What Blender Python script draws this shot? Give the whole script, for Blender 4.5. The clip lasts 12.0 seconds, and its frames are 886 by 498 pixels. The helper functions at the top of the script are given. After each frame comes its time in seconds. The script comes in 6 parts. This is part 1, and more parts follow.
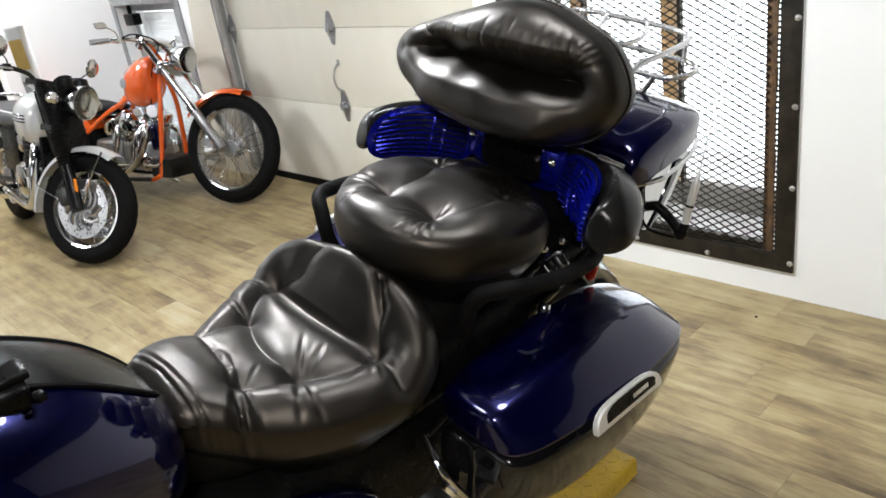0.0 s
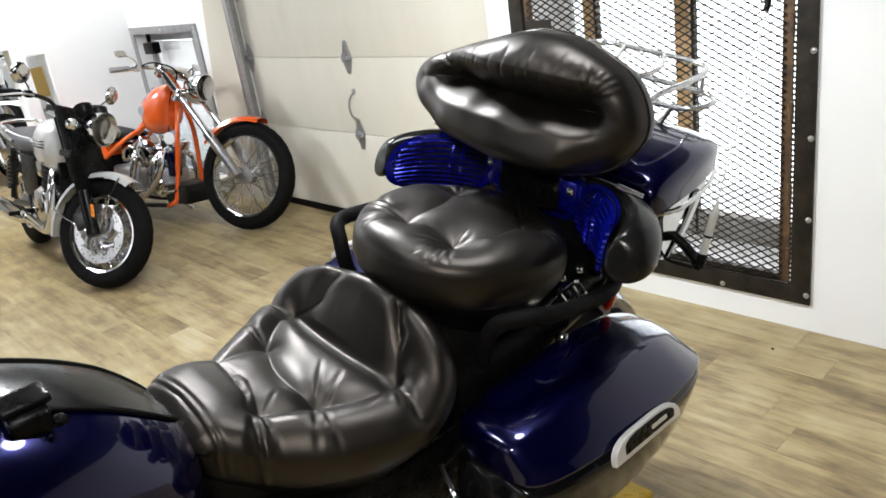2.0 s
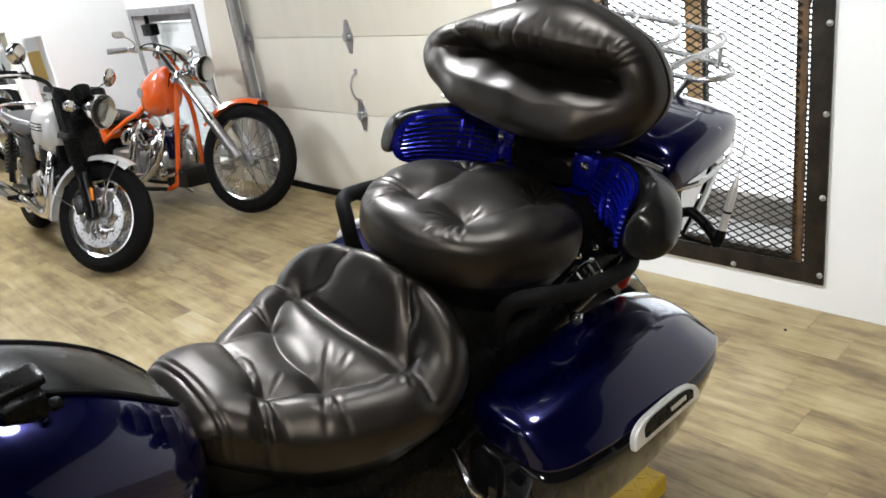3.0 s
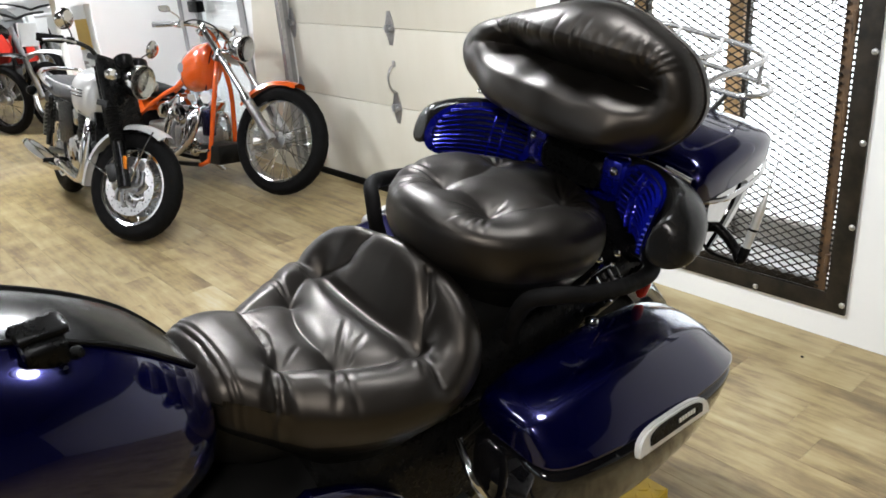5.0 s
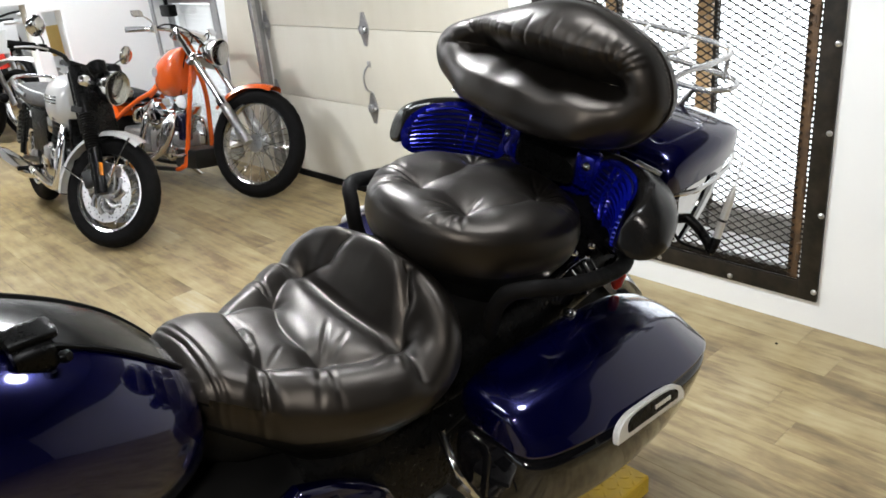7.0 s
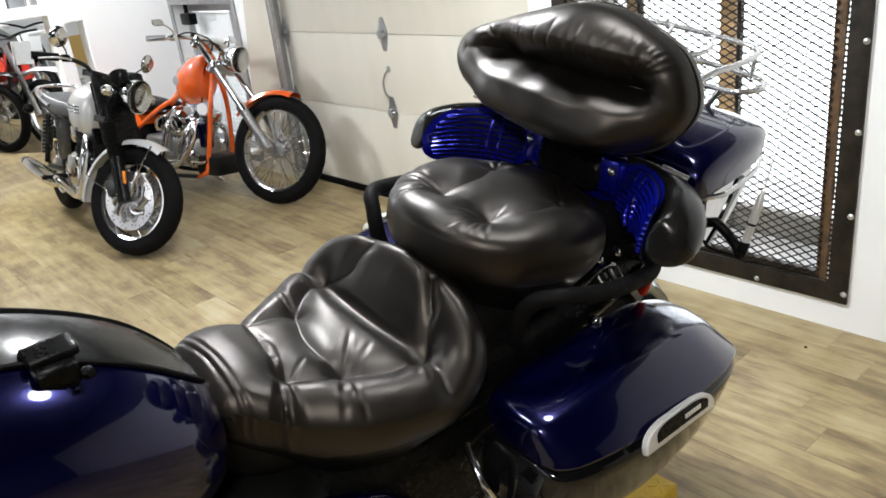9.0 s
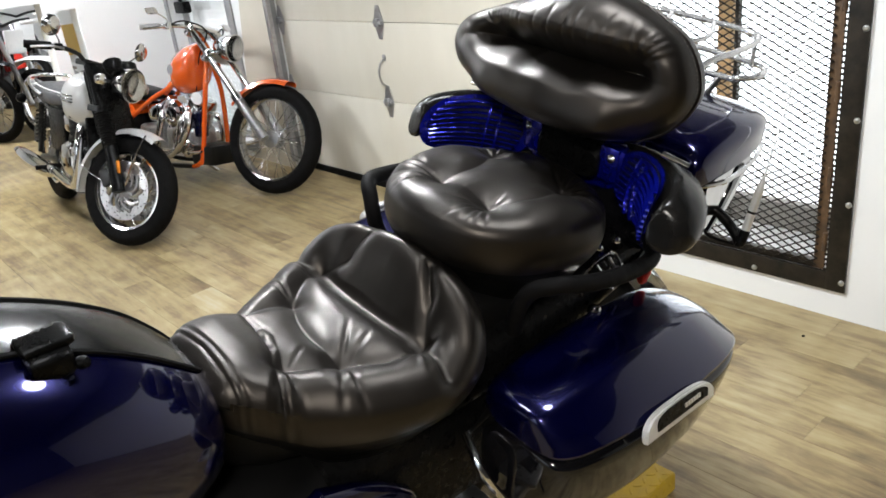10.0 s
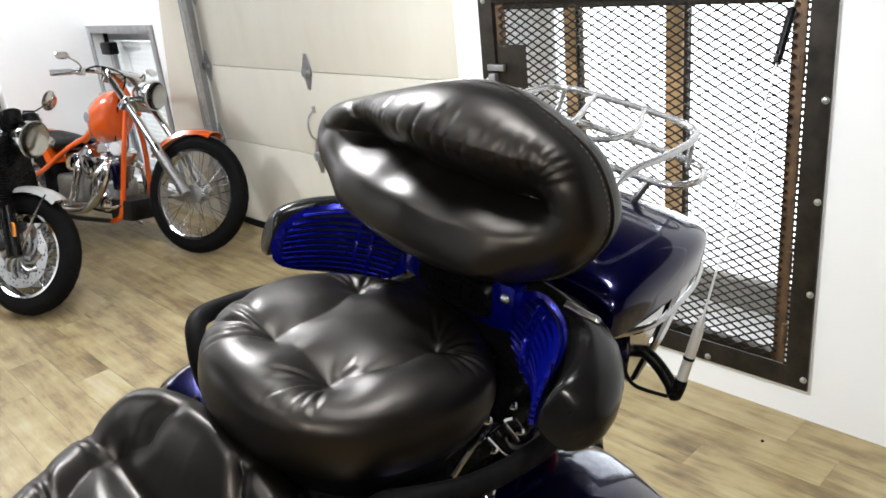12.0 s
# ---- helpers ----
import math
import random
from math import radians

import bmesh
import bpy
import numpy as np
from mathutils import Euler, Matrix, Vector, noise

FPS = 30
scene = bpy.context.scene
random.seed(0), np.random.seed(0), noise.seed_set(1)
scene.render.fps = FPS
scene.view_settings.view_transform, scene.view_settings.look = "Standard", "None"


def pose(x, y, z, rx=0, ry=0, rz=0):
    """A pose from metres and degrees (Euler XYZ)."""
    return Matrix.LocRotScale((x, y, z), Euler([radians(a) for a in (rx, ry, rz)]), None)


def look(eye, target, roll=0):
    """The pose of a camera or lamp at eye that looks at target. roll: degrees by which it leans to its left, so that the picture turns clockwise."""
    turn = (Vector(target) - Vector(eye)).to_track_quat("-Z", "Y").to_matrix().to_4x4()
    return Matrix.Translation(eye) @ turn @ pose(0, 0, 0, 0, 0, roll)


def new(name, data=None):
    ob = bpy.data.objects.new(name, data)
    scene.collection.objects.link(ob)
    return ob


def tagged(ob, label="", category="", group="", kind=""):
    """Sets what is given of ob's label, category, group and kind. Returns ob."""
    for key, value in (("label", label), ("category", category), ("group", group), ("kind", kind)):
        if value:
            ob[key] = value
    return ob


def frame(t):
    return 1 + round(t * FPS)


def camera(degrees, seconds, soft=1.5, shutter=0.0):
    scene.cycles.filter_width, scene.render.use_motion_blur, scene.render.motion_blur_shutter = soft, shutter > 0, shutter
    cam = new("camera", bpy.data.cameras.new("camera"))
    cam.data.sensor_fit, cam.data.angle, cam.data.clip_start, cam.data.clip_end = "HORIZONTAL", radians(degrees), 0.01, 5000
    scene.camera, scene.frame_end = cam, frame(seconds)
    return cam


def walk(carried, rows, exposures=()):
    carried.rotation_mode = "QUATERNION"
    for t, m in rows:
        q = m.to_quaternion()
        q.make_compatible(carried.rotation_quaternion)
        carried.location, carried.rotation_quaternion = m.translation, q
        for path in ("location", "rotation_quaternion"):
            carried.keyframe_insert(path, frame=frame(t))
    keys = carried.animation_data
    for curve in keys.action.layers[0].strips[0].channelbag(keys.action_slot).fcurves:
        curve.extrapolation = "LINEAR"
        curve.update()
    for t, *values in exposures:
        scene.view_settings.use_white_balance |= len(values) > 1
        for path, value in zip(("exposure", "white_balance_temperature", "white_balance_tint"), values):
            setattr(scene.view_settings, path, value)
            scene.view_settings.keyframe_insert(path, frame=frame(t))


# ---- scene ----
cam = camera(59.3, 12.0, soft=1.7)
PATH = [
    (0, (0.762, 0.376, 1.563), (-0.609, 1.595, 0.767), -9.1),
    (0.5, (0.767, 0.37, 1.56), (-0.639, 1.552, 0.769), -10.3),
    (1, (0.777, 0.363, 1.56), (-0.64, 1.547, 0.792), -10.6),
    (1.5, (0.771, 0.356, 1.565), (-0.665, 1.554, 0.855), -9.5),
    (2, (0.753, 0.364, 1.564), (-0.65, 1.591, 0.839), -8.7),
    (2.5, (0.727, 0.369, 1.548), (-0.689, 1.564, 0.796), -10.3),
    (3, (0.703, 0.381, 1.532), (-0.695, 1.592, 0.772), -9.1),
    (3.2, (0.704, 0.38, 1.529), (-0.68, 1.598, 0.754), -8.1),
    (4.8, (0.721, 0.377, 1.524), (-0.707, 1.563, 0.779), -5.7),
    (5, (0.714, 0.368, 1.521), (-0.722, 1.538, 0.767), -4.7),
    (5.5, (0.706, 0.357, 1.524), (-0.742, 1.513, 0.771), -6.6),
    (6, (0.725, 0.355, 1.537), (-0.699, 1.564, 0.822), -7.1),
    (6.5, (0.736, 0.347, 1.53), (-0.648, 1.574, 0.77), -5.1),
    (7, (0.739, 0.351, 1.53), (-0.662, 1.557, 0.769), -5.6),
    (7.5, (0.731, 0.359, 1.538), (-0.705, 1.544, 0.808), -7.1),
    (7.7, (0.724, 0.361, 1.534), (-0.713, 1.543, 0.802), -7.4),
    (9.3, (0.718, 0.363, 1.532), (-0.715, 1.534, 0.773), -6.6),
    (9.5, (0.716, 0.366, 1.526), (-0.698, 1.543, 0.741), -6.3),
    (10, (0.707, 0.365, 1.525), (-0.718, 1.535, 0.751), -6.8),
    (10.5, (0.702, 0.309, 1.549), (-0.731, 1.513, 0.843), -9.9),
    (11, (0.68, 0.377, 1.574), (-0.634, 1.688, 0.829), -8.6),
    (11.5, (0.656, 0.584, 1.594), (-0.72, 1.842, 0.872), -6.1),
    (12, (0.535, 0.783, 1.558), (-0.853, 2.033, 0.844), -5.9),
]
walk(cam, [(t, look(eye, target, roll)) for t, eye, target, roll in PATH])

# ---- light ----
world = bpy.data.worlds.new("sky")
scene.world = world
world.use_nodes = True
wn = world.node_tree
sky = wn.nodes.new("ShaderNodeTexSky")
sky.sky_type, sky.sun_disc = "NISHITA", False
sky.sun_elevation, sky.sun_rotation = radians(35), radians(-20)
wn.nodes["Background"].inputs["Strength"].default_value = 0.12
wn.links.new(sky.outputs[0], wn.nodes["Background"].inputs["Color"])


def area_lamp(name, m, sx, sy, watts, colour):
    data = bpy.data.lights.new(name, "AREA")
    data.shape, data.size, data.size_y, data.energy, data.color = "RECTANGLE", sx, sy, watts, colour
    ob = new(name, data)
    ob.matrix_world = m
    return ob


CEIL = 2.45
WARM = (0.935, 0.965, 1.0)
# fluorescent tubes over the far end, round lights over the bike: place and power
TUBES = [(-3.6, 1.3, 9), (-5.4, 0.85, 62), (-4.7, -2.2, 46), (0.2, -2.4, 12), (-1.4, 1.68, 57), (-0.3, 0.5, 6), (0.10, 1.65, 13), (1.45, -0.30, 50), (-5.15, 2.4, 11), (-8.2, 1.4, 95)]
for tx, ty, watts in TUBES:
    if tx < -3.0:
        area_lamp("tube_light", pose(tx, ty, CEIL - 0.095), 0.30, 0.5 if tx == -5.4 else 1.2, watts, WARM)
    else:
        area_lamp("round_light", pose(tx, ty, CEIL - 0.095), 0.34, 0.34, watts, (1.0, 0.95, 0.89) if tx > 1.0 else WARM).data.shape = "ELLIPSE"
# daylight in the two window openings
area_lamp("gate_daylight", pose(-0.95, 3.52, 0.78, -90, 0, 0), 1.1, 1.1, 7.0, (0.9, 0.95, 1.0))
area_lamp("west_daylight", pose(-5.18, 3.26, 0.7, -90, 0, 0), 0.9, 1.0, 2.5, (0.9, 0.95, 1.0))
scene.view_settings.exposure = 0.46

# ---- materials ----


def nodes_of(name):
    m = bpy.data.materials.new(name)
    m.use_nodes = True
    n = m.node_tree
    return m, n, n.nodes["Principled BSDF"]


def coords(n, scale=1.0, space="Object"):
    tc = n.nodes.new("ShaderNodeTexCoord")
    mp = n.nodes.new("ShaderNodeMapping")
    mp.inputs["Scale"].default_value = scale if isinstance(scale, tuple) else (scale, scale, scale)
    n.links.new(tc.outputs[space], mp.inputs["Vector"])
    return mp.outputs[0]


def noise_of(n, vec, scale, detail=4.0, rough=0.55):
    t = n.nodes.new("ShaderNodeTexNoise")
    t.inputs["Scale"].default_value, t.inputs["Detail"].default_value, t.inputs["Roughness"].default_value = scale, detail, rough
    n.links.new(vec, t.inputs["Vector"])
    return t.outputs["Fac"]


def ramp_of(n, fac, stops):
    r = n.nodes.new("ShaderNodeValToRGB")
    while len(r.color_ramp.elements) < len(stops):
        r.color_ramp.elements.new(0.5)
    for e, (p, c) in zip(r.color_ramp.elements, stops):
        e.position, e.color = p, (*c, 1.0)
    n.links.new(fac, r.inputs["Fac"])
    return r.outputs["Color"]


def value_of(n, fac, a, b):
    r = n.nodes.new("ShaderNodeMapRange")
    r.inputs["From Min"].default_value, r.inputs["From Max"].default_value = 0.3, 0.7
    r.inputs["To Min"].default_value, r.inputs["To Max"].default_value = a, b
    n.links.new(fac, r.inputs["Value"])
    return r.outputs[0]


def bump_of(n, bsdf, fac, strength, distance):
    b = n.nodes.new("ShaderNodeBump")
    b.inputs["Strength"].default_value, b.inputs["Distance"].default_value = strength, distance
    n.links.new(fac, b.inputs["Height"])
    n.links.new(b.outputs[0], bsdf.inputs["Normal"])


def plain(name, c1, c2, rough=(0.4, 0.6), metal=0.0, scale=8.0, bump=0.0, fine=120.0, coat=0.0, depth=0.002, spec=0.5):
    """Two tones mixed by a coarse noise, roughness by another, and fine relief."""
    m, n, b = nodes_of(name)
    v = coords(n)
    n.links.new(ramp_of(n, noise_of(n, v, scale), [(0.3, c1), (0.7, c2)]), b.inputs["Base Color"])
    n.links.new(value_of(n, noise_of(n, v, scale * 2.7), *rough), b.inputs["Roughness"])
    b.inputs["Metallic"].default_value = metal
    b.inputs["Specular IOR Level"].default_value = spec
    b.inputs["Coat Weight"].default_value = coat
    b.inputs["Coat Roughness"].default_value = 0.04
    if bump:
        bump_of(n, b, noise_of(n, v, fine, 3.0), bump, depth)
    return m


WHITE_WALL = plain("white_wall_paint", (0.775, 0.785, 0.78), (0.82, 0.83, 0.825), (0.5, 0.7), scale=1.3, bump=0.25, fine=60)


def streaked_door():
    """Cream enamel with soft, darker brown-grey upright streaks."""
    m, n, b = nodes_of("cream_door_paint")
    run = noise_of(n, coords(n, (1.6, 1.0, 0.45)), 2.2, 5.0, 0.6)
    n.links.new(ramp_of(n, run, [(0.25, (0.575, 0.540, 0.455)), (0.42, (0.625, 0.597, 0.515)), (0.70, (0.66, 0.635, 0.555))]), b.inputs["Base Color"])
    n.links.new(value_of(n, noise_of(n, coords(n), 6.0), 0.36, 0.55), b.inputs["Roughness"])
    bump_of(n, b, noise_of(n, coords(n), 160, 3.0), 0.15, 0.002)
    return m


CREAM_DOOR = streaked_door()
BEIGE = plain("beige_paint", (0.54, 0.505, 0.42), (0.60, 0.565, 0.48), (0.4, 0.6), scale=2.0, bump=0.1)
DARK_WALL = plain("dark_wall_paint", (0.045, 0.043, 0.042), (0.065, 0.062, 0.06), (0.6, 0.8), scale=1.0)
CEILING_PAINT = plain("ceiling_paint", (0.045, 0.043, 0.041), (0.06, 0.058, 0.055), (0.7, 0.9), scale=1.0)
DARK_STEEL = plain("dark_steel", (0.014, 0.013, 0.011), (0.040, 0.032, 0.024), (0.35, 0.6), 0.6, scale=14, bump=0.2)
RUST_STEEL = plain("rusty_steel", (0.17, 0.10, 0.05), (0.07, 0.046, 0.03), (0.45, 0.7), 0.4, scale=18, bump=0.3)
GALVANISED = plain("galvanised_steel", (0.40, 0.40, 0.41), (0.52, 0.52, 0.53), (0.3, 0.45), 0.9, scale=40)
GREY_STEEL = plain("grey_steel", (0.26, 0.265, 0.27), (0.34, 0.345, 0.35), (0.4, 0.55), 0.5, scale=12)
BOLT = plain("zinc_bolt", (0.45, 0.45, 0.44), (0.6, 0.6, 0.58), (0.3, 0.45), 0.9, scale=30)
POST_WOOD = plain("stained_post_wood", (0.58, 0.36, 0.17), (0.68, 0.44, 0.22), (0.5, 0.7), scale=9, bump=0.2)
SILL = plain("painted_sill", (0.66, 0.66, 0.65), (0.76, 0.76, 0.75), (0.5, 0.7), scale=4)
GREY_RAIL = plain("weathered_rail", (0.20, 0.19, 0.17), (0.30, 0.28, 0.25), (0.6, 0.8), scale=7, bump=0.3)
RUBBER = plain("rubber", (0.003, 0.003, 0.003), (0.006, 0.0055, 0.0055), (0.5, 0.7), scale=30, bump=0.2, spec=0.06)
BLACK_PLASTIC = plain("black_plastic", (0.002, 0.002, 0.002), (0.005, 0.005, 0.005), (0.22, 0.36), scale=30, bump=0.15, fine=400, spec=0.10)
BLACK_PAINT = plain("gloss_black_paint", (0.003, 0.003, 0.004), (0.005, 0.005, 0.006), (0.08, 0.16), scale=12, coat=0.55, spec=0.15)
POD_BLACK = plain("satin_pod_black", (0.005, 0.005, 0.005), (0.010, 0.009, 0.008), (0.18, 0.26), 0.0, scale=16, spec=0.26)
CONSOLE_BLACK = plain("satin_console_black", (0.002, 0.002, 0.002), (0.004, 0.004, 0.004), (0.16, 0.28), 0.0, scale=9, spec=0.36, bump=0.05, fine=90)
SATIN_BLACK = plain("satin_black_paint", (0.003, 0.003, 0.003), (0.006, 0.006, 0.006), (0.28, 0.42), 0.0, scale=16, spec=0.35)
CHROME = plain("chrome", (0.62, 0.62, 0.63), (0.72, 0.72, 0.72), (0.05, 0.14), 1.0, scale=22)
RACK_CHROME = plain("dulled_chrome", (0.60, 0.60, 0.60), (0.70, 0.70, 0.69), (0.16, 0.26), 0.75, scale=24)
ALLOY = plain("cast_alloy", (0.42, 0.42, 0.43), (0.55, 0.55, 0.55), (0.25, 0.42), 1.0, scale=30)
REFLECTOR = plain("lamp_reflector", (0.80, 0.80, 0.80), (0.86, 0.86, 0.86), (0.25, 0.35), 0.6, scale=22)
SATIN_SILVER = plain("satin_silver", (0.72, 0.72, 0.71), (0.82, 0.82, 0.80), (0.28, 0.38), 0.6, scale=26)
YELLOW = plain("yellow_tread_paint", (0.62, 0.42, 0.03), (0.50, 0.34, 0.05), (0.4, 0.65), scale=16, bump=0.2)
ORANGE = plain("orange_paint", (0.62, 0.085, 0.008), (0.70, 0.105, 0.011), (0.16, 0.25), scale=10, coat=1.0)
SILVER_PAINT = plain("silver_paint", (0.50, 0.50, 0.495), (0.54, 0.54, 0.535), (0.28, 0.32), 0.35, scale=6, coat=0.6)
RED_LENS = plain("red_lens", (0.65, 0.03, 0.012), (0.75, 0.045, 0.02), (0.1, 0.2), scale=20, coat=1.0)
AMBER = plain("amber_lens", (0.75, 0.22, 0.02), (0.8, 0.26, 0.03), (0.15, 0.25), scale=20, coat=1.0)
THREAD = plain("grey_thread", (0.10, 0.09, 0.08), (0.16, 0.145, 0.13), (0.6, 0.8), scale=50)
VINYL = plain("grey_vinyl", (0.045, 0.045, 0.048), (0.07, 0.07, 0.073), (0.4, 0.55), scale=14, bump=0.2, fine=300)
# vinyl of seats and bases; also stands for shade on the leather skirts
SEAT_BLACK = plain("black_vinyl_and_skirt_shade", (0.002, 0.002, 0.002), (0.004, 0.004, 0.004), (0.35, 0.5), scale=14, bump=0.2, fine=300, spec=0.08)
BROWN_BOX = plain("cardboard", (0.36, 0.24, 0.12), (0.44, 0.30, 0.16), (0.6, 0.8), scale=6)
OCHRE = plain("ochre_paint", (0.55, 0.36, 0.10), (0.62, 0.42, 0.13), (0.5, 0.7), scale=5)
GREEN_PLASTIC = plain("green_plastic", (0.03, 0.25, 0.08), (0.05, 0.3, 0.1), (0.3, 0.45), scale=9)
RED_PLASTIC = plain("red_plastic", (0.55, 0.03, 0.02), (0.62, 0.05, 0.03), (0.3, 0.45), scale=9)
LIME_PLASTIC = plain("lime_plastic", (0.55, 0.6, 0.04), (0.62, 0.66, 0.06), (0.3, 0.45), scale=9)
WHITE_PLASTIC = plain("white_plastic", (0.68, 0.68, 0.68), (0.76, 0.76, 0.75), (0.25, 0.4), scale=9)


def metallic_blue():
    m, n, b = nodes_of("metallic_blue_paint")
    v = coords(n)
    flake = noise_of(n, v, 900, 2.0)
    n.links.new(ramp_of(n, flake, [(0.35, (0.0002, 0.0003, 0.014)), (0.7, (0.0005, 0.0010, 0.062))]), b.inputs["Base Color"])
    n.links.new(value_of(n, noise_of(n, v, 6), 0.19, 0.24), b.inputs["Roughness"])
    b.inputs["Metallic"].default_value = 0.75
    b.inputs["Coat Weight"].default_value = 1.0
    b.inputs["Coat Roughness"].default_value = 0.03
    b.inputs["Coat IOR"].default_value = 1.48
    return m


BLUE = metallic_blue()
GRILLE_BLUE = plain("blue_grille_paint", (0.002, 0.004, 0.18), (0.004, 0.008, 0.32), (0.13, 0.2), 0.6, scale=60, coat=0.6)
# near-black blue, painted as the shade in the grille gaps
DARK_BLUE = plain("slat_gap_shade", (0.001, 0.001, 0.006), (0.002, 0.002, 0.012), (0.5, 0.65), scale=14, spec=0.15)


def leather():
    m, n, b = nodes_of("black_leather")
    v = coords(n)
    n.links.new(ramp_of(n, noise_of(n, v, 9), [(0.3, (0.0016, 0.0013, 0.0011)), (0.7, (0.0034, 0.0028, 0.0022))]), b.inputs["Base Color"])
    n.links.new(value_of(n, noise_of(n, v, 22), 0.35, 0.44), b.inputs["Roughness"])
    b.inputs["Specular IOR Level"].default_value = 0.47
    b.inputs["Specular Tint"].default_value = (1.0, 0.90, 0.81, 1.0)
    grain = n.nodes.new("ShaderNodeTexVoronoi")
    grain.inputs["Scale"].default_value = 520
    n.links.new(v, grain.inputs["Vector"])
    add = n.nodes.new("ShaderNodeMath")
    add.operation = "MULTIPLY_ADD"
    n.links.new(noise_of(n, v, 60, 5.0), add.inputs[0])
    add.inputs[1].default_value = 2.2
    n.links.new(grain.outputs["Distance"], add.inputs[2])
    bump_of(n, b, add.outputs[0], 0.10, 0.0012)
    return m


LEATHER = leather()


def plank_material():
    m, n, b = nodes_of("vinyl_plank")
    oi = n.nodes.new("ShaderNodeObjectInfo")
    tc = n.nodes.new("ShaderNodeTexCoord")
    shift = n.nodes.new("ShaderNodeVectorMath")
    shift.operation = "MULTIPLY_ADD"
    comb = n.nodes.new("ShaderNodeCombineXYZ")
    for k in range(3):
        n.links.new(oi.outputs["Random"], comb.inputs[k])
    n.links.new(comb.outputs[0], shift.inputs[0])
    shift.inputs[1].default_value = (31.0, 17.0, 9.0)
    n.links.new(tc.outputs["Object"], shift.inputs[2])
    stretch = n.nodes.new("ShaderNodeMapping")
    stretch.inputs["Scale"].default_value = (1.0, 7.0, 1.0)
    n.links.new(shift.outputs[0], stretch.inputs["Vector"])
    streak = noise_of(n, stretch.outputs[0], 3.2, 7.0, 0.66)
    blotch = noise_of(n, shift.outputs[0], 5.5, 3.0)
    mix = n.nodes.new("ShaderNodeMath")
    mix.operation = "MULTIPLY_ADD"
    n.links.new(blotch, mix.inputs[0])
    mix.inputs[1].default_value = 0.45
    half = n.nodes.new("ShaderNodeMath")
    half.operation = "MULTIPLY_ADD"
    n.links.new(streak, half.inputs[0])
    half.inputs[1].default_value = 0.85
    tone = n.nodes.new("ShaderNodeMath")
    tone.operation = "MULTIPLY_ADD"
    n.links.new(oi.outputs["Random"], tone.inputs[0])
    tone.inputs[1].default_value, tone.inputs[2].default_value = 0.14, -0.215
    n.links.new(tone.outputs[0], half.inputs[2])
    n.links.new(half.outputs[0], mix.inputs[2])
    col = ramp_of(n, mix.outputs[0], [(0.24, (0.095, 0.062, 0.028)), (0.38, (0.190, 0.136, 0.066)), (0.52, (0.310, 0.238, 0.118)), (0.66, (0.385, 0.315, 0.175)), (0.80, (0.420, 0.375, 0.270))])
    n.links.new(col, b.inputs["Base Color"])
    n.links.new(value_of(n, streak, 0.34, 0.52), b.inputs["Roughness"])
    bump_of(n, b, noise_of(n, stretch.outputs[0], 40, 4.0), 0.10, 0.001)
    return m


PLANK = plank_material()
JOINT = plain("joint_dirt", (0.13, 0.10, 0.06), (0.17, 0.13, 0.08), (0.7, 0.9), scale=20)


def glass(name):
    m, n, b = nodes_of(name)
    b.inputs["Base Color"].default_value = (0.95, 0.97, 0.97, 1)
    b.inputs["Roughness"].default_value = 0.02
    b.inputs["Transmission Weight"].default_value = 1.0
    b.inputs["IOR"].default_value = 1.45
    return m


GLASS = glass("clear_glass")
GLASS_BLUE = plain("pale_blue_plastic", (0.35, 0.45, 0.55), (0.42, 0.52, 0.62), (0.2, 0.35), scale=9)


def glow(name, colour, strength):
    m, n, b = nodes_of(name)
    b.inputs["Base Color"].default_value = (0.8, 0.8, 0.8, 1)
    b.inputs["Emission Color"].default_value = (*colour, 1)
    b.inputs["Emission Strength"].default_value = strength
    return m


DAYLIGHT = glow("bright_daylight", (0.88, 0.94, 1.0), 1.25)
# glow of the sheet added behind the camera
SOUTH_GLOW = glow("added_south_glow", (0.80, 0.90, 1.0), 1.3)
TUBE_GLOW = glow("lit_tube", WARM, 6.0)

# ---- building helpers ----


def thing(name, m, label, category, group="", kind=""):
    ob = new(name)
    ob.empty_display_size = 0.1
    ob.matrix_world = m
    return tagged(ob, label, category, group, kind)


def to_mesh(name, bm, material, smooth=True):
    bmesh.ops.recalc_face_normals(bm, faces=bm.faces)
    me = bpy.data.meshes.new(name)
    bm.to_mesh(me)
    bm.free()
    me.materials.append(material)
    if smooth:
        me.shade_smooth()
        me.set_sharp_from_angle(angle=radians(38))
    return me


def part(name, bm, material, parent, label="", smooth=True):
    ob = new(name, to_mesh(name, bm, material, smooth))
    ob.parent = parent
    return tagged(ob, label)


def solid(name, bm, material, label="", category="", group="", kind="", smooth=True):
    ob = new(name, to_mesh(name, bm, material, smooth))
    return tagged(ob, label, category, group, kind)


def box(bm, x0, x1, y0, y1, z0, z1, bevel=0.0, m=None, seg=2):
    t = bmesh.new()
    bmesh.ops.create_cube(t, size=1.0)
    for v in t.verts:
        v.co = Vector(((x0 + x1) / 2 + v.co.x * (x1 - x0), (y0 + y1) / 2 + v.co.y * (y1 - y0), (z0 + z1) / 2 + v.co.z * (z1 - z0)))
    if bevel:
        bmesh.ops.bevel(t, geom=t.edges[:], offset=bevel, segments=seg, affect="EDGES", profile=0.6)
    return join(bm, t, m)


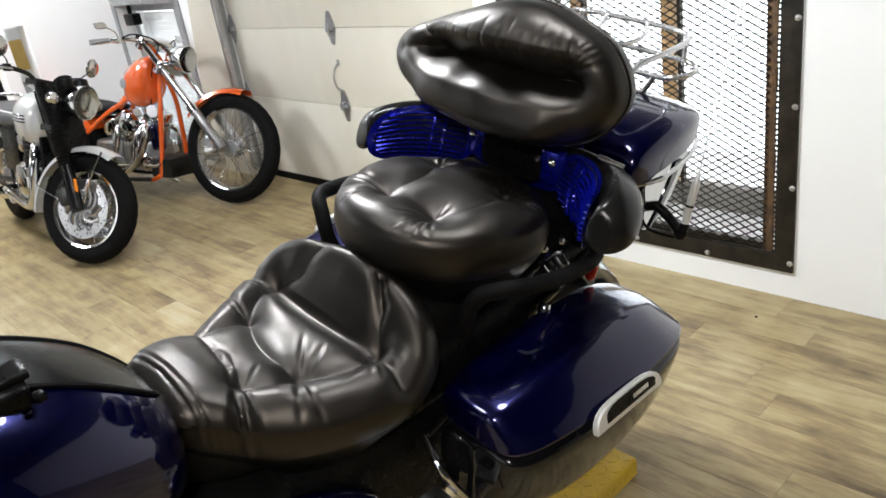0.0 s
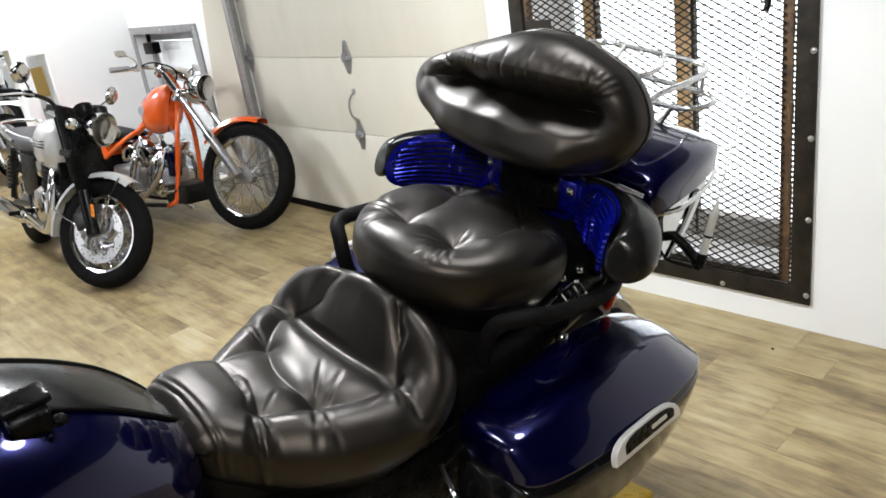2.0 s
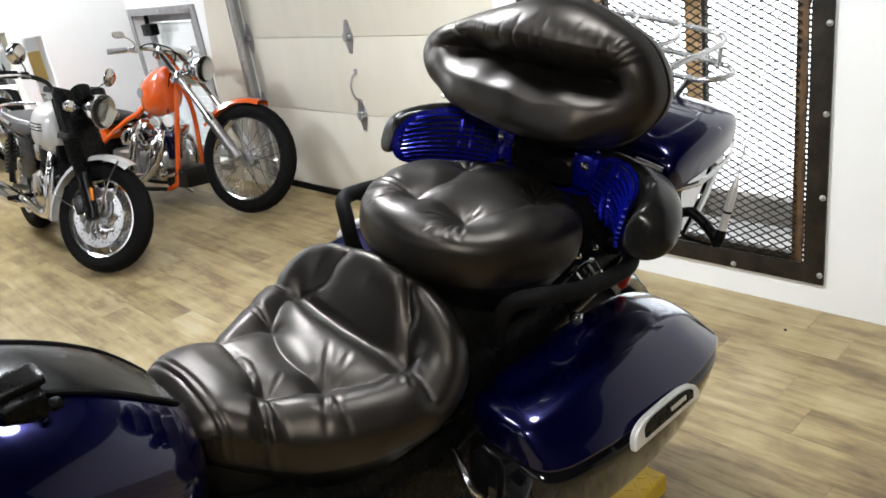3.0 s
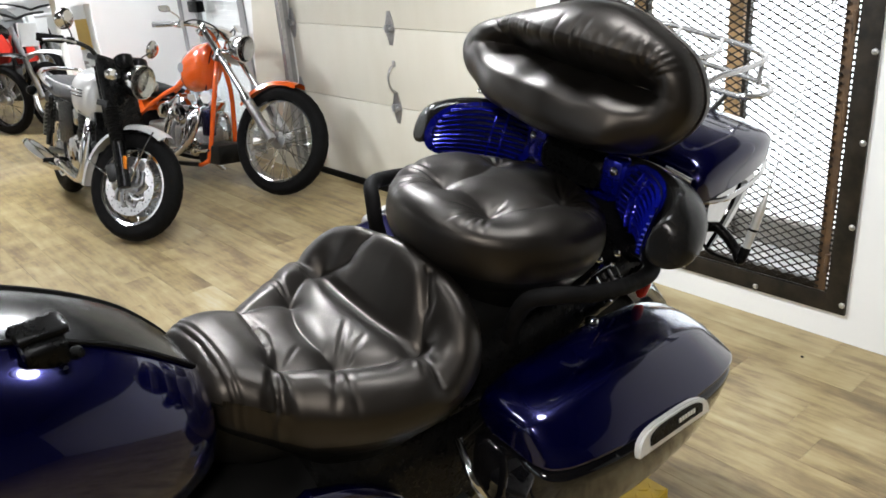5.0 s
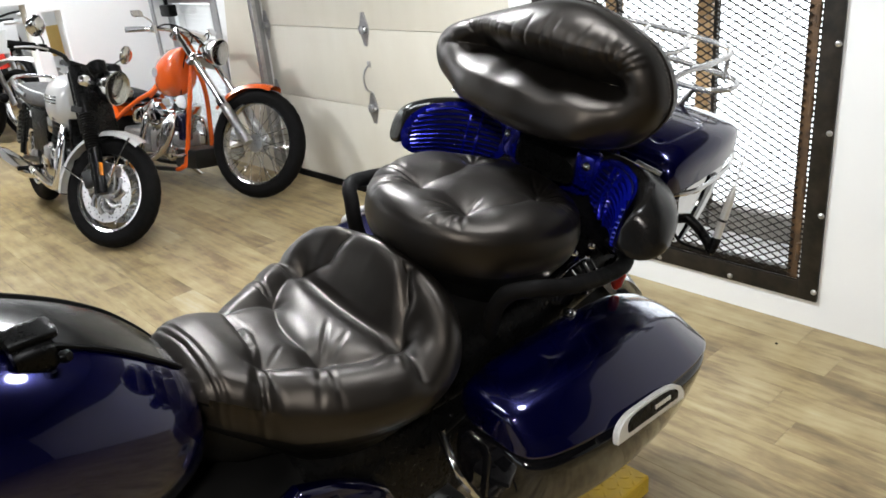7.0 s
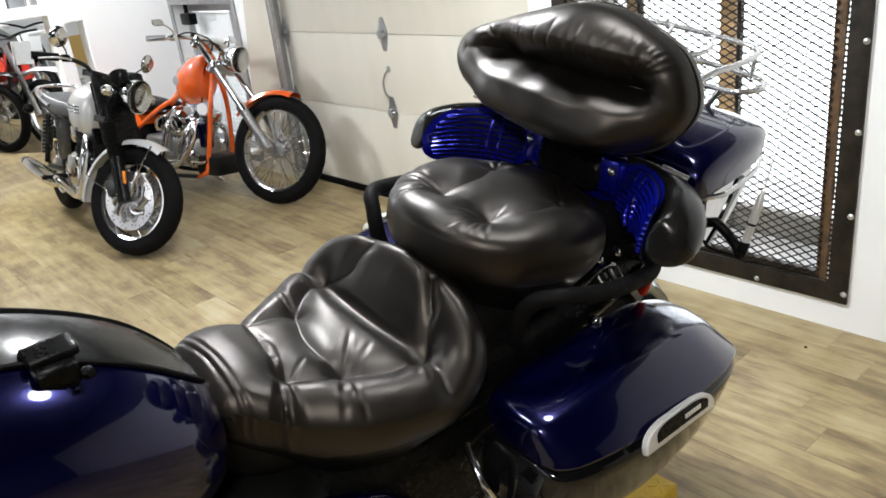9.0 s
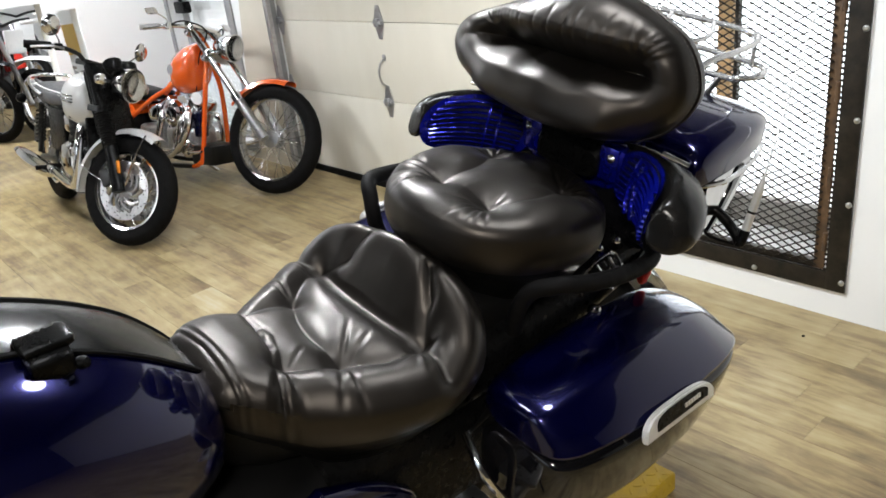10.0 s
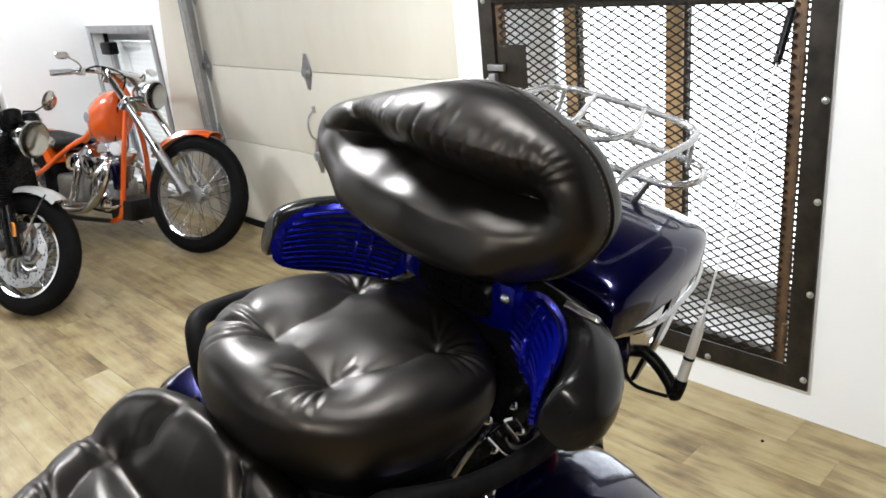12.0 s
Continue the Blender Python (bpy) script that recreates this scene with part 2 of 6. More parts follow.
def join(bm, t, m=None):
    if m is not None:
        bmesh.ops.transform(t, matrix=m, verts=t.verts[:])
    me = bpy.data.meshes.new("tmp")
    t.to_mesh(me)
    t.free()
    bm.from_mesh(me)
    bpy.data.meshes.remove(me)
    return bm


def boxed(x0, x1, y0, y1, z0, z1, bevel=0.0, m=None, seg=2):
    return box(bmesh.new(), x0, x1, y0, y1, z0, z1, bevel, m, seg)


def smooth_path(pts, steps=6, closed=False):
    """A Catmull-Rom curve through the points."""
    p = [Vector(q) for q in pts]
    out = []
    n = len(p)
    for i in range(n if closed else n - 1):
        if closed:
            a, b, c, d = p[i - 1], p[i], p[(i + 1) % n], p[(i + 2) % n]
        else:
            a, b, c, d = p[max(i - 1, 0)], p[i], p[i + 1], p[min(i + 2, n - 1)]
        for k in range(steps):
            u = k / steps
            out.append(0.5 * (2 * b + (c - a) * u + (2 * a - 5 * b + 4 * c - d) * u * u + (3 * b - a - 3 * c + d) * u ** 3))
    if not closed:
        out.append(p[-1])
    return out


def rings_to(bm, rings, closed_ring=True, closed_path=False, caps=True):
    vs = [[bm.verts.new(q) for q in r] for r in rings]
    n = len(vs[0])
    for i in range(len(vs) if closed_path else len(vs) - 1):
        a, b = vs[i], vs[(i + 1) % len(vs)]
        for j in range(n if closed_ring else n - 1):
            k = (j + 1) % n
            bm.faces.new((a[j], a[k], b[k], b[j]))
    if caps and not closed_path:
        bm.faces.new(vs[0][::-1])
        bm.faces.new(vs[-1])
    return bm


def tube(bm, pts, r, seg=10, steps=6, closed=False, smooth=True, ends=None):
    """A round bar along the points; r is a radius or a function of 0..1."""
    path = smooth_path(pts, steps, closed) if smooth else [Vector(q) for q in pts]
    n = len(path)
    rings = []
    side = None
    for i, q in enumerate(path):
        a = path[i - 1] if (i or closed) else q
        b = path[(i + 1) % n] if (i < n - 1 or closed) else q
        d = (b - a).normalized()
        if side is None:
            side = d.orthogonal().normalized()
        side = (side - d * side.dot(d)).normalized()
        up = d.cross(side)
        rad = r(i / max(n - 1, 1)) if callable(r) else r
        rings.append([q + rad * (math.cos(t) * side + math.sin(t) * up) for t in (2 * math.pi * k / seg for k in range(seg))])
    return rings_to(bm, rings, True, closed)


def rod(bm, a, b, r, seg=10, r2=None):
    r2 = r if r2 is None else r2
    return tube(bm, [a, b], lambda u: r + (r2 - r) * u, seg, smooth=False)


def lathe(bm, profile, m=None, seg=32):
    """Turn (radius, height) pairs about z; m places it."""
    m = m or Matrix.Identity(4)
    rings = [[m @ Vector((r * math.cos(t), r * math.sin(t), h)) for t in (2 * math.pi * k / seg for k in range(seg))] for r, h in profile]
    return rings_to(bm, rings)


def toward(p, d, roll=0.0):
    """A pose at p whose z points along d."""
    return Matrix.Translation(p) @ Vector(d).to_track_quat("Z", "Y").to_matrix().to_4x4() @ pose(0, 0, 0, 0, 0, roll)


def prism(bm, outline, depth, m=None, bevel=0.0):
    """An outline in x and z, pushed from y=0 to y=depth."""
    t = bmesh.new()
    f = t.faces.new([t.verts.new((x, 0, z)) for x, z in outline])
    g = bmesh.ops.extrude_face_region(t, geom=[f])
    for v in g["geom"]:
        if isinstance(v, bmesh.types.BMVert):
            v.co.y += depth
    if bevel:
        bmesh.ops.bevel(t, geom=t.edges[:], offset=bevel, segments=2, affect="EDGES")
    return join(bm, t, m)


def spread(table, n):
    """n rows spaced evenly along a smooth curve through the rows of the table."""
    w = len(table[0])
    out = []
    for i in range(n):
        f = i / (n - 1) * (len(table) - 1)
        k = min(int(f), len(table) - 2)
        u = f - k
        a, b, c, d = table[max(k - 1, 0)], table[k], table[k + 1], table[min(k + 2, len(table) - 1)]
        out.append(tuple(0.5 * (2 * b[j] + (c[j] - a[j]) * u + (2 * a[j] - 5 * b[j] + 4 * c[j] - d[j]) * u * u + (3 * b[j] - a[j] - 3 * c[j] + d[j]) * u ** 3) for j in range(w)))
    return out


def super_ring(cx, cz, hw, hh, n=2.6, seg=40, y=0.0, lean=0.0):
    """A rounded box section across y."""
    out = []
    for k in range(seg):
        t = 2 * math.pi * k / seg
        c, s = math.cos(t), math.sin(t)
        x = hw * math.copysign(abs(c) ** (2 / n), c)
        z = hh * math.copysign(abs(s) ** (2 / n), s)
        out.append(Vector((cx + x + lean * z, y, cz + z)))
    return out

# ---- structure ----
WALL = 3.07
WEST = -5.77


def wall_with_holes(name, u0, u1, z0, z1, thick, holes, place, label):
    """A wall in its own plane (u along, z up), pierced by rectangular holes; place maps (u, d, z) to the room, d being the depth."""
    us = sorted({u0, u1, *(h[0] for h in holes), *(h[1] for h in holes)})
    zs = sorted({z0, z1, *(h[2] for h in holes), *(h[3] for h in holes)})
    bm = bmesh.new()
    grid = {}

    def vert(u, d, z):
        if (u, d, z) not in grid:
            grid[u, d, z] = bm.verts.new(place(u, d, z))
        return grid[u, d, z]

    def full(i, k):
        if not (0 <= i < len(us) - 1 and 0 <= k < len(zs) - 1):
            return False
        uc, zc = (us[i] + us[i + 1]) / 2, (zs[k] + zs[k + 1]) / 2
        return not any(h[0] < uc < h[1] and h[2] < zc < h[3] for h in holes)

    for i in range(len(us) - 1):
        for k in range(len(zs) - 1):
            if not full(i, k):
                continue
            a, b, c, e = us[i], us[i + 1], zs[k], zs[k + 1]
            for d in (0.0, thick):
                bm.faces.new([vert(a, d, c), vert(b, d, c), vert(b, d, e), vert(a, d, e)])
            for (p, q, di, dk) in (((a, c), (a, e), -1, 0), ((b, c), (b, e), 1, 0), ((a, c), (b, c), 0, -1), ((a, e), (b, e), 0, 1)):
                if not full(i + di, k + dk):
                    bm.faces.new([vert(p[0], 0.0, p[1]), vert(q[0], 0.0, q[1]), vert(q[0], thick, q[1]), vert(p[0], thick, p[1])])
    return solid(name, bm, WHITE_WALL, label, "wall", kind="structure", smooth=False)


GATE = (-1.60, -0.36, 0.15, 1.36)
DOOR = (-4.125, -1.797, 0.0, 2.3)
NORTH_WINDOW = (-5.70, -4.665, 0.10, 1.235)
WHITE_TOP = 1.88
wall_with_holes("wall_north", WEST, 4.2, 0.0, WHITE_TOP, 0.40, [GATE, (DOOR[0], DOOR[1], 0.0, WHITE_TOP), NORTH_WINDOW], lambda u, d, z: (u, WALL + d, z), "white painted masonry wall with a gate, a garage door and a window")
# out of view; made dark so paint and leather reflect less light
upper = wall_with_holes("wall_north_upper", WEST, 4.2, WHITE_TOP, CEIL, 0.40, [(DOOR[0], DOOR[1], WHITE_TOP, DOOR[3])], lambda u, d, z: (u, WALL + d, z), "unseen upper part of the gate wall, darkened to keep reflections low")
upper.data.materials[0] = DARK_WALL
PASS_LOW = (-0.9, 2.135, 0.0, 1.285)
PASS_SIDE = (2.235, 2.375, 0.0, 1.215)
PASS_HIGH = (-0.9, 2.135, 1.362, 2.25)
wall_with_holes("wall_west", -4.2, 3.47, 0.0, CEIL, 0.16, [PASS_LOW, PASS_SIDE, PASS_HIGH], lambda u, d, z: (WEST - d, u, z), "white painted wall with a low passage and an upper opening")
solid("wall_east", boxed(4.2, 4.35, -4.3, 3.47, 0, CEIL), DARK_WALL, "dark painted wall behind the camera", "wall", kind="structure", smooth=False)
# unseen opening, added so cool light reflects in paint and leather
SOUTH_OPENING = (-2.9, 0.9, 0.75, 2.25)
south = wall_with_holes("wall_south", -11.0, 4.35, 0.0, CEIL, 0.15, [SOUTH_OPENING], lambda u, d, z: (u, -4.2 - d, z), "dark painted wall with an added window opening")
south.data.materials[0] = DARK_WALL
solid("wall_back_room", boxed(-11.15, -11.0, -4.35, 4.9, 0, CEIL), WHITE_WALL, "white painted wall of the back room", "wall", kind="structure", smooth=False)
solid("wall_back_side", boxed(-11.0, -6.16, 4.75, 4.9, 0, CEIL), WHITE_WALL, "white painted side wall of the back room", "wall", kind="structure", smooth=False)
solid("ceiling", boxed(-11.15, 4.35, -4.35, 4.9, CEIL, CEIL + 0.12), CEILING_PAINT, "dark painted flat ceiling", "ceiling", kind="structure", smooth=False)
# beige pier beside the garage door, wider at its foot
solid("beige_trim", prism(bmesh.new(), [(-4.73, 0.0), (-4.128, 0.0), (-4.128, CEIL - 0.01), (-4.22, CEIL - 0.01)], -0.008, pose(0, WALL + 0.002, 0)), BEIGE, "beige painted pier beside the garage door", "trim", kind="structure", smooth=False)
solid("floor_upper", boxed(WEST - 1.4, WEST - 0.162, -0.9, 2.2, 1.285, 1.32), WHITE_WALL, "white painted edge of the mezzanine floor", "floor", kind="structure", smooth=False)


def tube_light(x, y):
    lamp = thing("ceiling_light", pose(x, y, CEIL - 0.001), "white fluorescent batten light on the ceiling", "ceiling light", "ceiling lights")
    part("housing", boxed(-0.15, 0.15, -0.65, 0.65, -0.06, 0.0, 0.006), WHITE_PLASTIC, lamp)
    for s in (-0.08, 0.08):
        part("tube", rod(bmesh.new(), (s, -0.6, -0.078), (s, 0.6, -0.078), 0.014), TUBE_GLOW, lamp)


def round_light(x, y):
    lamp = thing("ceiling_light", pose(x, y, CEIL - 0.001), "white round flush light on the ceiling", "ceiling light", "ceiling lights")
    part("housing", lathe(bmesh.new(), [(0.20, 0.0), (0.20, -0.05), (0.185, -0.062), (0.175, -0.062)], None, 40), WHITE_PLASTIC, lamp)
    part("diffuser", lathe(bmesh.new(), [(0.172, -0.058), (0.165, -0.074), (0.12, -0.084), (0.01, -0.088)], None, 40), TUBE_GLOW, lamp)


for tx, ty, watts in TUBES:
    if tx < -3.0:
        tube_light(tx, ty)
    else:
        round_light(tx, ty)


def gate():
    g = thing("security_gate", pose(0, WALL, 0), "dark steel security gate with expanded metal mesh and a lock plate", "gate")
    x0, x1, z0, z1 = -1.648, -0.310, 0.112, 1.425
    w = 0.072
    # outer frame, bolted flat on the wall
    for name, b in (("frame_stile", (x0, x0 + w, z0, z1)), ("frame_stile", (x1 - w, x1, z0, z1)), ("frame_rail", (x0 + w, x1 - w, z0, z0 + w)), ("frame_rail", (x0 + w, x1 - w, z1 - w, z1))):
        part(name, boxed(b[0], b[1], -0.012, 0.0, b[2], b[3], 0.002), DARK_STEEL, g)
    # angle iron legs going into the opening
    a0, a1, c0, c1 = x0 + w, x1 - w, z0 + w, z1 - w
    for b in ((a0 - 0.006, a0, c0, c1), (a1, a1 + 0.006, c0, c1)):
        part("frame_leg", boxed(b[0], b[1], -0.002, 0.06, b[2], b[3]), DARK_STEEL, g)
    # leaf: rusty square tube
    f = 0.040
    l0, l1, k0, k1 = a0 + 0.004, a1 - 0.013, c0 - 0.002, c1 + 0.002
    for b in ((l0, l0 + f, k0, k1), (l1 - f, l1, k0, k1)):
        part("leaf_stile", boxed(b[0], b[1], 0.004, 0.012, b[2], b[3], 0.002), RUST_STEEL, g, "rust-brown square steel tube")
    for b in ((l0 + f, l1 - f, k0, k0 + 0.03), (l0 + f, l1 - f, k1 - 0.03, k1)):
        part("leaf_rail", boxed(b[0], b[1], 0.004, 0.036, b[2], b[3], 0.003), DARK_STEEL, g)
    # expanded metal: rows of zigzag strands
    bm = bmesh.new()
    px, pz = 0.054, 0.029
    m0, m1, n0, n1 = l0 + 0.018, l1 - 0.018, k0 + 0.012, k1 - 0.012
    rows = int((n1 - n0) / (pz / 2))
    cols = int((m1 - m0) / (px / 2))
    t = 0.0028
    for r in range(rows):
        prev = None
        for c in range(cols + 1):
            x, z = m0 + c * px / 2, n0 + (r + (c + r) % 2) * pz / 2
            ring = [bm.verts.new((x, -0.001 + dy, z + dz)) for dy, dz in ((-0.002, -t), (0.002, -t), (0.002, t), (-0.002, t))]
            if prev:
                for j in range(4):
                    bm.faces.new((prev[j], prev[(j + 1) % 4], ring[(j + 1) % 4], ring[j]))
            prev = ring
    mesh = part("mesh", bm, DARK_STEEL, g, "diamond expanded metal mesh", smooth=False)
    tagged(mesh, kind="stuff")
    # slotted edge strip between the leaf and its frame
    strip = bmesh.new()
    for k in range(int((k1 - k0) / 0.020)):
        box(strip, l1 - 0.001, a1 + 0.001, 0.001, 0.005, k0 + k * 0.020, k0 + k * 0.020 + 0.009)
    tagged(part("slotted_strip", strip, DARK_STEEL, g, smooth=False), kind="stuff")
    # bolts
    spots = [(x1 - 0.012, z) for z in (0.152, 0.456, 0.758, 1.06, 1.362)] + [(x0 + 0.03, z) for z in (0.152, 0.456, 0.758, 1.06, 1.362)] + [(x, z0 + 0.018) for x in (-0.654, -0.98, -1.31)] + [(x, z1 - 0.02) for x in (-0.654, -0.98, -1.31)]
    for x, z in spots:
        part("bolt", lathe(bmesh.new(), [(0.011, 0), (0.011, 0.003), (0.009, 0.006), (0.004, 0.008)], toward((x, -0.012, z), (0, -1, 0)), 12), BOLT, g)
    # hinges
    for z in (0.30, 0.55, 0.85, 1.15):
        h = part("hinge", rod(bmesh.new(), (l1 + 0.002, -0.012, z - 0.035), (l1 + 0.002, -0.012, z + 0.035), 0.009), RUST_STEEL, g)
    # lock
    lock = part("lock_plate", boxed(-1.566, -1.425, -0.006, 0.0, 1.035, 1.198, 0.002), DARK_STEEL, g)
    part("latch", boxed(-1.605, -1.52, -0.030, -0.012, 1.10, 1.125, 0.004), GALVANISED, lock)
    part("padlock", boxed(-1.60, -1.565, -0.032, -0.008, 1.04, 1.09, 0.006), GALVANISED, lock)


gate()


def bay_window():
    w = thing("window_1", pose(0, 3.45, 0), "wood-mullioned window bright with daylight behind the gate", "window", kind="structure")
    for x in (-1.645, -1.49, -1.02, -0.40):
        part("mullion", boxed(x - 0.032, x + 0.032, -0.025, 0.03, 0.16, 1.40, 0.004), POST_WOOD, w, "stained brown wooden post")
    for x in (-1.45, -0.965):
        part("stop", boxed(x - 0.008, x + 0.008, -0.03, 0.0, 0.16, 1.40, 0.002), DARK_STEEL, w)
    part("window_sill", boxed(-1.66, -0.30, -0.03, 0.03, 0.15, 0.27, 0.006), GREY_RAIL, w)
    for a, b in ((-1.613, -1.522), (-1.458, -1.052), (-0.988, -0.432)):
        p = part("pane", boxed(a, b, 0.006, 0.010, 0.27, 1.40), GLASS, w, smooth=False)
        p.visible_shadow = False


bay_window()
solid("backdrop", boxed(-3.4, 1.6, 4.6, 4.62, -1.6, 2.6), DAYLIGHT, "overexposed white daylight outside", "backdrop", kind="structure", smooth=False)
solid("sill", boxed(-1.598, -0.362, WALL + 0.062, WALL + 0.398, 0.151, 0.157), SILL, "white painted sill inside the gate opening", "sill", kind="structure", smooth=False)
solid("pavement", boxed(-4.0, 4.5, 3.48, 12.0, -0.12, -0.02), GREY_RAIL, "grey pavement outside the window", "pavement", kind="structure", smooth=False)


def south_window():
    w = thing("window_3", pose(0, -4.28, 0), "unseen window frame added for cool daylight reflections", "window", kind="structure")
    x0, x1, z0, z1 = SOUTH_OPENING
    for x in (x0 + 0.03, -1.63, -0.37, x1 - 0.03):
        part("mullion", boxed(x - 0.03, x + 0.03, -0.03, 0.03, z0, z1, 0.004), DARK_STEEL, w)
    for z in (z0 + 0.03, z1 - 0.03):
        part("transom", boxed(x0 + 0.06, x1 - 0.06, -0.028, 0.028, z - 0.03, z + 0.03, 0.004), DARK_STEEL, w)


south_window()
# added glowing sheet, out of view, that lights the south opening
solid("backdrop_south", boxed(-5.0, 3.0, -5.6, -5.58, -0.5, 3.6), SOUTH_GLOW, "unseen glowing sheet added behind the camera for cool reflections", "backdrop", kind="structure", smooth=False)


def north_window():
    w = thing("window_2", pose(0, WALL, 0), "grey steel framed window with white blinds", "window", kind="structure")
    x0, x1, z0, z1 = -5.752, -4.612, 0.05, 1.285
    t = 0.055
    for b in ((x0, x0 + t, z0, z1), (x1 - t, x1, z0, z1), (x0 + t, x1 - t, z1 - t, z1), (x0 + t, x1 - t, z0, z0 + t)):
        part("window_frame", boxed(b[0], b[1], -0.014, 0.0, b[2], b[3], 0.002), GREY_STEEL, w)
    a0, a1, c0, c1 = -5.70, -4.665, 0.10, 1.235
    # recessed sash
    for b in ((a0, a0 + 0.05, c0, c1), (a1 - 0.05, a1, c0, c1), (a0 + 0.05, a1 - 0.05, c1 - 0.07, c1), (a0 + 0.05, a1 - 0.05, c0, c0 + 0.06), (-4.93, -4.89, c0 + 0.06, c1 - 0.07)):
        part("sash", boxed(b[0], b[1], 0.10, 0.14, b[2], b[3], 0.003), GREY_STEEL, w)
    for k in range(27):
        z = 0.18 + k * 0.0365
        part("slat", boxed(a0 + 0.055, -4.94, -0.001, 0.001, -0.0205, 0.0205, 0, pose(0, 0.165, z, 18, 0, 0)), WHITE_PLASTIC, w, smooth=False)
    p = part("pane", boxed(a0, a1, 0.118, 0.122, c0, c1), GLASS, w, smooth=False)
    p.visible_shadow = False
    part("closer", boxed(-5.60, -5.43, 0.0, 0.07, 1.07, 1.16, 0.012), BLACK_PLASTIC, w, "black closer box hanging under the frame")
    part("closer_arm", boxed(-5.545, -5.525, 0.02, 0.05, 1.14, 1.235, 0.003), BLACK_PLASTIC, w)
    for x in (x0 + 0.028, -5.18, x1 - 0.028):
        part("bolt", lathe(bmesh.new(), [(0.010, 0), (0.010, 0.003), (0.004, 0.007)], toward((x, -0.014, z1 - 0.028), (0, -1, 0)), 10), BOLT, w)


north_window()
solid("backdrop_west", boxed(-8.2, -3.6, 4.4, 4.42, -0.6, 2.4), DAYLIGHT, "overexposed white daylight outside", "backdrop", kind="structure", smooth=False)


def garage_door():
    d = thing("garage_door", pose(0, WALL + 0.07, 0), "cream sectional garage door with galvanised hinges", "garage door")
    x0, x1 = DOOR[0] + 0.012, DOOR[1] - 0.002
    seams = [0.045, 0.569, 1.028, 1.487, 1.946, 2.29]
    for a, b in zip(seams, seams[1:]):
        part("section", boxed(x0, x1, 0.0, 0.045, a + 0.0015, b - 0.0015, 0.003), CREAM_DOOR, d)
    part("bottom_seal", boxed(x0, x1, -0.012, 0.04, 0.002, 0.045, 0.005), RUBBER, d, "black rubber bottom seal")
    for x in (-3.005,):
        for z in seams[1:5]:
            hinge(d, x, z)
    for z in seams[1:5]:
        hinge(d, x0 + 0.02, z)
    hp = [(-3.00, -0.004, 0.82), (-3.005, -0.03, 0.80), (-3.015, -0.042, 0.75), (-3.01, -0.035, 0.69), (-3.005, -0.004, 0.66)]
    h = part("pull_handle", tube(bmesh.new(), hp, 0.006, 8), GALVANISED, d)
    part("pad", boxed(-3.014, -2.986, -0.005, 0.0, 0.81, 0.845, 0.002), GALVANISED, h)


def hinge(d, x, z):
    h = part("hinge", prism(bmesh.new(), [(-0.014, -0.095), (0.014, -0.095), (0.042, -0.012), (0.042, 0.012), (0.014, 0.095), (-0.014, 0.095), (-0.042, 0.012), (-0.042, -0.012)], -0.004, pose(x, 0, z)), GALVANISED, d)
    part("knuckle", rod(bmesh.new(), (x - 0.035, -0.012, z), (x + 0.035, -0.012, z), 0.012, 8), GALVANISED, h)
    part("roller_bracket", boxed(x - 0.016, x + 0.016, -0.03, -0.004, z - 0.022, z + 0.022, 0.004), GREY_STEEL, h)


garage_door()


def track():
    t = thing("door_track", pose(DOOR[0] + 0.012, WALL + 0.03, 0), "galvanised steel track of the garage door", "door track")
    part("channel", boxed(-0.006, 0.03, -0.055, -0.050, 0.06, 2.40), GALVANISED, t)
    part("flange", boxed(-0.008, -0.004, -0.058, 0.03, 0.06, 2.40), GREY_STEEL, t)
    part("lip", boxed(0.026, 0.03, -0.05, -0.025, 0.06, 2.40), GALVANISED, t)


track()

# ---- touring motorcycle: x to its left, y to its rear, z up; it leans on its stand ----
BIKE = thing("touring_motorcycle", pose(-0.551, 1.580, 0.067, -0.6, 12.46, 1.48) @ Matrix.Scale(0.977, 4), "blue and black touring motorcycle with tufted black leather seats", "motorcycle")


def leather_field(p, tufts, creases, pleats):
    """How far the leather is pulled in at p: buttons, sewn creases between them, and thin pleats that fade out of the buttons."""
    x, y = p
    d = 0.0
    for tx, ty, depth, reach in tufts:
        r = math.sqrt((x - tx) ** 2 + (y - ty) ** 2 + 0.000004)
        d += (depth * math.exp(-((r / reach) ** 1.25))) ** 3
    for ax, ay, bx, by, bow, depth, width in creases:
        vx, vy = bx - ax, by - ay
        u = max(0.0, min(1.0, ((x - ax) * vx + (y - ay) * vy) / (vx * vx + vy * vy)))
        k = bow * math.sin(math.pi * u)
        r = math.sqrt((x - ax - u * vx + k * vy) ** 2 + (y - ay - u * vy - k * vx) ** 2 + 0.000002)
        d += (depth * (0.68 * math.exp(-r / width) + 0.32 * math.exp(-((r / (1.5 * width)) ** 2)))) ** 3
    d = 1.18 * d ** (1 / 3)
    for ax, ay, bx, by, depth, width in pleats:
        vx, vy = bx - ax, by - ay
        u = max(0.0, min(1.0, ((x - ax) * vx + (y - ay) * vy) / (vx * vx + vy * vy)))
        r = math.sqrt((x - ax - u * vx) ** 2 + (y - ay - u * vy) ** 2)
        fade = (1 - u) ** 0.7 * min(1.0, u * 5 + 0.05)
        d += 0.95 * depth * fade * (math.exp(-((r / width) ** 2)) - 0.22 * math.exp(-(((r - 1.9 * width) / (1.1 * width)) ** 2)))
    return d


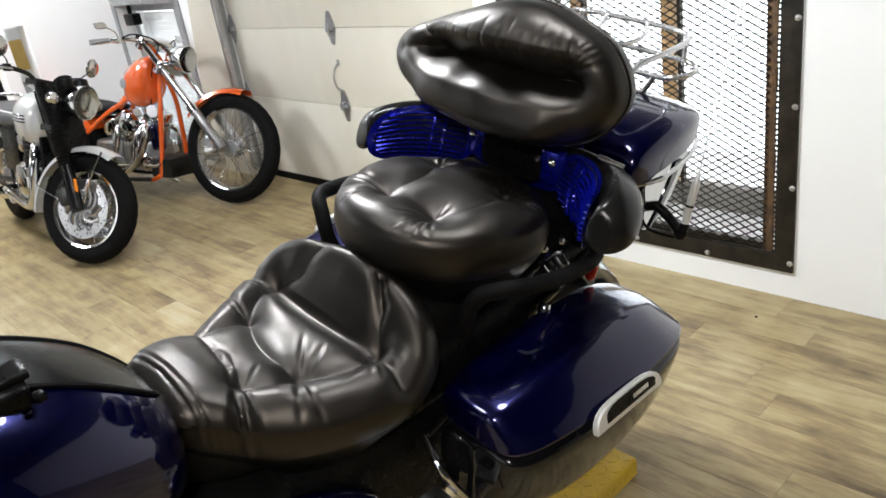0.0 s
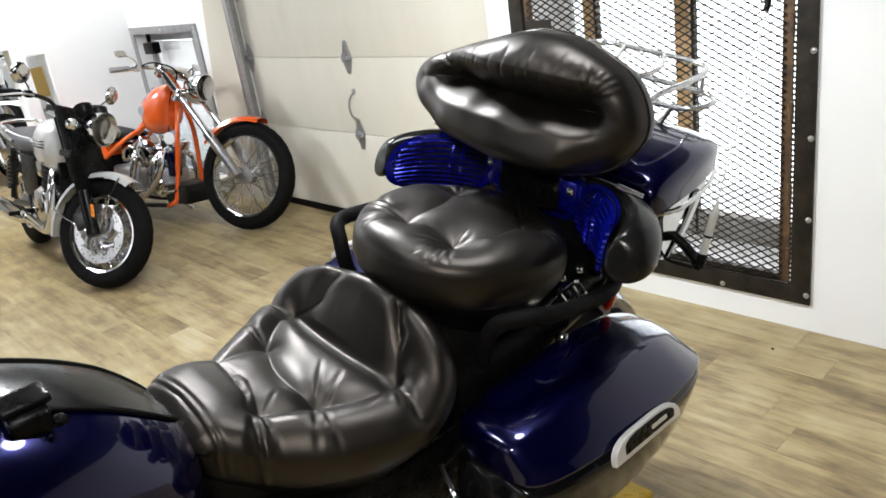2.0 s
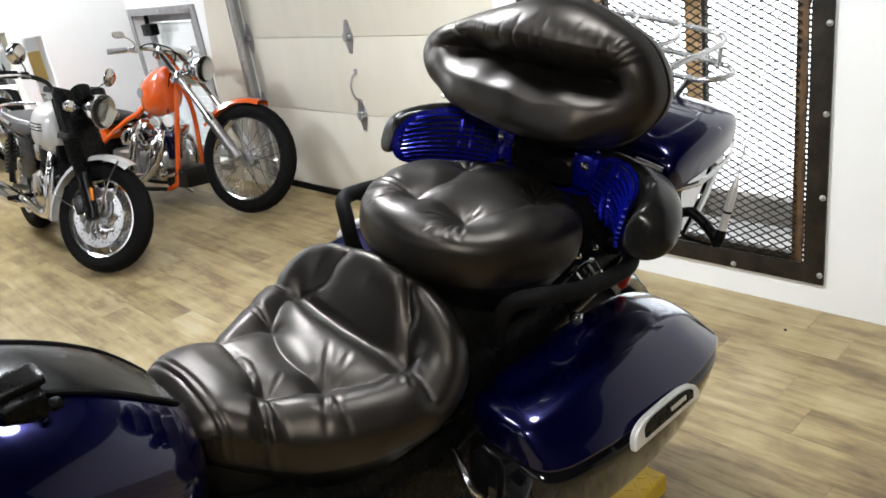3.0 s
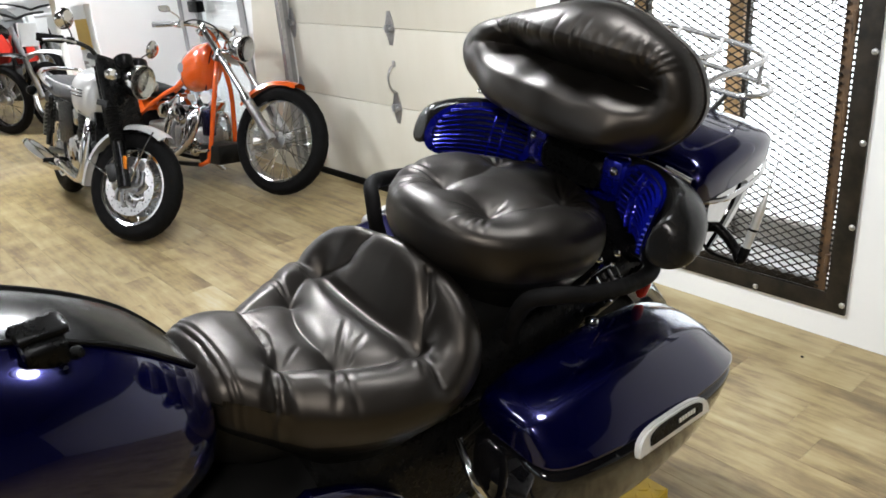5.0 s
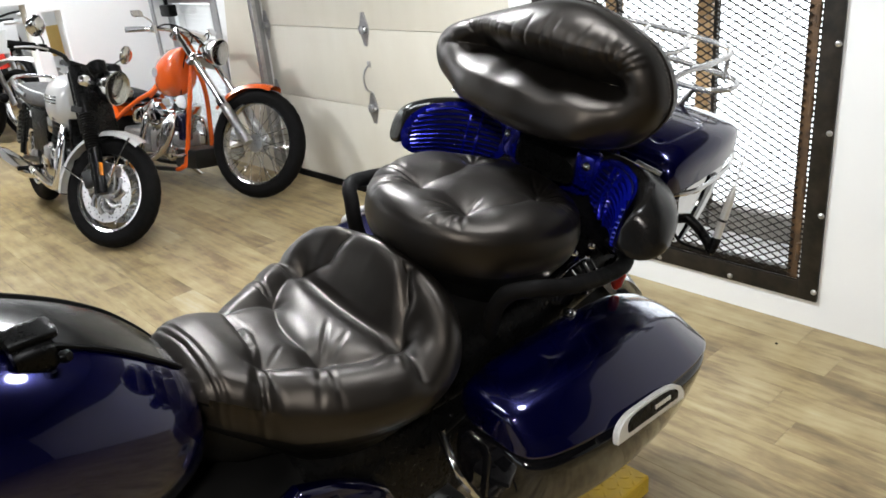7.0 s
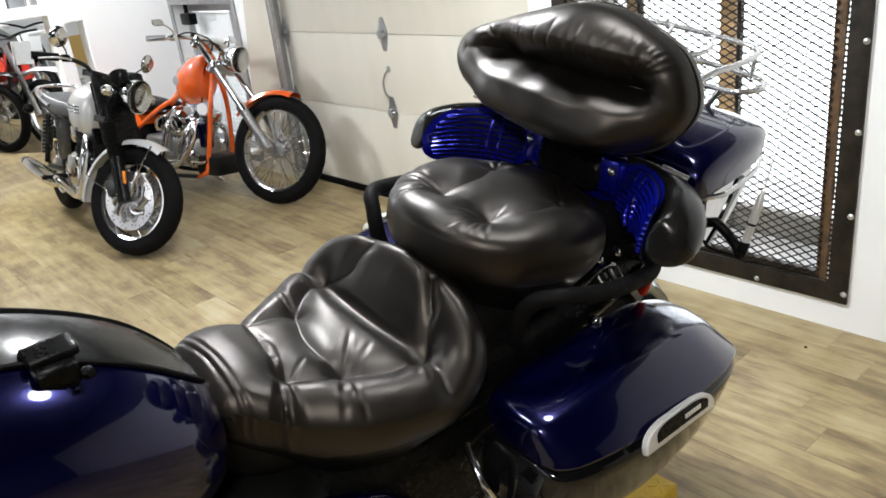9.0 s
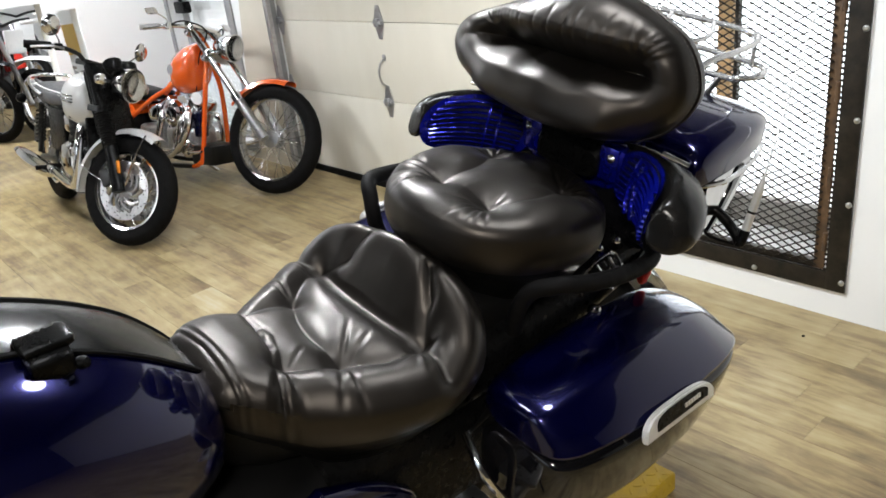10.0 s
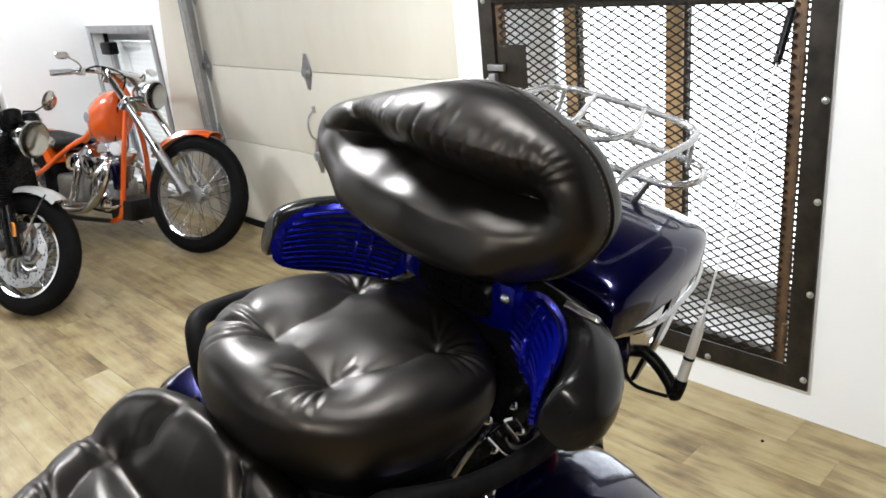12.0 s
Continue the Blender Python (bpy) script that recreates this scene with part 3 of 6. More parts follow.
def fan(tx, ty, start, stop, count, length, depth=0.0035, width=0.0035, seed=1):
    """Pleats running out of a button between two bearings in degrees."""
    rng = random.Random(seed)
    out = []
    for k in range(count):
        a = radians(start + (stop - start) * (k + 0.5 + rng.uniform(-0.25, 0.25)) / count)
        n = length * rng.uniform(0.7, 1.15)
        out.append((tx + 0.014 * math.cos(a), ty + 0.014 * math.sin(a), tx + n * math.cos(a), ty + n * math.sin(a), depth * rng.uniform(0.7, 1.2), width * rng.uniform(0.8, 1.3)))
    return out


def cushion(bm, shape, ring=160, rows=56, shade_from=9.0):
    """A stuffed cushion by polar steps: shape(a, r) gives the place for angle a and r in 0..1 over the top, 1..1.6 round the side."""
    top = bm.verts.new(shape(0, 0))
    prev = None
    for i in range(1, rows + 1):
        r = i / rows * 1.6
        line = [bm.verts.new(shape(2 * math.pi * j / ring, r)) for j in range(ring)]
        for j in range(ring):
            k = (j + 1) % ring
            if prev is None:
                bm.faces.new((top, line[j], line[k]))
            else:
                bm.faces.new((prev[j], line[j], line[k], prev[k])).material_index = 1 if r > shade_from else 0
        prev = line
    bm.faces.new(prev)
    return bm


def driver_seat():
    cx, cy = 0.010, -0.640
    # outline seen from above, from the nose round the bike's left side
    path = smooth_path([(0, -0.930, 0), (0.075, -0.917, 0), (0.120, -0.876, 0), (0.160, -0.822, 0), (0.208, -0.752, 0), (0.240, -0.675, 0), (0.252, -0.595, 0), (0.240, -0.520, 0), (0.203, -0.458, 0), (0.135, -0.416, 0), (0.030, -0.402, 0), (-0.080, -0.410, 0),
                        (-0.168, -0.432, 0), (-0.228, -0.474, 0), (-0.246, -0.525, 0), (-0.230, -0.588, 0), (-0.192, -0.660, 0), (-0.152, -0.735, 0), (-0.118, -0.800, 0), (-0.110, -0.862, 0), (-0.072, -0.915, 0)], 36, True)
    crown = spread([(-0.935, 0.945), (-0.905, 0.957), (-0.875, 0.958), (-0.840, 0.940), (-0.800, 0.920), (-0.72, 0.901), (-0.65, 0.893), (-0.59, 0.890), (-0.52, 0.888), (-0.39, 0.888)], 240)
    ra, rb, rc = (0.074, -0.798), (0.100, -0.698), (0.142, -0.563)
    lb, lc = (-0.087, -0.662), (-0.156, -0.561)
    tufts = [(*ra, 0.016, 0.026), (*rb, 0.022, 0.034), (*rc, 0.026, 0.036), (*lb, 0.018, 0.032), (*lc, 0.022, 0.036)]
    creases = [(*ra, *rb, -0.06, 0.017, 0.020), (*rb, *rc, -0.12, 0.020, 0.020), (*rc, *lc, 0.02, 0.020, 0.020), (*lb, *lc, 0.06, 0.017, 0.018), (*lb, *rb, -0.12, 0.011, 0.015), (-0.092, -0.772, *lb, 0.05, 0.015, 0.017),
               (*rc, 0.235, -0.583, 0.0, 0.012, 0.013), (*lc, -0.245, -0.560, 0.04, 0.014, 0.013), (*lb, -0.205, -0.640, 0.0, 0.006, 0.010)]
    # folds that part the front of the bolster from its two wings
    creases += [(*rc, 0.112, -0.520, 0.03, 0.015, 0.014), (0.112, -0.520, 0.078, -0.484, 0.04, 0.016, 0.009), (*lc, -0.112, -0.527, -0.05, 0.020, 0.018), (-0.112, -0.527, -0.096, -0.488, 0.0, 0.017, 0.015)]
    # sewn edge where the smooth nose overlaps the pads
    edge = [(-0.130, -0.775), (-0.092, -0.770), (-0.03, -0.776), (0.03, -0.788), (0.074, -0.806), (0.140, -0.836), (0.20, -0.860)]
    creases += [(*a, *b, 0.0, 0.012, 0.007) for a, b in zip(edge, edge[1:])]
    pleats = fan(*rc, -75, 0, 4, 0.110, 0.0048, 0.0048, 3) + fan(*rb, -45, -12, 2, 0.125, 0.0040, 0.0046, 5) + fan(*ra, -48, 0, 3, 0.120, 0.0040, 0.0044, 8) + fan(*lb, 155, 205, 2, 0.085, 0.0034, 0.0044, 9)
    pleats += fan(*lc, 175, 225, 2, 0.08, 0.0034, 0.0046, 11) + [(0.092, -0.690, 0.018, -0.618, 0.0030, 0.0050), (0.108, -0.684, 0.068, -0.610, 0.0034, 0.0048), (0.080, -0.786, 0.045, -0.735, 0.0024, 0.0042)]

    def outline(a):
        f = (a / (2 * math.pi)) % 1.0 * len(path)
        k = int(f) % len(path)
        p = path[k].lerp(path[(k + 1) % len(path)], f - int(f))
        return p.x, p.y

    def top(x, y):
        f = max(0.0, min(1.0, (y - crown[0][0]) / (crown[-1][0] - crown[0][0])))
        k = min(int(f * 239), 238)
        while k < 238 and crown[k + 1][0] < y:
            k += 1
        while k > 0 and crown[k][0] > y:
            k -= 1
        (ya, za), (yb, zb) = crown[k], crown[k + 1]
        z = za + (zb - za) * max(0.0, min(1.0, (y - ya) / (yb - ya)))
        s = max(0.0, min(1.0, (y + 0.572) / 0.100))
        return z + (0.112 - 0.02 * abs(x) / 0.2) * s * s * (3 - 2 * s)

    def base(a, r):
        ox, oy = outline(a)
        q = min(r, 1.0)
        x, y = cx + (ox - cx) * q, cy + (oy - cy) * q
        dome = (1 - q ** 4.6) ** (1 / 2.2) if q < 1 else 0.0
        low = 0.846 + 0.045 * max(0.0, min(1.0, (-0.80 - y) / 0.11))
        pan = max(0.0, min(1.0, (y + 0.86) / 0.10)) * max(0.0, min(1.0, (-0.53 - y) / 0.06))
        z = low + (top(x, y) + 0.016 * pan * math.exp(-((q - 0.80) / 0.20) ** 2) - low) * dome
        if r > 1:
            k = (r - 1) / 0.6
            z -= 0.150 * k
            f = 1 + 0.030 * math.sin(math.pi * min(1, k * 1.6)) - 0.34 * k ** 1.4
            x, y = cx + (x - cx) * f, cy + (y - cy) * f
        return Vector((x, y, z))

    def shape(a, r):
        p = base(a, r)
        q = min(r, 1.0)
        flat = Vector((cx, cy, 0)).lerp(Vector((*outline(a), 0)), q)
        n = (base(a, r + 0.012) - base(a, max(0.0, r - 0.012))).cross(base(a + 0.02, max(r, 0.02)) - base(a - 0.02, max(r, 0.02)))
        n = -n.normalized() if n.length > 1e-9 else Vector((0, 0, 1))
        if n.z < -0.2 and r < 1:
            n = -n
        n = (n + Vector((0, 0, 0.6))).normalized()
        keep = max(0.0, 1 - max(0.0, (r - 0.90) / 0.30))
        d = leather_field((flat.x, flat.y), tufts, creases, pleats) * keep
        d -= 0.0012 * noise.noise(Vector((flat.x * 12, flat.y * 12, 3.0))) + 0.0003 * noise.noise(Vector((flat.x * 55, flat.y * 38, 8.0)))
        line = -0.770 - 0.36 * max(0.0, flat.x - 0.0) - flat.y
        d -= 0.010 * max(0.0, min(1.0, 0.5 + line / 0.016)) * keep
        for seam in (-0.884, -0.872):
            d += 0.0028 * math.exp(-((flat.y + 0.10 * abs(flat.x) ** 1.2 - seam) / 0.003) ** 2) * keep
        return p - n * d

    # beyond 1.16 the skirt turns blacker, shade put into its material
    seat = part("driver_seat", cushion(bmesh.new(), shape, 420, 190, 1.16), LEATHER, BIKE, "tufted black leather rider's seat with a raised back bolster")
    seat.data.materials.append(SEAT_BLACK)
    # seat pan under the cushion
    part("seat_pan", rings_to(bmesh.new(), [super_ring(-0.002, z, w, 0.075, 3, 28, y) for y, z, w in ((-0.90, 0.80, 0.06), (-0.85, 0.79, 0.10), (-0.72, 0.765, 0.13), (-0.6, 0.76, 0.16), (-0.5, 0.77, 0.16), (-0.44, 0.80, 0.13))]), SEAT_BLACK, seat, "black moulded seat base")


driver_seat()


def passenger_seat():
    cx, cy = 0.018, -0.257
    a, b, c, d = (0.088, -0.350), (0.114, -0.172), (-0.078, -0.156), (-0.036, -0.350)
    tufts = [(*a, 0.032, 0.052), (*b, 0.030, 0.046), (*c, 0.027, 0.044), (*d, 0.026, 0.046)]
    creases = [(*a, *b, -0.14, 0.013, 0.016), (*b, *c, 0.0, 0.004, 0.02), (*c, *d, 0.10, 0.010, 0.018), (*d, *a, 0.0, 0.009, 0.024), (*d, -0.19, -0.400, 0.05, 0.010, 0.012), (*d, -0.18, -0.315, 0.05, 0.006, 0.010)]
    pleats = fan(*a, -135, -45, 6, 0.12, 0.0034, 0.0036, 31) + fan(*b, -25, 70, 6, 0.11, 0.0042, 0.0040, 32) + fan(*b, 85, 150, 4, 0.10, 0.0036, 0.0040, 33) + fan(*c, 50, 130, 6, 0.10, 0.0042, 0.0038, 34) + fan(*c, 150, 205, 3, 0.07, 0.003, 0.0035, 35) + fan(*d, 180, 255, 5, 0.11, 0.0036, 0.0036, 36) + fan(*a, 60, 110, 2, 0.06, 0.0022, 0.004, 37)

    def shape(t, r):
        co, s = math.cos(t), math.sin(t)
        n = 2.25
        e = (abs(co) ** n + abs(s) ** n) ** (-1 / n)
        hw = 0.206 + 0.012 * s
        hl = 0.212
        q = min(r, 1.0)
        x, y = cx + hw * e * co * q, cy + hl * e * s * q
        dome = (1 - q ** 4.2) ** (1 / 2.2) if q < 1 else 0.0
        z = 0.998 + 0.074 * dome - 0.11 * (y - cy) - 0.010 * math.exp(-(((x - cx) / 0.11) ** 2 + ((y - cy) / 0.11) ** 2))
        z -= leather_field((x, y), tufts, creases, pleats) * min(1.0, 1.5 * dome)
        z += 0.0022 * noise.noise(Vector((x * 15, y * 15, 11.0)))
        if r > 1:
            k = (r - 1) / 0.6
            z -= 0.150 * k
            f = 1 + 0.036 * math.sin(math.pi * min(1, k * 1.7)) - 0.30 * k ** 1.5
            x, y = cx + (x - cx) * f, cy + (y - cy) * f
        return Vector((x, y, z))

    # skirt below 1.22 is given the black material in place of shade
    seat = part("passenger_seat", cushion(bmesh.new(), shape, 400, 150, 1.22), LEATHER, BIKE, "round tufted black leather passenger seat")
    seat.data.materials.append(SEAT_BLACK)
    part("seat_base", rings_to(bmesh.new(), [super_ring(0, 0.82, w, 0.085, 3, 28, y) for y, w in ((-0.44, 0.11), (-0.40, 0.15), (-0.3, 0.165), (-0.12, 0.16), (-0.05, 0.13))]), SEAT_BLACK, seat, "black moulded seat base")
    part("seat_strap", tube(bmesh.new(), [(0.13, -0.43, 0.92), (0.09, -0.470, 0.935), (0.0, -0.482, 0.94), (-0.09, -0.470, 0.935), (-0.13, -0.43, 0.92)], 0.006, 8), SEAT_BLACK, seat)


passenger_seat()


def backrest():
    tilt = radians(10)
    cx, cy, cz = -0.018, -0.046, 1.250
    path = smooth_path([(0.278, -0.014, 0), (0.264, 0.036, 0), (0.224, 0.082, 0), (0.154, 0.114, 0), (0.078, 0.132, 0), (0.005, 0.126, 0), (-0.077, 0.096, 0), (-0.172, 0.058, 0), (-0.276, 0.010, 0), (-0.308, -0.038, 0), (-0.288, -0.083, 0), (-0.228, -0.110, 0), (-0.112, -0.130, 0), (0.038, -0.142, 0), (0.148, -0.134, 0), (0.215, -0.110, 0), (0.258, -0.068, 0)], 36, True)

    def outline(a):
        f = (a / (2 * math.pi)) % 1.0 * len(path)
        k = int(f) % len(path)
        p = path[k].lerp(path[(k + 1) % len(path)], f - int(f))
        return p.x, p.y

    tufts = [(-0.150, 0.000, 0.046, 0.046), (0.192, 0.004, 0.050, 0.050), (-0.030, -0.012, 0.030, 0.030), (0.085, -0.012, 0.032, 0.030)]
    creases = [(-0.150, 0.004, -0.215, 0.050, 0.0, 0.018, 0.011), (0.192, 0.004, 0.262, 0.070, 0.0, 0.014, 0.012), (-0.150, 0.000, -0.245, -0.022, 0.0, 0.020, 0.016)]
    pleats = fan(0.180, 0.020, 25, 105, 7, 0.12, 0.0040, 0.0042, 41) + fan(-0.150, 0.010, 85, 160, 5, 0.09, 0.0042, 0.0042, 42)
    rng = random.Random(43)
    pleats += [(x, 0.034, x + rng.uniform(0.0, 0.014), 0.034 + rng.uniform(0.05, 0.09), rng.uniform(0.0016, 0.0030), 0.0042) for x in (-0.105, -0.072, -0.030, 0.006, 0.042, 0.066, 0.094, 0.118, 0.142)]

    def trough(u, v):
        """The sunken dark panel between the upper and the lower roll."""
        along = max(0.0, min(1.0, (u + 0.235) / 0.12)) * max(0.0, min(1.0, (0.236 - u) / 0.075))
        mid = 0.000 + 0.02 * u - 0.10 * u * u
        k = max(0.0, min(1.0, 1 - (mid - v) / 0.050)) if v < mid else max(0.0, min(1.0, 1 - (v - mid) / 0.064))
        k = k ** 1.8 if v < mid else k * (0.30 + 0.70 * k)
        lean = max(0.0, min(1.0, (mid - v) / 0.105))
        return (0.062 * k - 0.036 * lean) * along * along * (3 - 2 * along)

    def shape(a, r):
        u, v = outline(a)
        t = min(r, 1.0)
        u, v = u * t, v * t
        dome = (1 - t ** 2.6) ** (1 / 2.1) if t < 1 else 0.0
        d = -0.088 * dome - 0.012 * dome * max(0.0, min(1.0, v / 0.05))
        d += trough(u, v) * min(1.0, 1.8 * dome) + 0.55 * leather_field((u, v), tufts, creases, ()) * min(1.0, 1.6 * dome) + leather_field((u, v), (), (), pleats) * min(1.0, 1.6 * dome)
        d -= 0.0024 * noise.noise(Vector((u * 13, v * 13, 5.0))) + 0.0008 * math.sin(u * 170 + 4 * math.sin(v * 25 + u * 12)) * max(0.0, min(1.0, v / 0.09)) * (1 - t ** 6)
        d += 0.030 * (u / 0.30) ** 2
        if r > 1:
            k = (r - 1) / 0.6
            d += 0.080 * k
            f = 1 + 0.012 * math.sin(math.pi * k) - 0.06 * k ** 3
            u, v = u * f, v * f
        return Vector((cx + u, cy + d * math.cos(tilt) + v * math.sin(tilt), cz + v * math.cos(tilt) - d * math.sin(tilt)))

    rest = part("backrest", cushion(bmesh.new(), shape, 440, 150), LEATHER, BIKE, "pillow-shaped black leather backrest")
    edge = [shape(2 * math.pi * k / 72, 1.20) for k in range(72)]
    mid = Vector((cx, cy, cz))
    edge = [Vector((mid.x + (p.x - mid.x) * 1.004, p.y, cz + (p.z - cz) * 1.005)) for p in edge]
    part("welt", tube(bmesh.new(), edge, 0.0026, 6, 1, True), LEATHER, rest)
    # stitches along the seam
    for k in range(0, 110):
        p, q = shape(2 * math.pi * k / 110, 1.12), shape(2 * math.pi * (k + 0.45) / 110, 1.12)
        if (q - p).length > 0.002:
            part("stitch", rod(bmesh.new(), mid + (p - mid) * 1.003, mid + (q - mid) * 1.003, 0.0007, 4), THREAD, rest)
    # hard shell behind the cushion
    rim = [shape(2 * math.pi * k / 72, 1.58) for k in range(72)]
    mid = Vector((cx, cy + 0.05, cz))
    part("back_shell", rings_to(bmesh.new(), [[mid + (p - mid) * f + Vector((0, o, 0)) for p in rim] for f, o in ((0.95, -0.012), (0.975, -0.006), (0.975, 0.004), (0.94, 0.014), (0.86, 0.020), (0.6, 0.022))]), BLACK_PAINT, rest, "gloss black backrest shell")


backrest()


def trunk():
    t = part("trunk", rings_to(bmesh.new(), [super_ring(0, z, w, h, 3.4, 56, y) for y, w, z, h in spread([(-0.005, 0.19, 0.985, 0.06), (0.005, 0.235, 0.985, 0.085), (0.05, 0.262, 0.985, 0.100), (0.14, 0.270, 0.985, 0.105), (0.24, 0.258, 0.985, 0.100), (0.33, 0.238, 0.995, 0.090), (0.385, 0.205, 1.00, 0.074), (0.40, 0.16, 1.0, 0.05)], 30)]), BLACK_PAINT, BIKE, "gloss black lower half of the luggage trunk")

    def lid_ring(y, w, z, h):
        pts = []
        for k in range(41):
            a = math.pi * k / 40
            c, s = math.cos(a), math.sin(a)
            pts.append(Vector((w * math.copysign(abs(c) ** 0.30, c), y, z + h * abs(s) ** 0.40)))
        return pts

    LID = spread([(0.045, 0.285, 0.03), (0.050, 0.300, 0.066), (0.078, 0.308, 0.084), (0.14, 0.314, 0.088), (0.24, 0.312, 0.085), (0.33, 0.296, 0.070), (0.40, 0.262, 0.042), (0.428, 0.232, 0.014)], 34)
    lid = part("lid", rings_to(bmesh.new(), [lid_ring(y, w, 1.078 + 0.08 * (y - 0.05), h) for y, w, h in LID], True), BLUE, t, "blue metallic trunk lid")
    part("chrome_strip", tube(bmesh.new(), [(0.29, 0.055, 1.076), (0.322, 0.130, 1.074), (0.318, 0.230, 1.074), (0.292, 0.340, 1.075), (0.23, 0.415, 1.076), (0.0, 0.440, 1.078), (-0.23, 0.415, 1.076), (-0.292, 0.340, 1.075), (-0.318, 0.230, 1.074), (-0.322, 0.130, 1.074), (-0.29, 0.055, 1.076)], 0.006, 8), CHROME, t)
    for s in (-1, 1):
        # bright panel under the lid, narrowing downwards; a black stripe stands for its dark reflection
        flank = Matrix.Translation((s * 0.292, 0, 0)) @ Matrix.Rotation(radians(5 * s), 4, "Z") @ Matrix.Rotation(radians(90), 4, "Z")
        blade = [(0.130, 1.055), (0.24, 1.064), (0.350, 1.062), (0.345, 1.020), (0.295, 0.955), (0.235, 0.922), (0.175, 0.918), (0.150, 0.945), (0.140, 1.000)]
        part("side_panel", prism(bmesh.new(), [tuple(p)[:2] for p in smooth_path([(a, b, 0) for a, b in blade], 4, True)], 0.020, flank @ Matrix.Translation((0, -0.010, 0)), 0.004), CHROME, t, "bright plated side panel of the trunk")
        stripe = [(0.272, 1.056), (0.312, 1.052), (0.296, 1.015), (0.240, 0.950), (0.195, 0.918), (0.178, 0.922), (0.215, 0.955), (0.258, 1.010)]
        part("dark_reflection", prism(bmesh.new(), stripe, 0.030, flank @ Matrix.Translation((0, -0.015, 0)), 0.002), BLACK_PAINT, t, "black stripe standing for a dark reflection in the side panel")
        part("latch", rod(bmesh.new(), (0.022 + s * 0.228, -0.061, 1.130), (0.022 + s * 0.278, -0.046, 1.118), 0.0058), CHROME, BIKE, "chrome latch bar")
    # luggage rack: a raised U rail over a lower hoop, joined by curved bars
    rack = part("luggage_rack", tube(bmesh.new(), [(0.165, 0.115, 1.13), (0.170, 0.14, 1.205), (0.174, 0.19, 1.236), (0.180, 0.30, 1.240), (0.166, 0.42, 1.240), (0.11, 0.470, 1.240), (-0.06, 0.472, 1.240), (-0.15, 0.455, 1.240), (-0.176, 0.40, 1.240), (-0.166, 0.28, 1.240), (-0.160, 0.18, 1.236), (-0.160, 0.13, 1.13)], 0.0068, 10, 6), RACK_CHROME, BIKE, "chrome tube luggage rack")
    part("rack_rail", tube(bmesh.new(), [(0.12, 0.345, 1.163), (0.175, 0.352, 1.168), (0.200, 0.395, 1.172), (0.182, 0.452, 1.172), (0.12, 0.474, 1.172), (-0.10, 0.474, 1.172), (-0.17, 0.45, 1.172), (-0.185, 0.39, 1.170), (-0.12, 0.345, 1.163)], 0.0068, 10, 6, True), RACK_CHROME, rack)
    part("rack_bar", tube(bmesh.new(), [(-0.085, 0.472, 1.240), (-0.045, 0.37, 1.236), (-0.022, 0.29, 1.232), (-0.03, 0.16, 1.215)], 0.0058, 8), RACK_CHROME, rack)
    part("rack_bar", tube(bmesh.new(), [(0.028, 0.472, 1.240), (0.074, 0.37, 1.236), (0.070, 0.295, 1.235), (0.030, 0.252, 1.234), (-0.028, 0.240, 1.230)], 0.0058, 8), RACK_CHROME, rack)
    for x in (-0.12, 0.12):
        part("rack_foot", rod(bmesh.new(), (x, 0.305, 1.11), (x * 1.12, 0.352, 1.168), 0.007, 8), SATIN_BLACK, rack)
        part("rack_post", rod(bmesh.new(), (x * 1.30, 0.440, 1.172), (x * 1.22, 0.452, 1.240), 0.006, 8), RACK_CHROME, rack)
    part("backrest_bracket", tube(bmesh.new(), [(-0.09, 0.040, 1.320), (-0.09, 0.090, 1.270), (-0.09, 0.100, 1.190), (0.09, 0.100, 1.190), (0.09, 0.090, 1.270), (0.09, 0.040, 1.320)], 0.010, 8), SATIN_BLACK, t)
    ring = [Vector((0.150 + q[0] * 0.046, 0.262 + q[1] * 0.034, 1.158)) for q in ((-1, -0.7), (-0.8, -1), (0.8, -1), (1, -0.7), (0.9, 0.8), (0.7, 1), (-0.7, 1), (-0.9, 0.8))]
    part("lid_loop", tube(bmesh.new(), ring, 0.0034, 6, 3, True), BLACK_PAINT, BIKE, "black wire loop on the trunk lid").location = (0.0, 0.0, -0.034)
    t.scale = (0.85, 0.985, 1.0)
    t.location = (0.022, -0.005, -0.043)


trunk()


def pod_line(u):
    """Plan of the grille from its screw (u=0) to its forward tip (u=1): place and outward normal."""
    pts = smooth_path([(0.080, -0.004, 0), (0.135, -0.014, 0), (0.195, -0.040, 0), (0.248, -0.082, 0), (0.283, -0.134, 0), (0.298, -0.182, 0)], 10)
    f = u * (len(pts) - 1)
    k = min(int(f), len(pts) - 2)
    p = pts[k].lerp(pts[k + 1], f - k)
    d = (pts[k + 1] - pts[k]).normalized()
    return p, Vector((-d.y, d.x, 0)) * (1 if -d.y + d.x > 0 else -1)


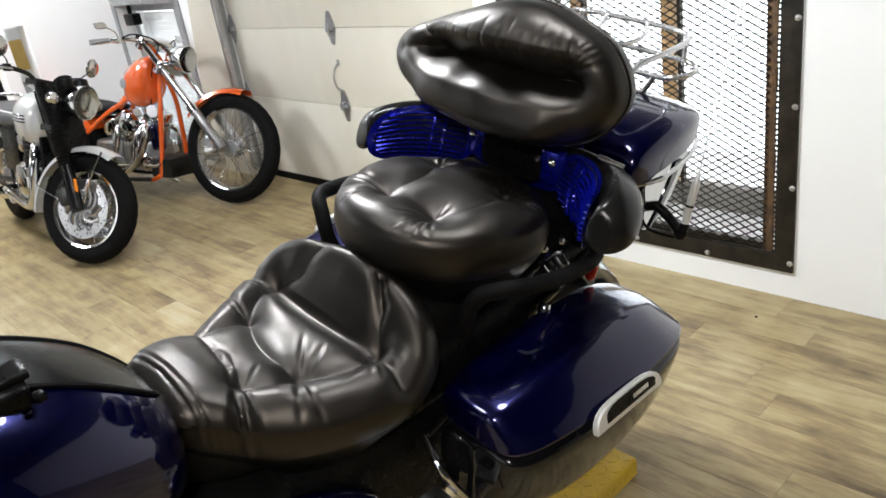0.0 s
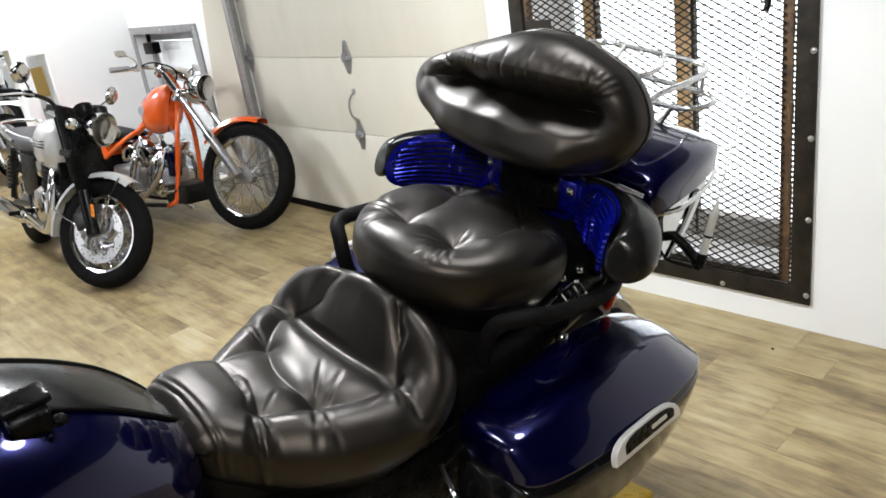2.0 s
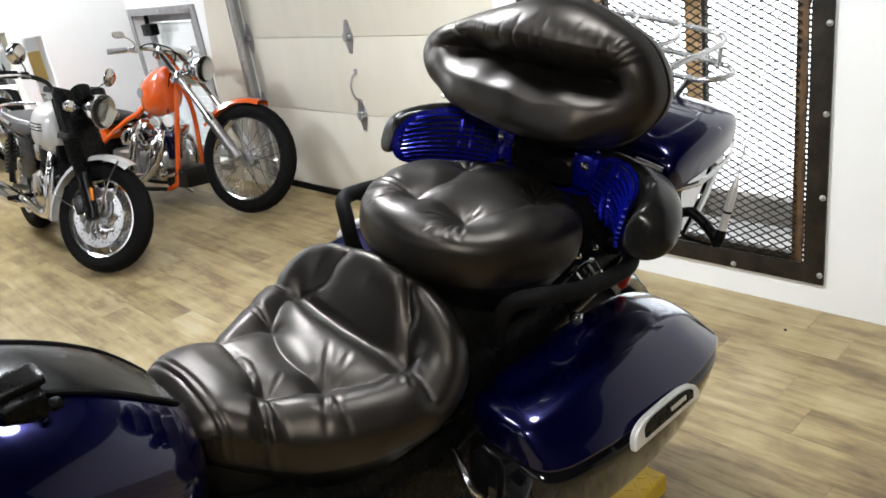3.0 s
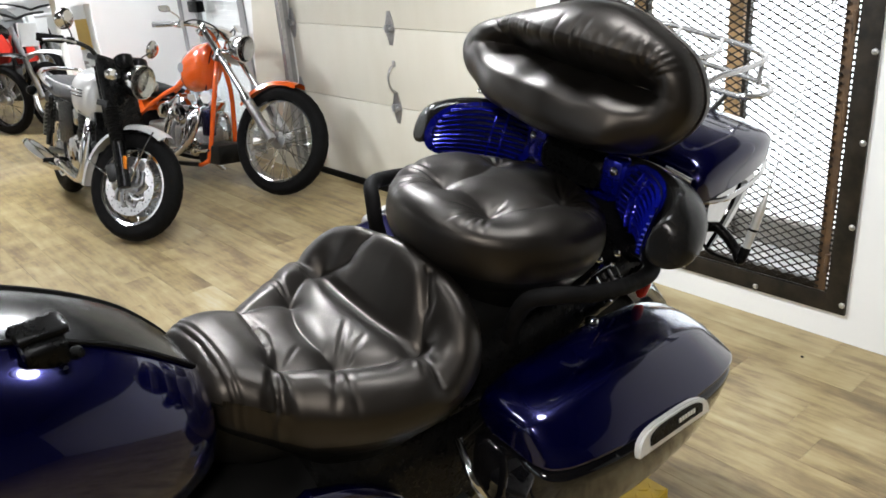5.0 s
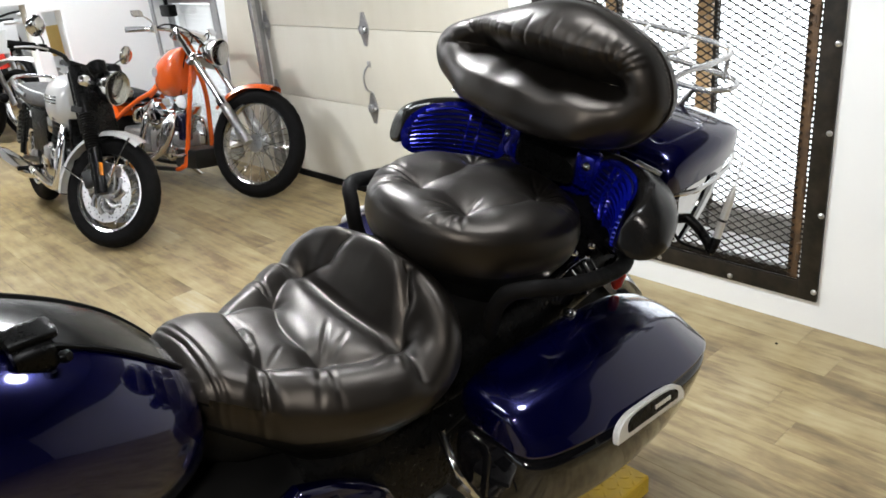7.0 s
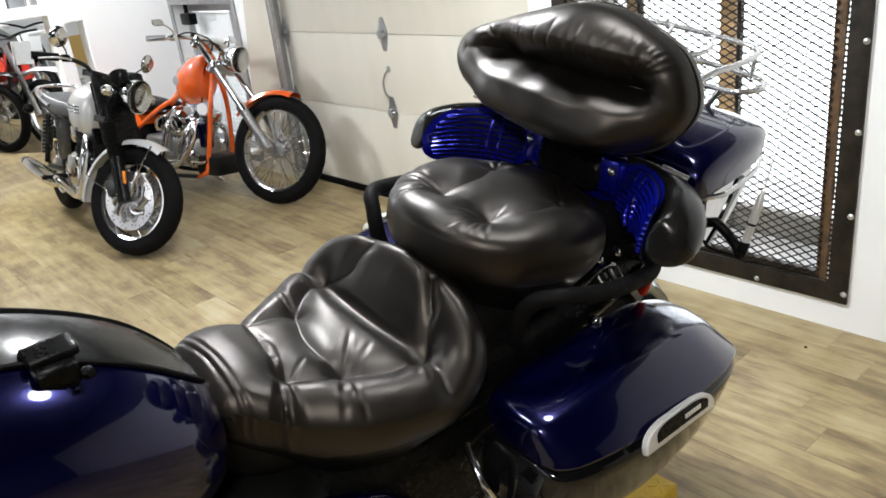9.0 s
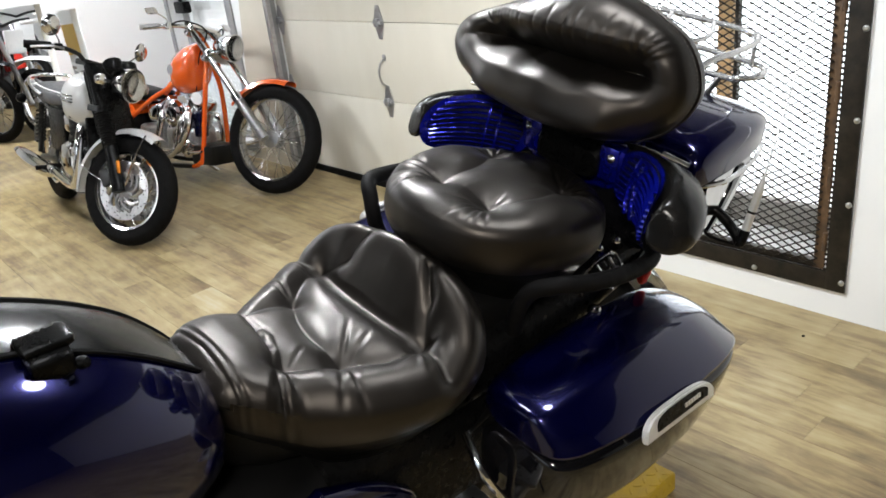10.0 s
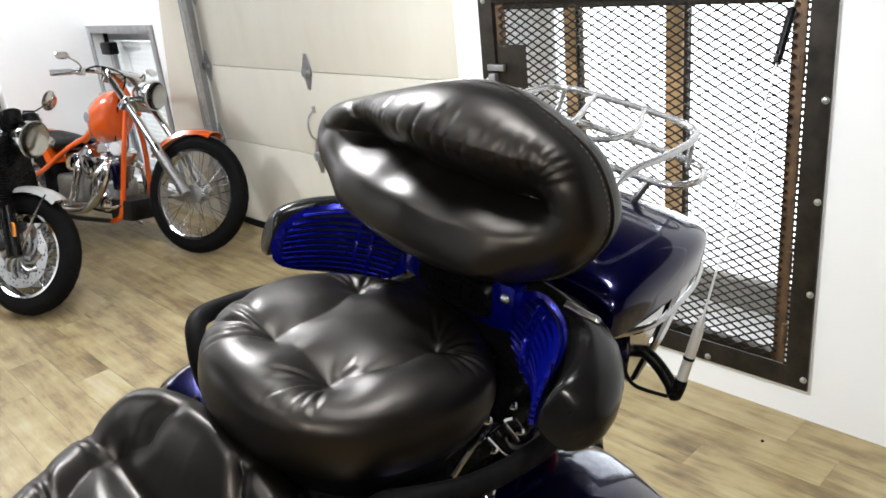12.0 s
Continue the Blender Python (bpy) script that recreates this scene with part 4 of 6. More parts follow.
def speaker_pod(s):
    """A pod at each front corner of the trunk, wrapping forward round the passenger, with a slatted grille in its inner face."""
    rings = []
    for u, thick, high, zc in spread([(0.0, 0.014, 0.036, 1.036), (0.10, 0.026, 0.054, 1.034), (0.28, 0.040, 0.064, 1.034), (0.52, 0.050, 0.070, 1.034), (0.74, 0.046, 0.067, 1.034), (0.88, 0.038, 0.060, 1.034), (0.96, 0.027, 0.050, 1.032), (0.99, 0.014, 0.030, 1.032), (1.0, 0.004, 0.010, 1.032)], 34):
        p, n = pod_line(min(max(u, 0.0), 1.0))
        ring = []
        for k in range(40):
            a = 2 * math.pi * k / 40
            c, q = math.cos(a), math.sin(a)
            o = thick * (1 + math.copysign(abs(c) ** 0.75, c)) - 0.002
            out = o / (2 * thick)
            z = zc - 0.020 * out + high * (1 - 0.34 * out) * math.copysign(abs(q) ** 0.85, q) * (1.06 if q > 0 else 0.62)
            w = p + n * o
            ring.append(Vector((s * w.x, w.y + 0.25 * (z - zc), z)))
        rings.append(ring)
    pod = part("speaker_pod", rings_to(bmesh.new(), rings), POD_BLACK, BIKE, "satin black speaker pod")

    def face_at(e, v, lift):
        """Grille face: e along it, v up it, both -1..1; domed towards the rider."""
        p, n = pod_line(0.555 + 0.435 * e)
        half = 0.065 * (1 - 0.14 * max(0.0, e))
        dome = 0.016 * (1 - e * e) * (1 - v * v)
        w = p - n * (0.003 + dome + lift)
        z = 1.029 + half * v + 0.002 * e
        return Vector((s * w.x, w.y + 0.25 * half * v, z))

    def round_off(e):
        return (1 - abs(e) ** 3.2) ** 0.5

    plate = [[face_at(e, v * round_off(e) + 0.0, 0.0) for v in (j / 8 - 1 for j in range(17))] for e in (-0.999 + 1.998 * k / 28 for k in range(29))]
    face = part("speaker_grille", rings_to(bmesh.new(), plate, False, caps=False), GRILLE_BLUE, BIKE, "blue slatted speaker grille")
    # dark sheet laid over the plate, its colour standing for shade between the slats
    gap_sheet = [[face_at(0.84 * e, v * 0.90 * round_off(e), 0.0030) for v in (j / 6 - 1 for j in range(13))] for e in (-0.999 + 1.998 * k / 22 for k in range(23))]
    part("gap_shade", rings_to(bmesh.new(), gap_sheet, False, caps=False), DARK_BLUE, face)
    count = 10
    for j in range(count):
        v = ((j + 0.5) / count * 2 - 1) * 0.84
        reach = 0.82 * (1 - abs(v / 0.92) ** 3.2) ** 0.45
        # each slat is a thin blade, arched upwards, standing clear of the dark sheet
        rings = []
        for k in range(19):
            e = reach * (k / 9 - 1)
            arch = 0.08 * (1 - (e / 0.8) ** 2)
            rings.append([face_at(e, v + arch + a, b) for a, b in ((0.030, 0.004), (0.030, 0.0095), (0.0, 0.0115), (-0.030, 0.0095), (-0.030, 0.004))])
        part("slat", rings_to(bmesh.new(), rings), GRILLE_BLUE, face)
    # uprights that tie the slats together
    for e in (-0.42, -0.22):
        part("grille_rib", rings_to(bmesh.new(), [[face_at(e + a, v * 0.84, b) for a, b in ((0.016, 0.004), (0.016, 0.0135), (-0.016, 0.0135), (-0.016, 0.004))] for v in (j / 6 - 1 for j in range(13))]), GRILLE_BLUE, face)
    # flat blue lug with its screw, towards the middle
    part("bezel", boxed(s * 0.100 - 0.024, s * 0.100 + 0.024, -0.030, 0.02, 1.002, 1.078, 0.010), GRILLE_BLUE, pod)
    part("screw", lathe(bmesh.new(), [(0.009, 0), (0.009, 0.004), (0.006, 0.007), (0.002, 0.008)], toward((s * 0.109, -0.030, 1.056), (0, -1, 0.25)), 14), CHROME, pod)
    for ob in (pod, face):
        ob.location = (0.023, -0.010, 0.014)


speaker_pod(1)
speaker_pod(-1)
part("centre_panel", rings_to(bmesh.new(), [super_ring(0, z, w, h, 4, 28, y) for y, z, w, h in ((-0.035, 1.02, 0.078, 0.030), (-0.022, 1.025, 0.084, 0.040), (0.02, 1.04, 0.086, 0.045), (0.06, 1.05, 0.088, 0.045))]), BLACK_PLASTIC, BIKE, "matt black panel between the speaker pods").location = (0.023, -0.010, 0.020)
part("panel_surround", rings_to(bmesh.new(), [super_ring(0, z, w, h, 4, 28, y) for y, z, w, h in ((-0.012, 1.015, 0.12, 0.050), (0.0, 1.02, 0.13, 0.058), (0.05, 1.03, 0.14, 0.06))]), GRILLE_BLUE, BIKE, "blue metallic panel under the backrest").location = (0.023, -0.005, 0.020)


def grab_rail(s):
    e = -0.008 if s < 0 else 0.0
    pts = [(0.16, 0.02, 0.90), (0.24 + e, -0.02, 0.915), (0.283 + e, -0.08, 0.922), (0.292 + e, -0.18, 0.936), (0.285 + e, -0.28, 0.954), (0.262 + e, -0.350, 0.966), (0.225 + e, -0.376, 0.945), (0.20, -0.376, 0.89), (0.185, -0.36, 0.83)]
    part("grab_rail", tube(bmesh.new(), [(s * x, y, z) for x, y, z in pts], 0.0165, 14), RUBBER, BIKE, "black padded passenger grab rail")


grab_rail(1)
grab_rail(-1)


def antenna():
    a = part("antenna", tube(bmesh.new(), [(0.24, 0.20, 0.935), (0.285, 0.205, 0.915), (0.322, 0.200, 0.893), (0.337, 0.193, 0.880), (0.3395, 0.197, 0.895), (0.3390, 0.201, 0.910)], 0.0115, 10), BLACK_PLASTIC, BIKE, "radio aerial on a black bracket")
    base, collar = Vector((0.3395, 0.200, 0.902)), Vector((0.337, 0.226, 1.030))
    d = Vector((-0.30, 0.86, 1.0))
    part("ferrule", tube(bmesh.new(), [base, base.lerp(collar, 0.5), base.lerp(collar, 0.8), collar], lambda u: 0.0088 if u < 0.6 else 0.0088 - 0.016 * (u - 0.6), 12), SATIN_SILVER, a, "silver aerial ferrule")
    part("ferrule_ring", rod(bmesh.new(), base.lerp(collar, 0.36), base.lerp(collar, 0.40), 0.0096, 12), BLACK_PLASTIC, a)
    part("mast", rod(bmesh.new(), collar, collar + d * 0.62, 0.0022, 6), SATIN_SILVER, a)
    part("cb_coil", rod(bmesh.new(), collar + d * 0.345, collar + d * 0.425, 0.0075, 10), BLACK_PLASTIC, a)
    part("cable", tube(bmesh.new(), [(0.245, 0.150, 0.955), (0.262, 0.135, 0.930), (0.285, 0.145, 0.895), (0.328, 0.185, 0.876)], 0.0034, 6), RUBBER, a)


antenna()


def saddlebag(s, dx=0.0, dy=0.0, dz=0.0):
    # stations from front to rear: y, inner side, ridge of the lid, seam, height of the lid, of the seam, of the floor
    rows = spread([(-0.468, 0.245, 0.300, 0.340, 0.742, 0.708, 0.60), (-0.464, 0.225, 0.325, 0.372, 0.764, 0.708, 0.55), (-0.452, 0.208, 0.340, 0.396, 0.777, 0.709, 0.52), (-0.41, 0.196, 0.351, 0.419, 0.786, 0.711, 0.485), (-0.30, 0.190, 0.358, 0.440, 0.792, 0.711, 0.455), (-0.15, 0.190, 0.360, 0.448, 0.789, 0.706, 0.44),
                   (0.0, 0.190, 0.355, 0.443, 0.774, 0.698, 0.445), (0.08, 0.195, 0.345, 0.431, 0.753, 0.690, 0.470), (0.140, 0.203, 0.327, 0.410, 0.725, 0.681, 0.50), (0.174, 0.218, 0.307, 0.382, 0.700, 0.674, 0.54), (0.188, 0.242, 0.290, 0.342, 0.682, 0.671, 0.59)], 46)
    tops, bottoms = [], []
    for y, xi, xr, xs, zt, zs, zf in rows:
        y += dy
        h = zt - zs
        up = [(xi, zs), (xi, zs + 0.5 * h), (xi + 0.006, zt - 0.22 * h), (xi + 0.022, zt - 0.04 * h), (xi + 0.045, zt), (xr - 0.05, zt + 0.002), (xr - 0.018, zt - 0.001), (xr - 0.004, zt - 0.05 * h), (xr + 0.004, zt - 0.13 * h), (xs - 0.30 * (xs - xr), zs + 0.40 * h), (xs - 0.010, zs + 0.20 * h), (xs - 0.001, zs + 0.10 * h), (xs, zs + 0.003)]
        down = [(xi, zs - 0.004), (xi, 0.5 * (zs + zf)), (xi + 0.012, zf + 0.03), (xi + 0.04, zf), (xs - 0.085, zf), (xs - 0.050, zf + 0.022), (xs - 0.024, zf + 0.07), (xs - 0.010, 0.45 * zs + 0.55 * zf), (xs + 0.001, 0.75 * zs + 0.25 * zf), (xs + 0.002, zs - 0.022), (xs - 0.002, zs - 0.004)]
        tops.append([Vector((s * (x + dx), y, z + dz)) for x, z in up])
        bottoms.append([Vector((s * (x + dx), y, z + dz)) for x, z in down])
    body = part("saddlebag", rings_to(bmesh.new(), bottoms), BLACK_PAINT, BIKE, "gloss dark saddlebag with a blue metallic lid")
    lid = part("lid", rings_to(bmesh.new(), tops), BLUE, body, "blue metallic saddlebag lid")
    for ob in (body, lid):
        soft = ob.modifiers.new("soften", "SUBSURF")
        soft.levels = soft.render_levels = 1
    # bright trim plate over the seam: straight lower edge, bowed upper edge, dark recess
    m = Matrix.Translation((s * (0.452 + dx), -0.172 + dy, 0.712 + dz)) @ Matrix.Rotation(radians(-5.5), 4, "X") @ Matrix.Rotation(radians(-20 * s), 4, "Y") @ Matrix.Rotation(radians(90 * s), 4, "Z")

    def bow(w, h, low):
        return [(-w, low), (w * 0.97, low)] + [(w * math.cos(t) ** 0.7 if t < 1.57 else -w * abs(math.cos(t)) ** 0.42, low + 0.012 + h * math.sin(t)) for t in (math.pi * k / 14 for k in range(15))]

    t = bmesh.new()
    prism(t, bow(0.124, 0.038, -0.026), 0.014, m @ Matrix.Translation((0, -0.008, 0)), 0.003)
    part("badge_plate", t, SATIN_SILVER, body, "satin silver trim plate")
    u = bmesh.new()
    prism(u, bow(0.092, 0.017, -0.012), 0.004, m @ Matrix.Translation((0.002, -0.0105, 0)))
    part("badge_inlay", u, BLACK_PLASTIC, body)
    for k in range(6):
        v = bmesh.new()
        box(v, 0.004 + 0.010 * k, 0.011 + 0.010 * k, -0.0125, -0.010, -0.002, 0.006, 0.0, m)
        part("badge_mark", v, SATIN_SILVER, body)
    part("latch_knob", lathe(bmesh.new(), [(0.014, 0), (0.014, 0.01), (0.010, 0.014), (0.004, 0.015)], toward((s * (0.212 + dx), -0.135 + dy, 0.780 + dz), (0, -0.1, 1)), 16), CHROME, body)


saddlebag(1)
saddlebag(-1, -0.030, 0.060, 0.048)


def tank():
    rows = spread([(-0.905, 0.075, 0.87, 0.055), (-0.93, 0.125, 0.87, 0.092), (-0.98, 0.158, 0.885, 0.13), (-1.06, 0.182, 0.905, 0.165), (-1.16, 0.196, 0.925, 0.19), (-1.28, 0.196, 0.935, 0.20), (-1.40, 0.175, 0.93, 0.19), (-1.47, 0.13, 0.92, 0.15), (-1.50, 0.07, 0.92, 0.08)], 44)
    t = part("fuel_tank", rings_to(bmesh.new(), [super_ring(0, z, w, h + 0.010, 2.25, 64, y) for y, w, z, h in rows]), BLUE, BIKE, "blue metallic fuel tank with a black centre console")
    strip = []
    for y, w, z, h in rows[3:40]:
        half = min(0.070, w * 0.46)
        line = []
        for k in range(17):
            x = half * (k / 8 - 1)
            line.append(Vector((x, y, z + (h + 0.0135) * (1 - (abs(x) / w) ** 2.25) ** (1 / 2.25))))
        strip.append(line)
    part("console", rings_to(bmesh.new(), strip, False, caps=False), CONSOLE_BLACK, t, "satin black tank centre strip")
    for s in (-1, 1):
        part("console_edge", tube(bmesh.new(), [r[0 if s < 0 else -1] + Vector((0, 0, 0.001)) for r in strip], 0.004, 6, 1), RUBBER, t)
    knob = part("tank_clip", rings_to(bmesh.new(), [super_ring(0.106, z, w, h, 5, 28, y) for y, z, w, h in ((-1.149, 1.078, 0.014, 0.010), (-1.147, 1.078, 0.023, 0.016), (-1.14, 1.078, 0.025, 0.018), (-1.105, 1.078, 0.025, 0.018), (-1.100, 1.078, 0.023, 0.016), (-1.098, 1.078, 0.014, 0.010))]), BLACK_PLASTIC, BIKE, "black plastic clip on the tank")
    knob.location = (-0.026, 0.010, 0.018)
    part("clip", rings_to(bmesh.new(), [super_ring(0.094, 1.099, w, h, 4, 24, y) for y, w, h in ((-1.151, 0.014, 0.003), (-1.148, 0.021, 0.006), (-1.10, 0.022, 0.007), (-1.092, 0.020, 0.006), (-1.089, 0.012, 0.003))]), BLACK_PLASTIC, knob)
    part("knurled_screw", lathe(bmesh.new(), [(0.008, 0), (0.009, 0.006), (0.006, 0.012), (0.002, 0.013)], toward((0.128, -1.096, 1.074), (0.8, 0.5, 0.3)), 14), BLACK_PLASTIC, knob)


tank()


def running_gear():
    # rear mudguard
    g = []
    for k in range(25):
        a = radians(-20 + 200 * k / 24)
        r = 0.365
        g.append([Vector((x, 0.10 - r * math.cos(a) - 0.0, 0.33 + (r + 0.06 * (1 - (x / 0.11) ** 2)) * math.sin(a))) for x in (-0.11, -0.09, -0.05, 0.0, 0.05, 0.09, 0.11)])
    part("rear_mudguard", rings_to(bmesh.new(), g, False, caps=False), BLUE, BIKE, "blue metallic rear mudguard")
    wheel(BIKE, Matrix.Translation((0, 0.10, 0.33)) @ Matrix.Rotation(radians(90), 4, "Z"), 0.33, 0.075, 0.20, 8, "cast")
    wheel(BIKE, Matrix.Translation((0, -1.62, 0.33)) @ Matrix.Rotation(radians(90), 4, "Z"), 0.33, 0.06, 0.21, 8, "cast")
    part("frame", tube(bmesh.new(), [(0.09, -1.35, 0.85), (0.12, -1.1, 0.60), (0.14, -0.8, 0.55), (0.15, -0.45, 0.60), (0.14, -0.1, 0.72), (0.12, 0.3, 0.80)], 0.019, 10), SATIN_BLACK, BIKE, "black tubular frame")
    part("frame", tube(bmesh.new(), [(-0.09, -1.35, 0.85), (-0.12, -1.1, 0.60), (-0.14, -0.8, 0.55), (-0.15, -0.45, 0.60), (-0.14, -0.1, 0.72), (-0.12, 0.3, 0.80)], 0.019, 10), SATIN_BLACK, BIKE)
    part("engine", rings_to(bmesh.new(), [super_ring(0, 0.48, w, h, 3, 32, y) for y, w, h in ((-1.25, 0.10, 0.10), (-1.2, 0.17, 0.2), (-0.95, 0.2, 0.25), (-0.72, 0.19, 0.22), (-0.62, 0.12, 0.14))]), SATIN_BLACK, BIKE, "black engine block")
    part("inner_fairing", rings_to(bmesh.new(), [super_ring(0, z, w, h, 3, 32, y) for y, z, w, h in ((-0.62, 0.72, 0.15, 0.08), (-0.5, 0.74, 0.175, 0.10), (-0.3, 0.76, 0.19, 0.11), (-0.1, 0.80, 0.19, 0.10), (0.15, 0.86, 0.20, 0.08), (0.35, 0.88, 0.18, 0.05))]), BLACK_PLASTIC, BIKE, "black plastic tail fairing")
    for s in (-1, 1):
        cover = part("side_cover", rings_to(bmesh.new(), [super_ring(s * 0.185, z, 0.022, h, 2.6, 28, y) for y, z, h in ((-0.83, 0.695, 0.02), (-0.81, 0.685, 0.045), (-0.74, 0.635, 0.062), (-0.68, 0.595, 0.062), (-0.62, 0.558, 0.045), (-0.60, 0.545, 0.02))]), BLUE, BIKE, "blue metallic side cover")
        part("lock", lathe(bmesh.new(), [(0.013, 0), (0.013, 0.006), (0.008, 0.009), (0.003, 0.009)], toward((s * 0.205, -0.75, 0.668), (s, 0, 0)), 16), SATIN_BLACK, cover)
        part("bag_guard", tube(bmesh.new(), [(s * 0.20, -0.49, 0.66), (s * 0.27, -0.505, 0.615), (s * 0.30, -0.46, 0.53), (s * 0.31, -0.40, 0.45), (s * 0.26, -0.36, 0.40)], 0.009, 10), CHROME, BIKE, "chrome saddlebag guard bar")
        part("exhaust", tube(bmesh.new(), [(s * 0.19, -1.1, 0.34), (s * 0.20, -0.7, 0.27), (s * 0.20, -0.3, 0.22), (s * 0.20, 0.30, 0.22)], lambda u: 0.028 + 0.022 * min(1, u * 2), 16), CHROME, BIKE, "chrome exhaust pipe")
        peg = part("footboard", boxed(s * 0.29 - 0.05, s * 0.29 + 0.05, -0.62, -0.50, 0.548, 0.568, 0.008), ALLOY, BIKE, "silver passenger footboard")
        part("rubber_pad", boxed(s * 0.29 - 0.022, s * 0.29 + 0.022, -0.59, -0.53, 0.568, 0.573, 0.003), RUBBER, peg)
        part("shock", rod(bmesh.new(), (s * 0.16, -0.15, 0.74), (s * 0.17, 0.05, 0.40), 0.022, 12), CHROME, BIKE)
        part("bracket", tube(bmesh.new(), [(s * 0.20, -0.10, 0.87), (s * 0.205, -0.08, 0.84), (s * 0.21, -0.03, 0.83), (s * 0.19, 0.06, 0.85)], 0.008, 8), SATIN_BLACK, BIKE, "black trunk bracket")
        part("lid_prop", tube(bmesh.new(), [(s * 0.205, -0.215, 0.868), (s * 0.205, -0.17, 0.905), (s * 0.205, -0.120, 0.915), (s * 0.200, -0.085, 0.900)], 0.0055, 8), CHROME, BIKE, "chrome curved prop under the trunk")
        for by, bz in ((-0.150, 0.938), (-0.090, 0.932), (-0.060, 0.860), (-0.125, 0.862)):
            part("bolt", lathe(bmesh.new(), [(0.008, 0), (0.008, 0.005), (0.005, 0.008), (0.001, 0.009)], toward((s * 0.205, by, bz), (s, -0.2, 0.3)), 10), CHROME, BIKE)
        for k in range(4):
            part("cable", tube(bmesh.new(), [(s * 0.195, -0.13 + 0.022 * k, 0.885), (s * 0.205, -0.10 + 0.02 * k, 0.842), (s * 0.200, -0.060 + 0.012 * k, 0.800)], 0.0032, 6), (CHROME, SATIN_BLACK, ALLOY, SATIN_BLACK)[k], BIKE)
        part("tail_light", lathe(bmesh.new(), [(0.006, 0), (0.013, 0.01), (0.016, 0.035), (0.013, 0.060), (0.005, 0.068)], toward((s * 0.20, 0.06, 0.762), (0, 0.15, 1)), 18), RED_LENS, BIKE, "red tail light lens")
    part("battery_box", rings_to(bmesh.new(), [super_ring(0, 0.52, w, h, 4, 32, y) for y, w, h in ((-0.78, 0.12, 0.15), (-0.76, 0.165, 0.2), (-0.55, 0.175, 0.21), (-0.35, 0.165, 0.20), (-0.30, 0.12, 0.16))]), BLACK_PLASTIC, BIKE, "black battery box and frame covers")
    part("side_stand", rod(bmesh.new(), (0.16, -0.85, 0.32), (0.34, -0.78, 0.085), 0.013), SATIN_BLACK, BIKE, "black side stand")
    # bars and the chrome mirror beside the rider
    part("handlebar", tube(bmesh.new(), [(0.0, -1.36, 1.10), (0.18, -1.42, 1.16), (0.36, -1.44, 1.17), (0.46, -1.36, 1.13)], 0.0125, 10), CHROME, BIKE, "chrome handlebar")
    part("handlebar", tube(bmesh.new(), [(0.0, -1.32, 1.16), (-0.18, -1.32, 1.22), (-0.36, -1.26, 1.23), (-0.46, -1.14, 1.19)], 0.0125, 10), CHROME, BIKE, "chrome handlebar")
    tip, d = Vector((0.432, -1.236, 1.366)), Vector((-0.43, -0.86, 0.28)).normalized()
    up = (Vector((0, 0, 1)) - d * d.z).normalized()
    out = d.cross(up)
    rings = []
    for k in range(17):
        u = k / 16
        f = math.sin(math.pi * u) ** 0.55 if 0 < u < 1 else 0.02
        c = tip + d * 0.20 * u + up * 0.012 * math.sin(math.pi * u)
        rings.append([c + f * (0.052 * math.sin(t) * up + 0.026 * math.cos(t) * out) for t in (2 * math.pi * j / 28 for j in range(28))])
    mir = part("mirror", rings_to(bmesh.new(), rings), CHROME, BIKE, "chrome rear-view mirror")
    part("stalk", tube(bmesh.new(), [(0.33, -1.44, 1.168),  (0.325, -1.31, 1.28), tip + d * 0.14 - up * 0.03], 0.007, 8), CHROME, mir)

# ---- wheels ----


